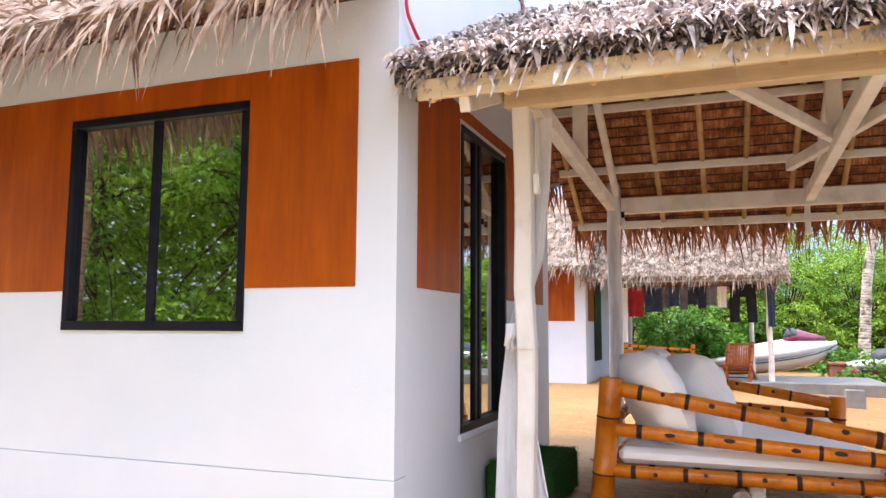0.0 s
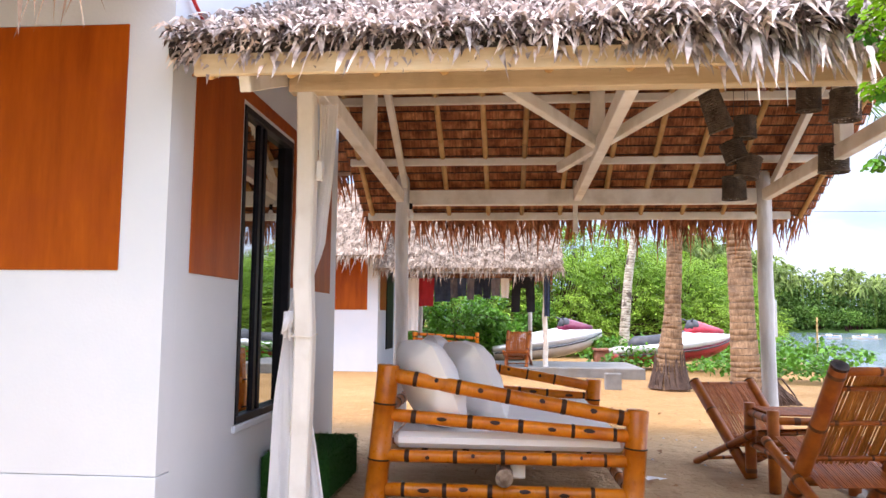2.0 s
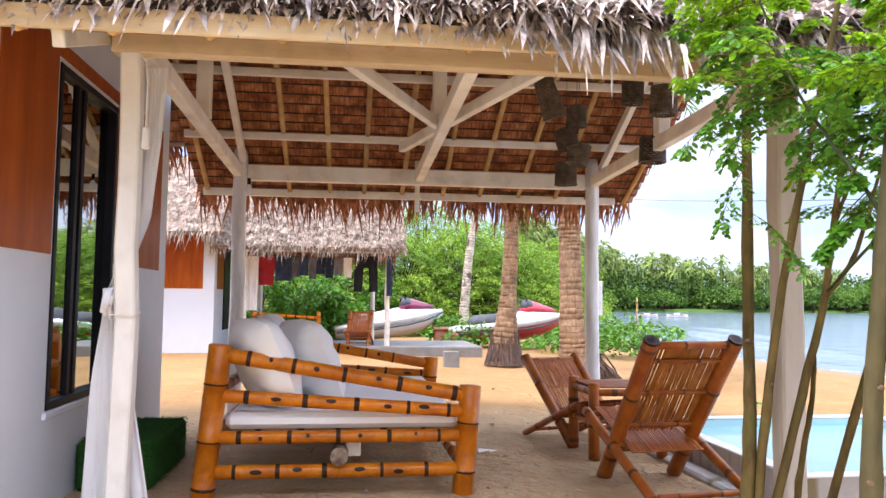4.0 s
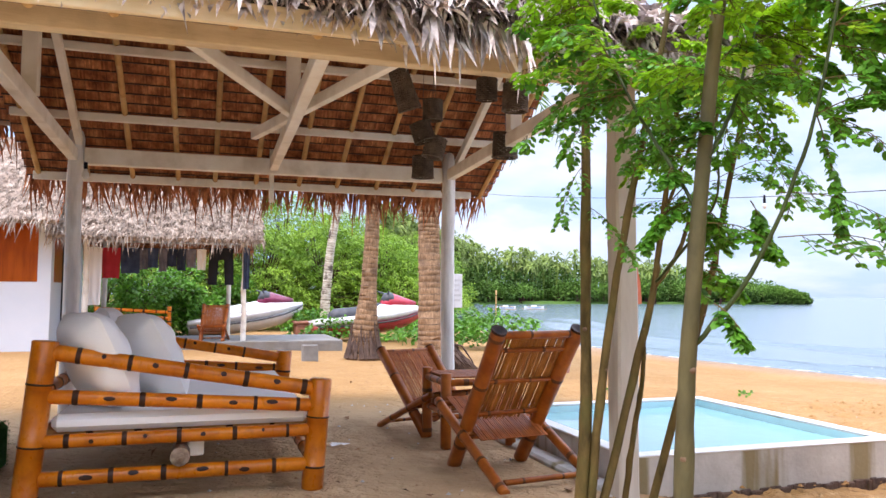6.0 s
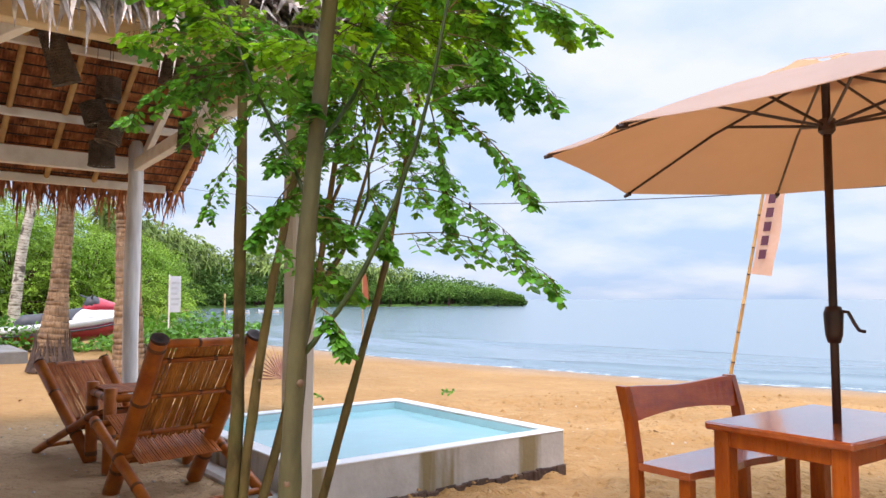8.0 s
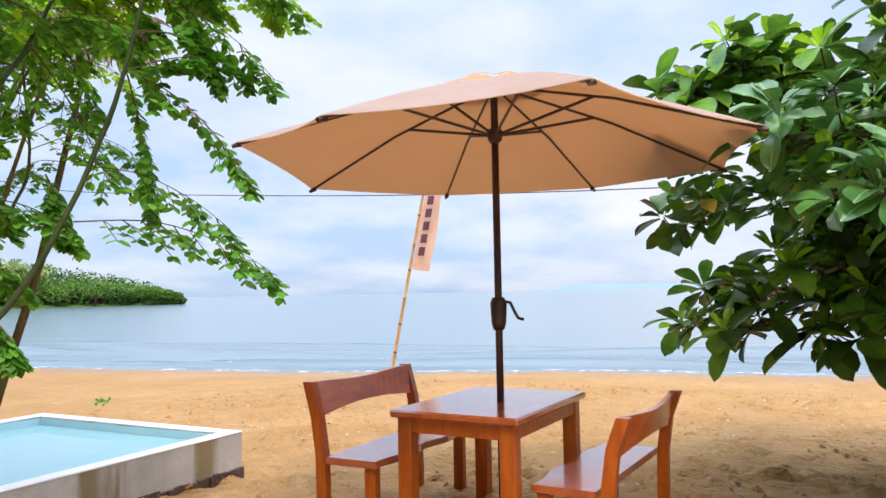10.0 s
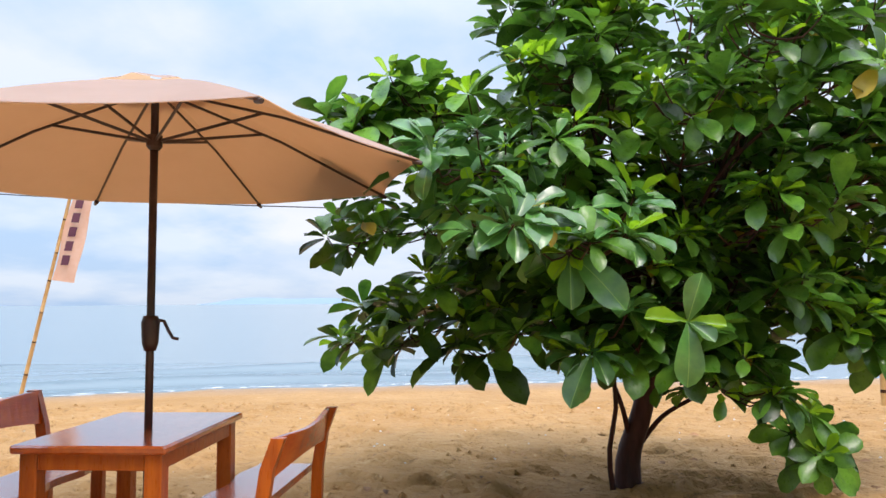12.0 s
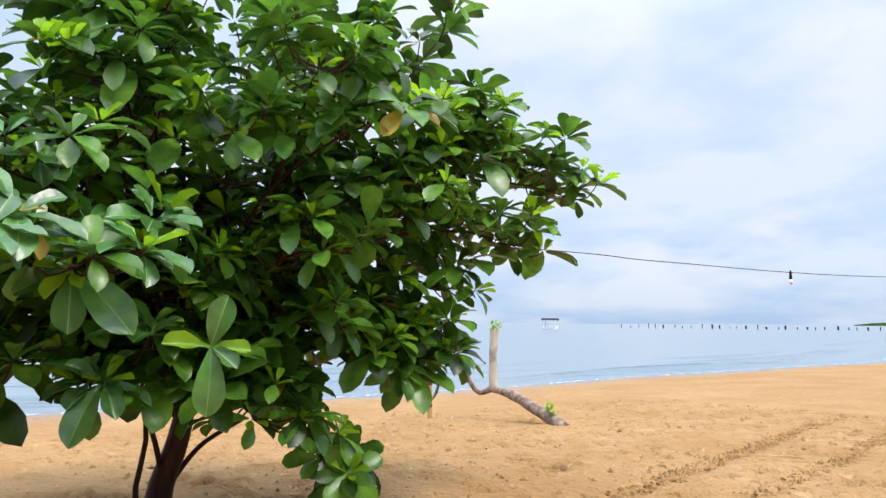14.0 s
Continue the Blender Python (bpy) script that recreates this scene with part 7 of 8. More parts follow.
thatch_roof(h2, -7.4, HX + 0.2, (HY - 0.6, HY + 4.8), HY + 2.1, (2.75, 2.75), 5.0, PALENIPA, 3200, 131, fringe=(0.3, 0.3), nf=260)
s2 = thing("second_shelter", (0, 0, 0), "second open shelter with a pale thatch roof over a drying line", "pavilion")
part("slab", MB().box((-1.4, 17.65, -0.3), (4.66, 20.5, 0.16), 0.02), SLABGREY, s2, "low grey concrete slab")
for x, y in ((2.30, 18.0), (2.02, 21.2), (-1.2, 18.0), (-1.2, 21.2)):
    part("post", log_post(x, y, 2.75, 0.065, int(x * 9)), CREAM, s2, smooth=True)
part("beam", beam((-1.4, 18.0, 2.72), (2.6, 18.0, 2.72), 0.08, 0.12), CREAM, s2)
part("beam", beam((-1.4, 21.2, 2.72), (2.6, 21.2, 2.72), 0.08, 0.12), CREAM, s2)
thatch_roof(s2, -1.9, 2.72, (17.3, 21.9), 19.6, (2.46, 2.46), 4.1, PALENIPA, 4200, 141, fringe=(0.25, 0.25), nf=260)

# ---- things on and round the second slab ----
def loft(sections, mat_list, closed=True):
    """Skin over closed rings of points with the same count; cap both ends."""
    mb, n = MB(), len(sections[0])
    for s in sections:
        mb.v += [tuple(p) for p in s]
    for i in range(len(sections) - 1):
        for j in range(n if closed else n - 1):
            a, b = i * n + j, i * n + (j + 1) % n
            mb.f.append((a, b, b + n, a + n))
            mb.m.append(0)
    if closed:
        mb.f += [tuple(reversed(range(n))), tuple((len(sections) - 1) * n + j for j in range(n))]
        mb.m += [0, 0]
    return mb


def hull_ring(x, half, keel, deck, flare=0.75):
    """One cross-section of a hull at x: keel and deck heights, half beam."""
    mid = keel + (deck - keel) * 0.5
    pts = [(0, keel), (half * flare * 0.7, keel + (mid - keel) * 0.45), (half * flare, mid), (half, deck - 0.04), (half * 0.97, deck), (half * 0.5, deck + 0.02), (0, deck + 0.03)]
    right = [(x, y, z) for y, z in pts]
    return right + [(x, -y, z) for y, z in reversed(pts[1:-1])]


def water_scooter(name, at, turn, pitch, scale, low, cowl, label, seat=None):
    """A personal watercraft: two-tone hull, long saddle, bonnet, handlebar."""
    w = thing(name, at, label, "jet ski", "", turn)
    w.matrix_basis = pose(*at, 0, pitch, turn) @ Matrix.Scale(scale, 4)
    xs = [-1.5, -1.3, -0.8, -0.2, 0.4, 0.9, 1.25, 1.5]
    half = [0.46, 0.52, 0.56, 0.57, 0.55, 0.44, 0.25, 0.05]
    keel = [0.12, 0.06, 0.02, 0.0, 0.02, 0.10, 0.24, 0.44]
    deck = [0.44, 0.46, 0.48, 0.5, 0.53, 0.57, 0.6, 0.6]
    part("hull", loft([hull_ring(x, h * 0.97, k, k + (d - k) * 0.62, 0.8) for x, h, k, d in zip(xs, half, keel, deck)], None), low, w, smooth=True)
    part("topside", loft([hull_ring(x, h, k + (d - k) * 0.52, d, 0.96) for x, h, k, d in zip(xs, half, keel, deck)], None), GELCOAT, w, smooth=True)
    part("rub_rail", MB().tube([(x, h + 0.008, k + (d - k) * 0.6) for x, h, k, d in zip(xs, half, keel, deck)], 0.02, 6).tube([(x, -h - 0.008, k + (d - k) * 0.6) for x, h, k, d in zip(xs, half, keel, deck)], 0.02, 6), VINYL, w)

    def ring(x, half_w, z0, z1):
        return [(x, half_w * math.cos(a), z0 + (z1 - z0) * max(0, math.sin(a)) ** 0.8) for a in np.linspace(0, math.pi, 9)] + [(x, -half_w * 0.5, z0 - 0.02), (x, half_w * 0.5, z0 - 0.02)]

    part("saddle", loft([ring(x, h, 0.46, z) for x, h, z in ((-1.1, 0.12, 0.6), (-0.95, 0.2, 0.72), (-0.5, 0.22, 0.72), (0.05, 0.22, 0.77), (0.4, 0.18, 0.8))], None), seat or VINYL, w, "long padded saddle", smooth=True)
    part("bonnet", loft([ring(x, h, 0.5, z) for x, h, z in ((0.0, 0.22, 0.66), (0.25, 0.36, 0.76), (0.6, 0.4, 0.78), (0.95, 0.34, 0.73), (1.25, 0.2, 0.66), (1.44, 0.05, 0.61))], None), GELCOAT, w, "white bonnet", smooth=True)
    part("windscreen", loft([ring(x, h, 0.8, z) for x, h, z in ((0.34, 0.1, 0.9), (0.44, 0.22, 1.03), (0.58, 0.24, 1.035), (0.66, 0.2, 0.98))], None), VINYL, w, "dark windscreen", smooth=True)
    part("cowl", loft([ring(x, h, 0.68, z) for x, h, z in ((0.3, 0.14, 0.8), (0.46, 0.26, 0.97), (0.66, 0.28, 1.0), (0.95, 0.23, 0.88), (1.25, 0.12, 0.76))], None), cowl, w, "coloured upper cowl", smooth=True)
    part("handlebar", MB().tube([(0.40, -0.38, 1.06), (0.47, -0.12, 1.0), (0.47, 0.12, 1.0), (0.40, 0.38, 1.06)], 0.022, 8).tube([(0.47, 0, 0.88), (0.47, 0, 1.01)], 0.03, 8), VINYL, w)
    return w


water_scooter("jet_ski", (6.42, 22.6, 0.03), 8, -4, 1.24, CRIMSON, CRIMSON, "red and white jet ski with a dark saddle on the sand")

water_scooter("jet_ski", (2.69, 23.5, 0.09), 8, -6.3, 1.19, GELCOAT, MAROON, "white jet ski with a dark maroon cowl and black trim", GELCOAT)

# planter
pl = thing("planter", (4.57, 23.3, 0), "square terracotta planter with green creepers", "planter")
part("pot", MB().box((-0.48, -0.4, 0), (0.48, 0.4, 0.36), 0.03).box((-0.53, -0.45, 0.361), (0.53, 0.45, 0.44), 0.02), TERRA, pl)
pv = MB()
rng = random.Random(4)
for i in range(160):
    o = Vector((rng.uniform(-0.5, 0.5), rng.uniform(-0.4, 0.4), 0.45 + 0.3 * rng.random()))
    leaf_card(pv, o, rvec(rng) + Vector((0, 0, 0.3)), Vector((0, 0, 1)) + rvec(rng) * 0.6, 0.15, 0.06, 0.15)
part("plant", pv, BUSH, pl, kind="stuff")
tagged(MB().box((3.30, 14.45, -0.1), (3.62, 14.62, 0.26), 0.015).obj("concrete_block", SLABGREY), "small grey concrete block standing in the sand", "block")


# drying clothes
def garment(name, at, w, h, material, label, seed, legs=0):
    """Hanging cloth with soft folds; legs: trousers."""
    r2, nx2, nz = random.Random(seed), 12, 12
    mb = MB()
    for side in (0, 1):
        o = len(mb.v)
        for i in range(nz + 1):
            k = i / nz
            for j in range(nx2 + 1):
                u = j / nx2 * 2 - 1
                hw = w / 2 * (1 - 0.12 * k if not legs else 0.92 - 0.1 * k)
                fold = 0.03 * math.sin(u * 6 + seed) * k + (0.012 if side else -0.012)
                gapx = 0.05 * k * (1 if u > 0 else -1) if legs and k > 0.3 else 0
                mb.v.append((at[0] + u * hw + gapx, at[1] + fold, at[2] - h * k - 0.02 * abs(u) * r2.random()))
        for i in range(nz):
            for j in range(nx2):
                if legs and i > nz * 0.3 and j in (nx2 // 2 - 1, nx2 // 2):
                    continue
                q = [o + i * (nx2 + 1) + j, o + (i + 1) * (nx2 + 1) + j, o + (i + 1) * (nx2 + 1) + j + 1, o + i * (nx2 + 1) + j + 1]
                mb.f.append(tuple(q if side else reversed(q)))
                mb.m.append(0)
    return tagged(mb.obj(name, material, True), label, "clothing", "clothes on the drying line")


tagged(MB().tube([(-1.2, 18.35, 2.42), (0.6, 18.35, 2.34), (2.28, 18.35, 2.42)], 0.006, 5).obj("washing_line", WIRE), "thin washing line under the second shelter", "line")
LINE = ((-1.06, 0.3, 1.35, CLOTH, "long white cloth hung to dry"), (-0.72, 0.42, 0.72, REDCLOTH, "dark red shirt hung to dry"), (-0.3, 0.46, 0.6, DENIM, "dark blue shirt hung to dry"), (0.0, 0.2, 0.5, GREYCLOTH, "small grey cloth hung to dry"), (0.2, 0.24, 0.46, DENIM, "small dark cloth hung to dry"), (0.42, 0.2, 0.55, GREYCLOTH, "small grey cloth hung to dry"), (0.62, 0.24, 0.42, DENIM, "small dark cloth hung to dry"), (0.84, 0.22, 0.52, DENIM, "small dark cloth hung to dry"), (1.06, 0.24, 0.44, GREYCLOTH, "small grey cloth hung to dry"), (1.3, 0.22, 0.5, CLOTH, "small white cloth hung to dry"))
for i, (x, w, h, m, lab) in enumerate(LINE):
    garment("cloth" if "cloth" in lab else "shirt", (x, 18.35, 2.36), w, h, m, lab, i)
garment("trousers", (1.76, 18.3, 2.40), 0.62, 0.9, JET, "black trousers hung to dry", 21, 1)
garment("cloth", (2.34, 17.9, 2.4), 0.16, 1.0, DENIM, "faded dark cloth hung on the post", 22)
far_chair = lounge_chair("lounge_chair", (1.62, 18.1, 0.16), 172, [REDBOO, BURNT], REDSLAT, "dark bamboo chair on the far concrete slab", 0.0, 360)
far_chair.scale = (0.86, 0.86, 0.82)
fb = thing("bamboo_bench", (-0.3, 18.3, 0.17), "low bamboo bench frame on the far slab", "bench")
for x in (-0.7, 0.9):
    part("post", bamboo((x, 0, 0), (x, 0, 0.8), 0.05, 0.3, 410), BB, fb, smooth=True)
for z in (0.45, 0.62, 0.76):
    part("rail", bamboo((-0.7, 0, z), (0.9, 0, z - 0.1), 0.04, 0.25, 411 + int(z * 10)), BB, fb, smooth=True)

# notice board by the water and a far red banner
CLOTHGREY = mat("faded_white_board", [(0.5, 0.52, 0.56), (0.6, 0.61, 0.63)], 4, 0.7, 0.05, 30)
WIRE_GREY = mat("faded_print", [(0.4, 0.42, 0.45), (0.5, 0.5, 0.52)], 5, 0.8, 0, 30)
sg = thing("notice_board", (9.6, 23.5, -0.1), "white notice board standing by the water", "sign")
part("board", MB().box((-0.17, -0.02, 0.95), (0.17, 0.02, 2.1), 0.006), CLOTHGREY, sg)
part("post", MB().box((-0.21, -0.03, 0), (-0.172, 0.03, 2.15), 0.004), CREAM, sg)
for i in range(5):
    part("text_bar", MB().box((-0.13, -0.026, 1.85 - i * 0.17), (0.13 - 0.04 * (i % 3), -0.021, 1.92 - i * 0.17), 0), WIRE_GREY, sg)
REDFLAG = mat("orange_red_banner_cloth", [(0.50, 0.12, 0.05), (0.58, 0.17, 0.08)], 4, 0.85, 0.1, 80, thin=0.3)
fb2 = thing("banner", (16.6, 23.6, -0.5), "narrow orange-red feather banner near the water", "flag")
part("pole", MB().tube([(0, 0, -0.2), (0, 0, 3.0)], 0.02, 6), LAMBOO, fb2)
part("cloth", MB().add([(0.02, 0, 1.45), (0.3, 0.01, 1.5), (0.24, 0.0, 2.3), (0.1, 0, 2.9), (0.02, 0, 2.92), (0.02, 0.012, 1.45), (0.3, 0.022, 1.5), (0.24, 0.012, 2.3), (0.1, 0.012, 2.9), (0.02, 0.012, 2.92)], [(0, 1, 2, 3, 4), (9, 8, 7, 6, 5), (0, 5, 6, 1), (1, 6, 7, 2), (2, 7, 8, 3), (3, 8, 9, 4), (4, 9, 5, 0)]), REDFLAG, fb2)

# ---- beach wrack, stakes and far things ----
lg = thing("driftwood_log", (0, 0, 0), "weathered driftwood branch lying on the sand with an upright stump", "driftwood")
part("log", MB().tube(spline([(10.75, -7.45, -0.24), (11.1, -7.28, -0.02), (11.75, -7.18, 0.2), (12.25, -7.1, 0.27)], 12), [(0.105 - 0.0042 * i) * RND.uniform(0.86, 1.14) for i in range(13)], 10), DRIFT, lg, smooth=True)
part("branch", MB().tube(spline([(12.3, -7.12, 0.28), (12.35, -6.9, 0.22), (12.4, -6.7, 0.5), (12.45, -6.55, 0.98)], 10), [0.065, 0.055, 0.048, 0.042, 0.04, 0.04, 0.038, 0.036, 0.034, 0.032, 0.03], 8), DRIFT, lg, smooth=True)
part("stump", MB().tube(spline([(12.22, -7.1, 0.25), (12.25, -7.1, 0.7), (12.27, -7.15, 1.24)], 8), [0.075, 0.07, 0.068, 0.066, 0.064, 0.064, 0.066, 0.07, 0.07], 10), PALEWOOD, lg, smooth=True)
sp = MB()
rng = random.Random(19)
for c, n in ((Vector((12.27, -7.15, 1.26)), 26), (Vector((11.0, -7.3, 0.1)), 26)):
    for i in range(n):
        leaf_card(sp, c + rvec(rng) * 0.06, rvec(rng) + Vector((0, 0, 0.4)), Vector((0, 0, 1)) + rvec(rng) * 0.5, 0.1, 0.025, 0.1)
part("sprouts", sp, NLEAF, lg, "fresh green sprouts", kind="stuff")
tagged(bamboo((12.88, -6.3, -0.5), (12.9, -6.33, 1.75), 0.04, 0.4, 430).obj("stake", [LAMBOO, BURNT], True), "thin bamboo stake planted in the sand", "stake")

pier = thing("pier", (0, 0, 0), "long row of old pier posts far out on the water", "pier")
for i in range(34):
    a = radians(131.5 + i * 0.62 + RND.uniform(-0.15, 0.15))
    d = 330 - i * 2.2
    h, w = RND.uniform(0.7, 1.9), RND.choice((0.12, 0.15, 0.24))
    part("pile", MB().box((d * math.sin(a) - w, d * math.cos(a) - w, SEA_Z - 1), (d * math.sin(a) + w, d * math.cos(a) + w, SEA_Z + h), 0.05), DARKBARK, pier)
fbt = thing("house_boat", (322.8 * 0.75, -236.2 * 0.75, SEA_Z), "small roofed fishing raft anchored on the water", "boat")
fbt.matrix_basis = pose(322.8 * 0.6, -236.2 * 0.6, SEA_Z, 0, 0, 35)
part("deck", MB().box((-2.2, -1.6, -0.2), (2.2, 1.6, 0.7), 0.1), GELCOAT, fbt)
part("roof", MB().box((-2.4, -1.8, 2.7), (2.4, 1.8, 3.3), 0.1), VINYL, fbt)
for x in (-2, 2):
    for y in (-1.4, 1.4):
        part("post", MB().box((x - 0.12, y - 0.12, 0.6), (x + 0.12, y + 0.12, 2.8), 0.02), CREAM, fbt)
# distance haze is put into the hills' base colour
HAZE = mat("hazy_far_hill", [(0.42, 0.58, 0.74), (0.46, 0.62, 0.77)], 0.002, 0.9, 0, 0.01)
hz = MB()
for i in range(25):
    a, k = radians(70 + i * 0.55), i / 24
    h = 55 * math.sin(k * math.pi) ** 1.3 * (0.75 + 0.25 * math.sin(k * 9)) + 2
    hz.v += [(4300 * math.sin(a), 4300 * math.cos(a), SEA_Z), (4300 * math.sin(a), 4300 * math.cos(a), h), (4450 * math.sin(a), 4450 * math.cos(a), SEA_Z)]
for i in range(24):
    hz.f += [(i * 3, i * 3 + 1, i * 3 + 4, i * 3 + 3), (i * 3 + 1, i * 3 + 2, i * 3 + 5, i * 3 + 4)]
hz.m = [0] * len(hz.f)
tagged(hz.obj("backdrop", HAZE), "island hills on the horizon, tinted faint blue for haze", "hills", kind="structure")
sp2 = MB()
for i in range(20):
    a, k = radians(147 + i * 1.0), i / 19
    h = 9 * math.sin(k * math.pi) ** 0.6 + 1
    sp2.v += [(1500 * math.sin(a), 1500 * math.cos(a), SEA_Z), (1500 * math.sin(a), 1500 * math.cos(a), h), (1560 * math.sin(a), 1560 * math.cos(a), SEA_Z)]
for i in range(19):
    sp2.f += [(i * 3, i * 3 + 1, i * 3 + 4, i * 3 + 3), (i * 3 + 1, i * 3 + 2, i * 3 + 5, i * 3 + 4)]
sp2.m = [0] * len(sp2.f)
tagged(sp2.obj("backdrop", FAR), "thin dark coast far along the shore", "coast", kind="structure")

# outrigger boats moored in the bay
def outrigger(at, turn, scale):
    b = thing("outrigger_boat", at, "small white and blue outrigger boat moored in the bay", "boat", "moored outrigger boats", turn)
    b.scale = (0.5, 0.5, 0.5)
    rows = []
    for i in range(9):
        u = i / 4 - 1
        w = 0.42 * (1 - abs(u) ** 2.4) + 0.03
        k = 0.25 * abs(u) ** 3
        rows.append([(u * 3.2 * scale, -w, 0.62 + k), (u * 3.2 * scale, -w * 0.75, 0.12 + k), (u * 3.2 * scale, 0, -0.12 + k), (u * 3.2 * scale, w * 0.75, 0.12 + k), (u * 3.2 * scale, w, 0.62 + k)])
    mb = MB()
    for r in rows:
        mb.v += r
    for i in range(8):
        mb.f += [(i * 5 + j, i * 5 + j + 1, i * 5 + 5 + j + 1, i * 5 + 5 + j) for j in range(4)] + [(i * 5, i * 5 + 5, i * 5 + 9, i * 5 + 4)]
    mb.m = [0] * len(mb.f)
    part("hull", mb, GELCOAT, b)
    part("stripe", MB().box((-2.2 * scale, -0.46, 0.42), (2.2 * scale, -0.44, 0.56), 0), BLUEBOAT, b)
    part("cabin", MB().box((-0.7, -0.3, 0.55), (0.6, 0.3, 1.05), 0.05), GELCOAT, b)
    for x in (-1.4, 1.4):
        part("arm", MB().tube([(x, -2.2, 0.15), (x, -1.0, 0.75), (x, 1.0, 0.75), (x, 2.2, 0.15)], 0.045, 6), LAMBOO, b)
    for y in (-2.2, 2.2):
        part("float", MB().tube([(-2.6, y, 0.2), (-2.2, y, 0.1), (2.2, y, 0.1), (2.6, y, 0.2)], 0.06, 6), LAMBOO, b)


BLUEBOAT = mat("blue_boat_paint", [(0.10, 0.28, 0.5), (0.16, 0.36, 0.58)], 3, 0.4, 0.02, 20)
outrigger((35.6, 82.5, SEA_Z), 20, 1.0)
outrigger((40.2, 84.5, SEA_Z), -8, 0.8)
tagged(bamboo((18.9, 43.5, -0.9), (18.92, 43.5, 1.6), 0.05, 0.5, 431).obj("stake", [LAMBOO, BURNT], True), "mooring stake standing in the shallow water", "stake")

# fairy-light wire with bulbs over the beach
wire = thing("light_string", (0, 0, 0), "thin black wire with hanging bulbs strung over the beach", "string lights")
WP = spline([(8.6, 30.0, 6.2), (9.4, 20.6, 4.4), (9.5, 12.5, 3.25), (9.5, 7.3, 2.67), (9.5, 1.04, 2.27), (9.5, -6.2, 2.2), (9.5, -8.1, 2.14), (9.5, -12.9, 2.1), (9.5, -22.0, 2.4)], 64)
part("wire", MB().tube(WP, 0.006, 5), WIRE, wire)
for y in (-10.55, 8.6):
    p = min(WP, key=lambda q: abs(q.y - y))
    part("lamp_holder", MB().tube([p + Vector((0, 0, 0.03)), p - Vector((0, 0, 0.04)), p - Vector((0, 0, 0.1))], [0.012, 0.02, 0.022], 8), BLACK, wire)
    part("bulb", MB().tube([p - Vector((0, 0, z)) for z in (0.1, 0.13, 0.16, 0.185)], [0.018, 0.034, 0.03, 0.008], 10), RIM, wire, smooth=True)
# lettering on the banner, as plain bars
ct, cs = d_banner, s_banner
for i in range(6):
    c = o_banner + ct * (1.6 - i * 0.25) + cs * 0.2
    mb = MB()
    for a, b, w, h in ((0, 0, 0.12, 0.17),):
        k = c + cs * a + ct * b - Vector((0.06, 0.0, 0))
        mb.add([k - cs * w / 2 - ct * h / 2, k + cs * w / 2 - ct * h / 2, k + cs * w / 2 + ct * h / 2, k - cs * w / 2 + ct * h / 2], [(0, 1, 2, 3)])
    part("text_bar", mb, INK, fl)


# dead fan of a palm leaf beside the pool
fan = MB()
rng = random.Random(44)
for i in range(13):
    a = radians(78 + 8.5 * i)
    d = Vector((math.cos(a) * 0.8, 0.25 + rng.gauss(0, 0.06), math.sin(a))).normalized()
    w, ln = d.cross(Vector((0, -1, 0.2))).normalized() * 0.016, rng.uniform(0.5, 0.62)
    fan.add([(0, 0, 0), d * ln * 0.5 - w + Vector((0, 0.01, 0)), d * ln * 0.5 + w + Vector((0, -0.01, 0)), d * ln], [(0, 1, 3), (0, 3, 2)])
    fan.tube([(0, 0, 0), d * ln * 0.95], [0.006, 0.002], 4)
fan_leaf = tagged(fan.obj("dry_palm_leaf", FANLEAF), "dry pinkish-brown palm fan standing in the sand", "leaf")
fan_leaf.matrix_basis = pose(7.48, 11.1, -0.06, 0, 0, -24)

# ---- surf and litter ----
def foam():
    r2, mb = random.Random(91), MB()
    for line, amp, n in ((0.02, 0.3, 300), (1.75, 0.5, 90), (4.5, 0.6, 30)):
        for i in range(n):
            y = r2.uniform(-45, 24)
            if line > 1 and math.sin(y * (0.21 if line < 3 else 0.17) + (0 if line < 3 else 2)) < 0.15:
                continue
            x0 = float(np.interp(y, SHORE_Y, SHORE_X)) + line - (0.5 * math.sin(y * 0.11) + 0.25 * math.sin(y * 0.37 + 1) if line > 1 else 0)
            x = x0 + r2.gauss(0, 0.07)
            l, w = r2.uniform(0.1, 0.45), r2.uniform(0.008, 0.035)
            z = SEA_Z + (0.012 if line < 1 else 0.085)
            sl = float(np.interp(y + 0.5, SHORE_Y, SHORE_X) - np.interp(y - 0.5, SHORE_Y, SHORE_X))
            mb.add([(x - w - sl * l / 2, y - l / 2, z), (x + w * 0.6 - sl * l / 2, y - l / 3, z), (x + w, y, z), (x + w * 0.5 + sl * l / 2, y + l / 2, z), (x - w, y, z)], [(0, 1, 2, 4), (4, 2, 3)])
    return tagged(mb.obj("foam", RIM), "thin white foam along the waterline", "foam", kind="stuff")


foam()
DRYLEAF = mat("dry_fallen_leaf", [(0.16, 0.07, 0.03), (0.34, 0.18, 0.08)], 6, 0.8, 0.2, 40, island=0.5)


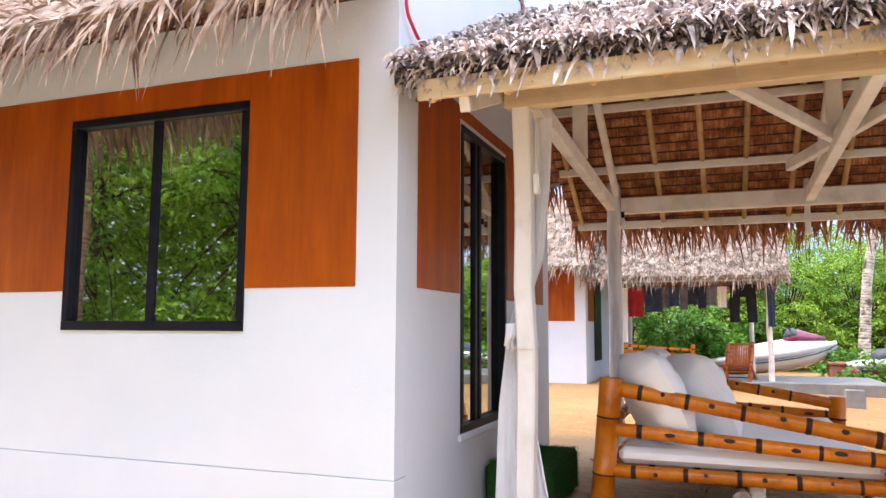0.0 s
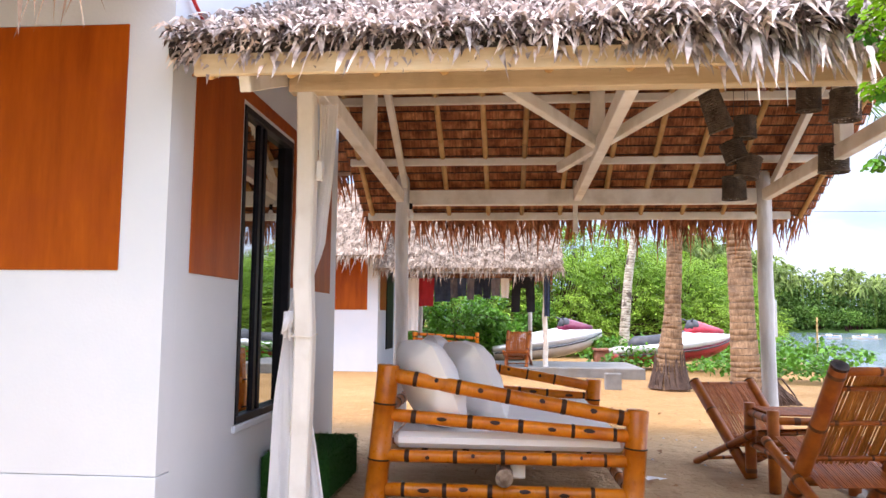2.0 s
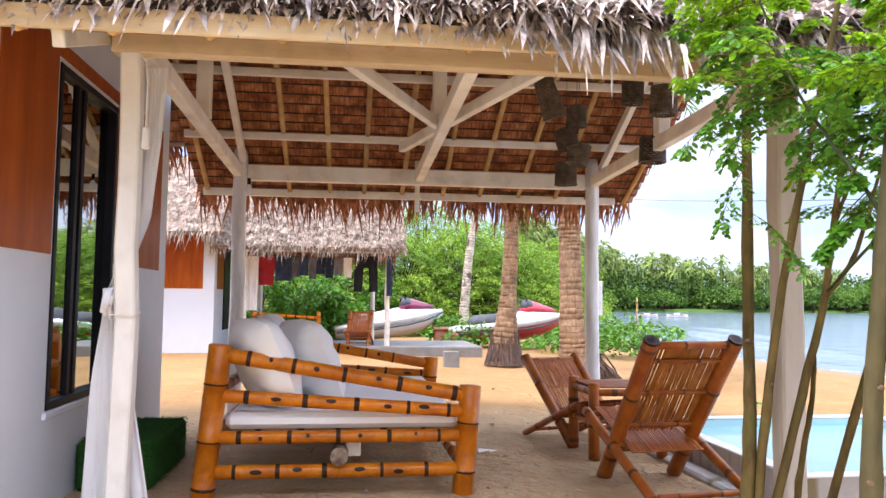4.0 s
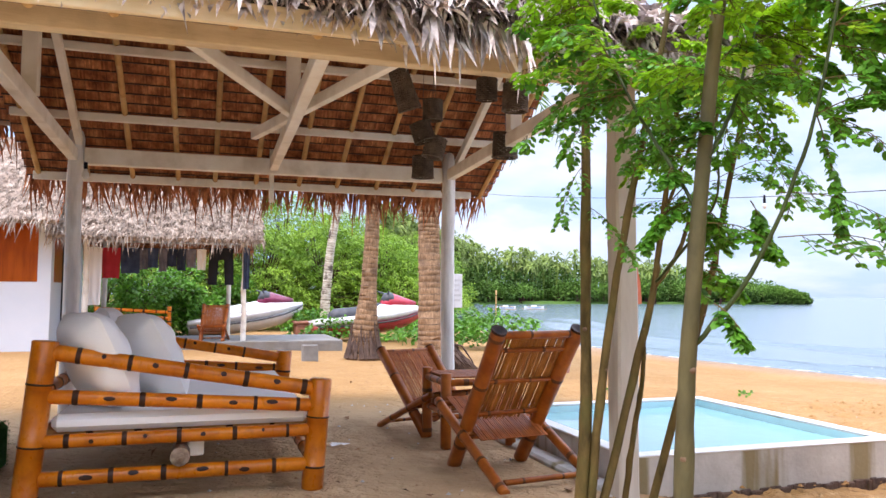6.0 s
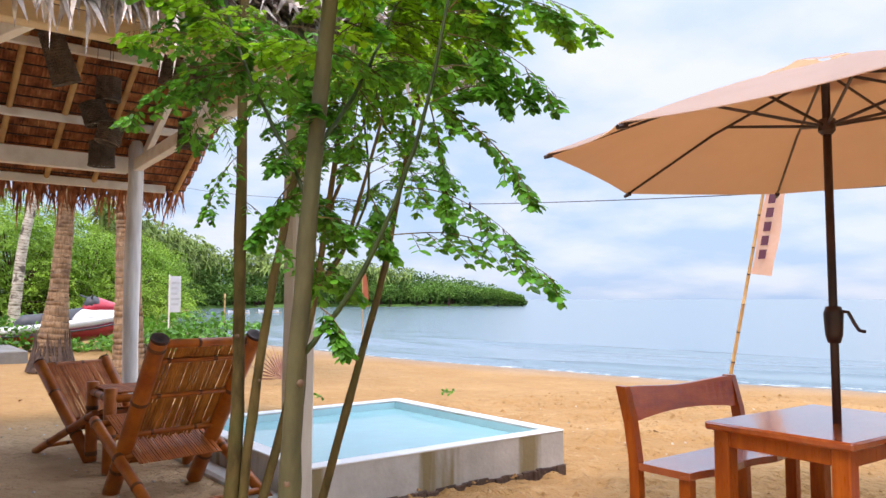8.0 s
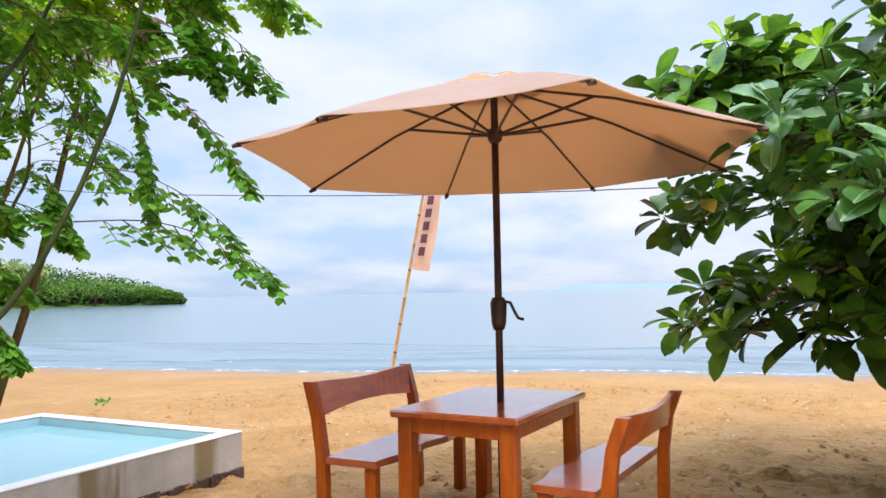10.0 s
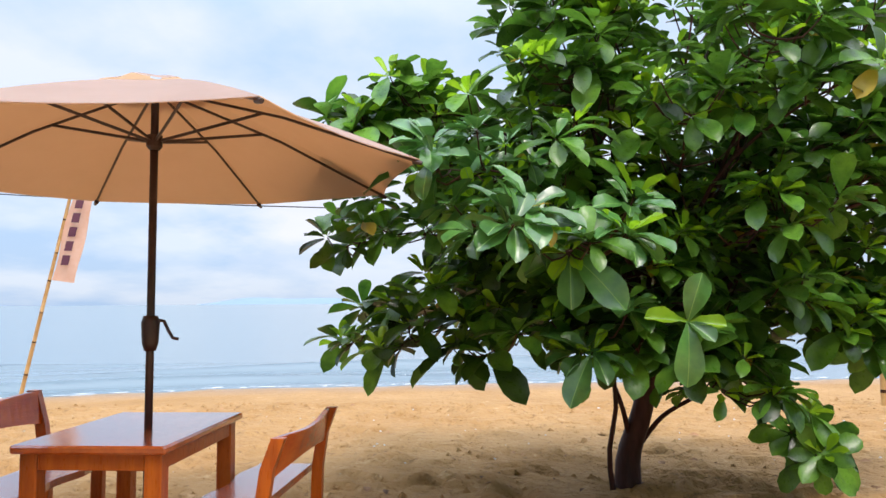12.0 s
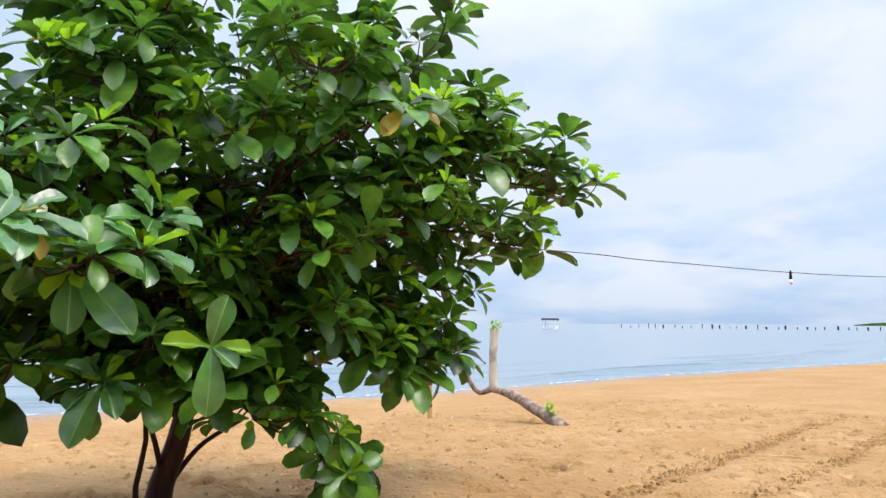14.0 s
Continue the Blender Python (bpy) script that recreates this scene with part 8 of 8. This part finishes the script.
def litter():
    r2, mb = random.Random(17), MB()
    for i in range(520):
        u = r2.random()
        if u < 0.5:
            x, y = r2.uniform(4.6, 13.5), r2.uniform(-10, 7)
        elif u < 0.8:
            x, y = r2.uniform(-0.2, 4.0), r2.uniform(3.5, 12)
        else:
            x, y = 7.6 + r2.gauss(0, 1.5), -1.6 + r2.gauss(0, 1.6)
        z = float(ground_z(x, y)) + 0.02
        s = r2.choice((0.02, 0.03, 0.05, 0.1)) * r2.uniform(0.6, 1.2)
        leaf_card(mb, Vector((x, y, z)), rvec(r2) * Vector((1, 1, 0.15)), Vector((0, 0, 1)) + rvec(r2) * 0.35, s, s * 0.3, 0.3)
    tagged(mb.obj("leaf_litter", DRYLEAF), "scattered dry leaves and bark on the sand", "litter", kind="stuff")
    pb = MB()
    for i in range(420):
        x, y = (r2.uniform(0, 4.0), r2.uniform(3.2, 8.5)) if i < 80 else (r2.uniform(4.6, 13), r2.uniform(-9, 8))
        s = r2.uniform(0.006, 0.02)
        o = Vector((x, y, float(ground_z(x, y)) + 0.006))
        k = [o + Vector((math.cos(a) * s * r2.uniform(0.7, 1.2), math.sin(a) * s * r2.uniform(0.7, 1.2), 0)) for a in (0, 1.57, 3.14, 4.71)]
        pb.add(k + [o + Vector((0, 0, s * 0.8))], [(0, 1, 4), (1, 2, 4), (2, 3, 4), (3, 0, 4)])
    tagged(pb.obj("pebbles", CONCRETE), "small pale pebbles and coral bits on the ground", "pebbles", kind="stuff")

    cl = MB()
    for i in range(5200):
        if i < 1000:  # pressed-up ridges in the tyre tracks
            ax, ay, bx, by = TRACKS[i % 2]
            ln = math.hypot(bx - ax, by - ay)
            dx, dy = (bx - ax) / ln, (by - ay) / ln
            u, v = round(r2.uniform(-1.0, ln + 2.5) / 0.09) * 0.09 + r2.gauss(0, 0.012), r2.uniform(-0.13, 0.13)
            x, y = ax + dx * u - dy * v, ay + dy * u + dx * v
            s, lw = r2.uniform(0.014, 0.028), 0.6
        else:
            x, y = r2.uniform(5.0, 14.0), r2.uniform(-12, 8)
            s, lw = r2.uniform(0.008, 0.03) * r2.choice((0.6, 1.0, 1.0, 1.5)), 1.0
        o = Vector((x, y, float(ground_z(x, y)) - 0.004))
        a0 = r2.uniform(0, 3.14)
        k = [o + Vector((math.cos(a0 + a) * s * r2.uniform(0.7, 1.5), math.sin(a0 + a) * s * r2.uniform(0.7, 1.5) * lw, 0)) for a in (0, 1.57, 3.14, 4.71)]
        cl.add(k + [o + Vector((0, 0, s * r2.uniform(0.7, 1.1)))], [(0, 1, 4), (1, 2, 4), (2, 3, 4), (3, 0, 4)])
    tagged(cl.obj("sand_clods", SAND), "loose clods and ridges of trodden sand", "sand", kind="stuff")


litter()
tw_ = MB().tube(spline([(7.75, -7.2, -0.06), (7.5, -7.55, -0.055), (7.16, -7.67, -0.05), (6.4, -6.8, -0.045), (6.25, -6.4, -0.045)], 24), 0.007, 6)
tagged(tw_.obj("dry_vine", LAMBOO, True), "thin pale dry vine lying across the sand", "vine")
wrap = MB()
rng = random.Random(12)
for i in range(6):
    a = Vector((2.55 + rng.uniform(-0.06, 0.06), 5.66 + rng.uniform(-0.03, 0.03), 0.012 + 0.01 * rng.random()))
    wrap.add([a, a + Vector((0.07, 0.01, 0.012)), a + Vector((0.06, 0.05, 0.004)), a + Vector((-0.01, 0.04, 0.016))], [(0, 1, 2, 3)])
tagged(wrap.obj("paper_scrap", CLOTH), "crumpled white paper scrap on the shelter floor", "litter")
jb = thing("junction_box", (PX0 + 0.09, PYF - 0.045, 2.17), "small white electric switch box with a cable on the post", "switch")
part("box", MB().box((-0.018, -0.02, -0.06), (0.018, 0.02, 0.06), 0.005), RIM, jb)
part("cable", MB().tube([(0, -0.01, 0.06), (0.004, -0.012, 0.3), (-0.01, -0.01, 0.44), (-0.05, -0.02, 0.48)], 0.004, 5), CREAM, jb)
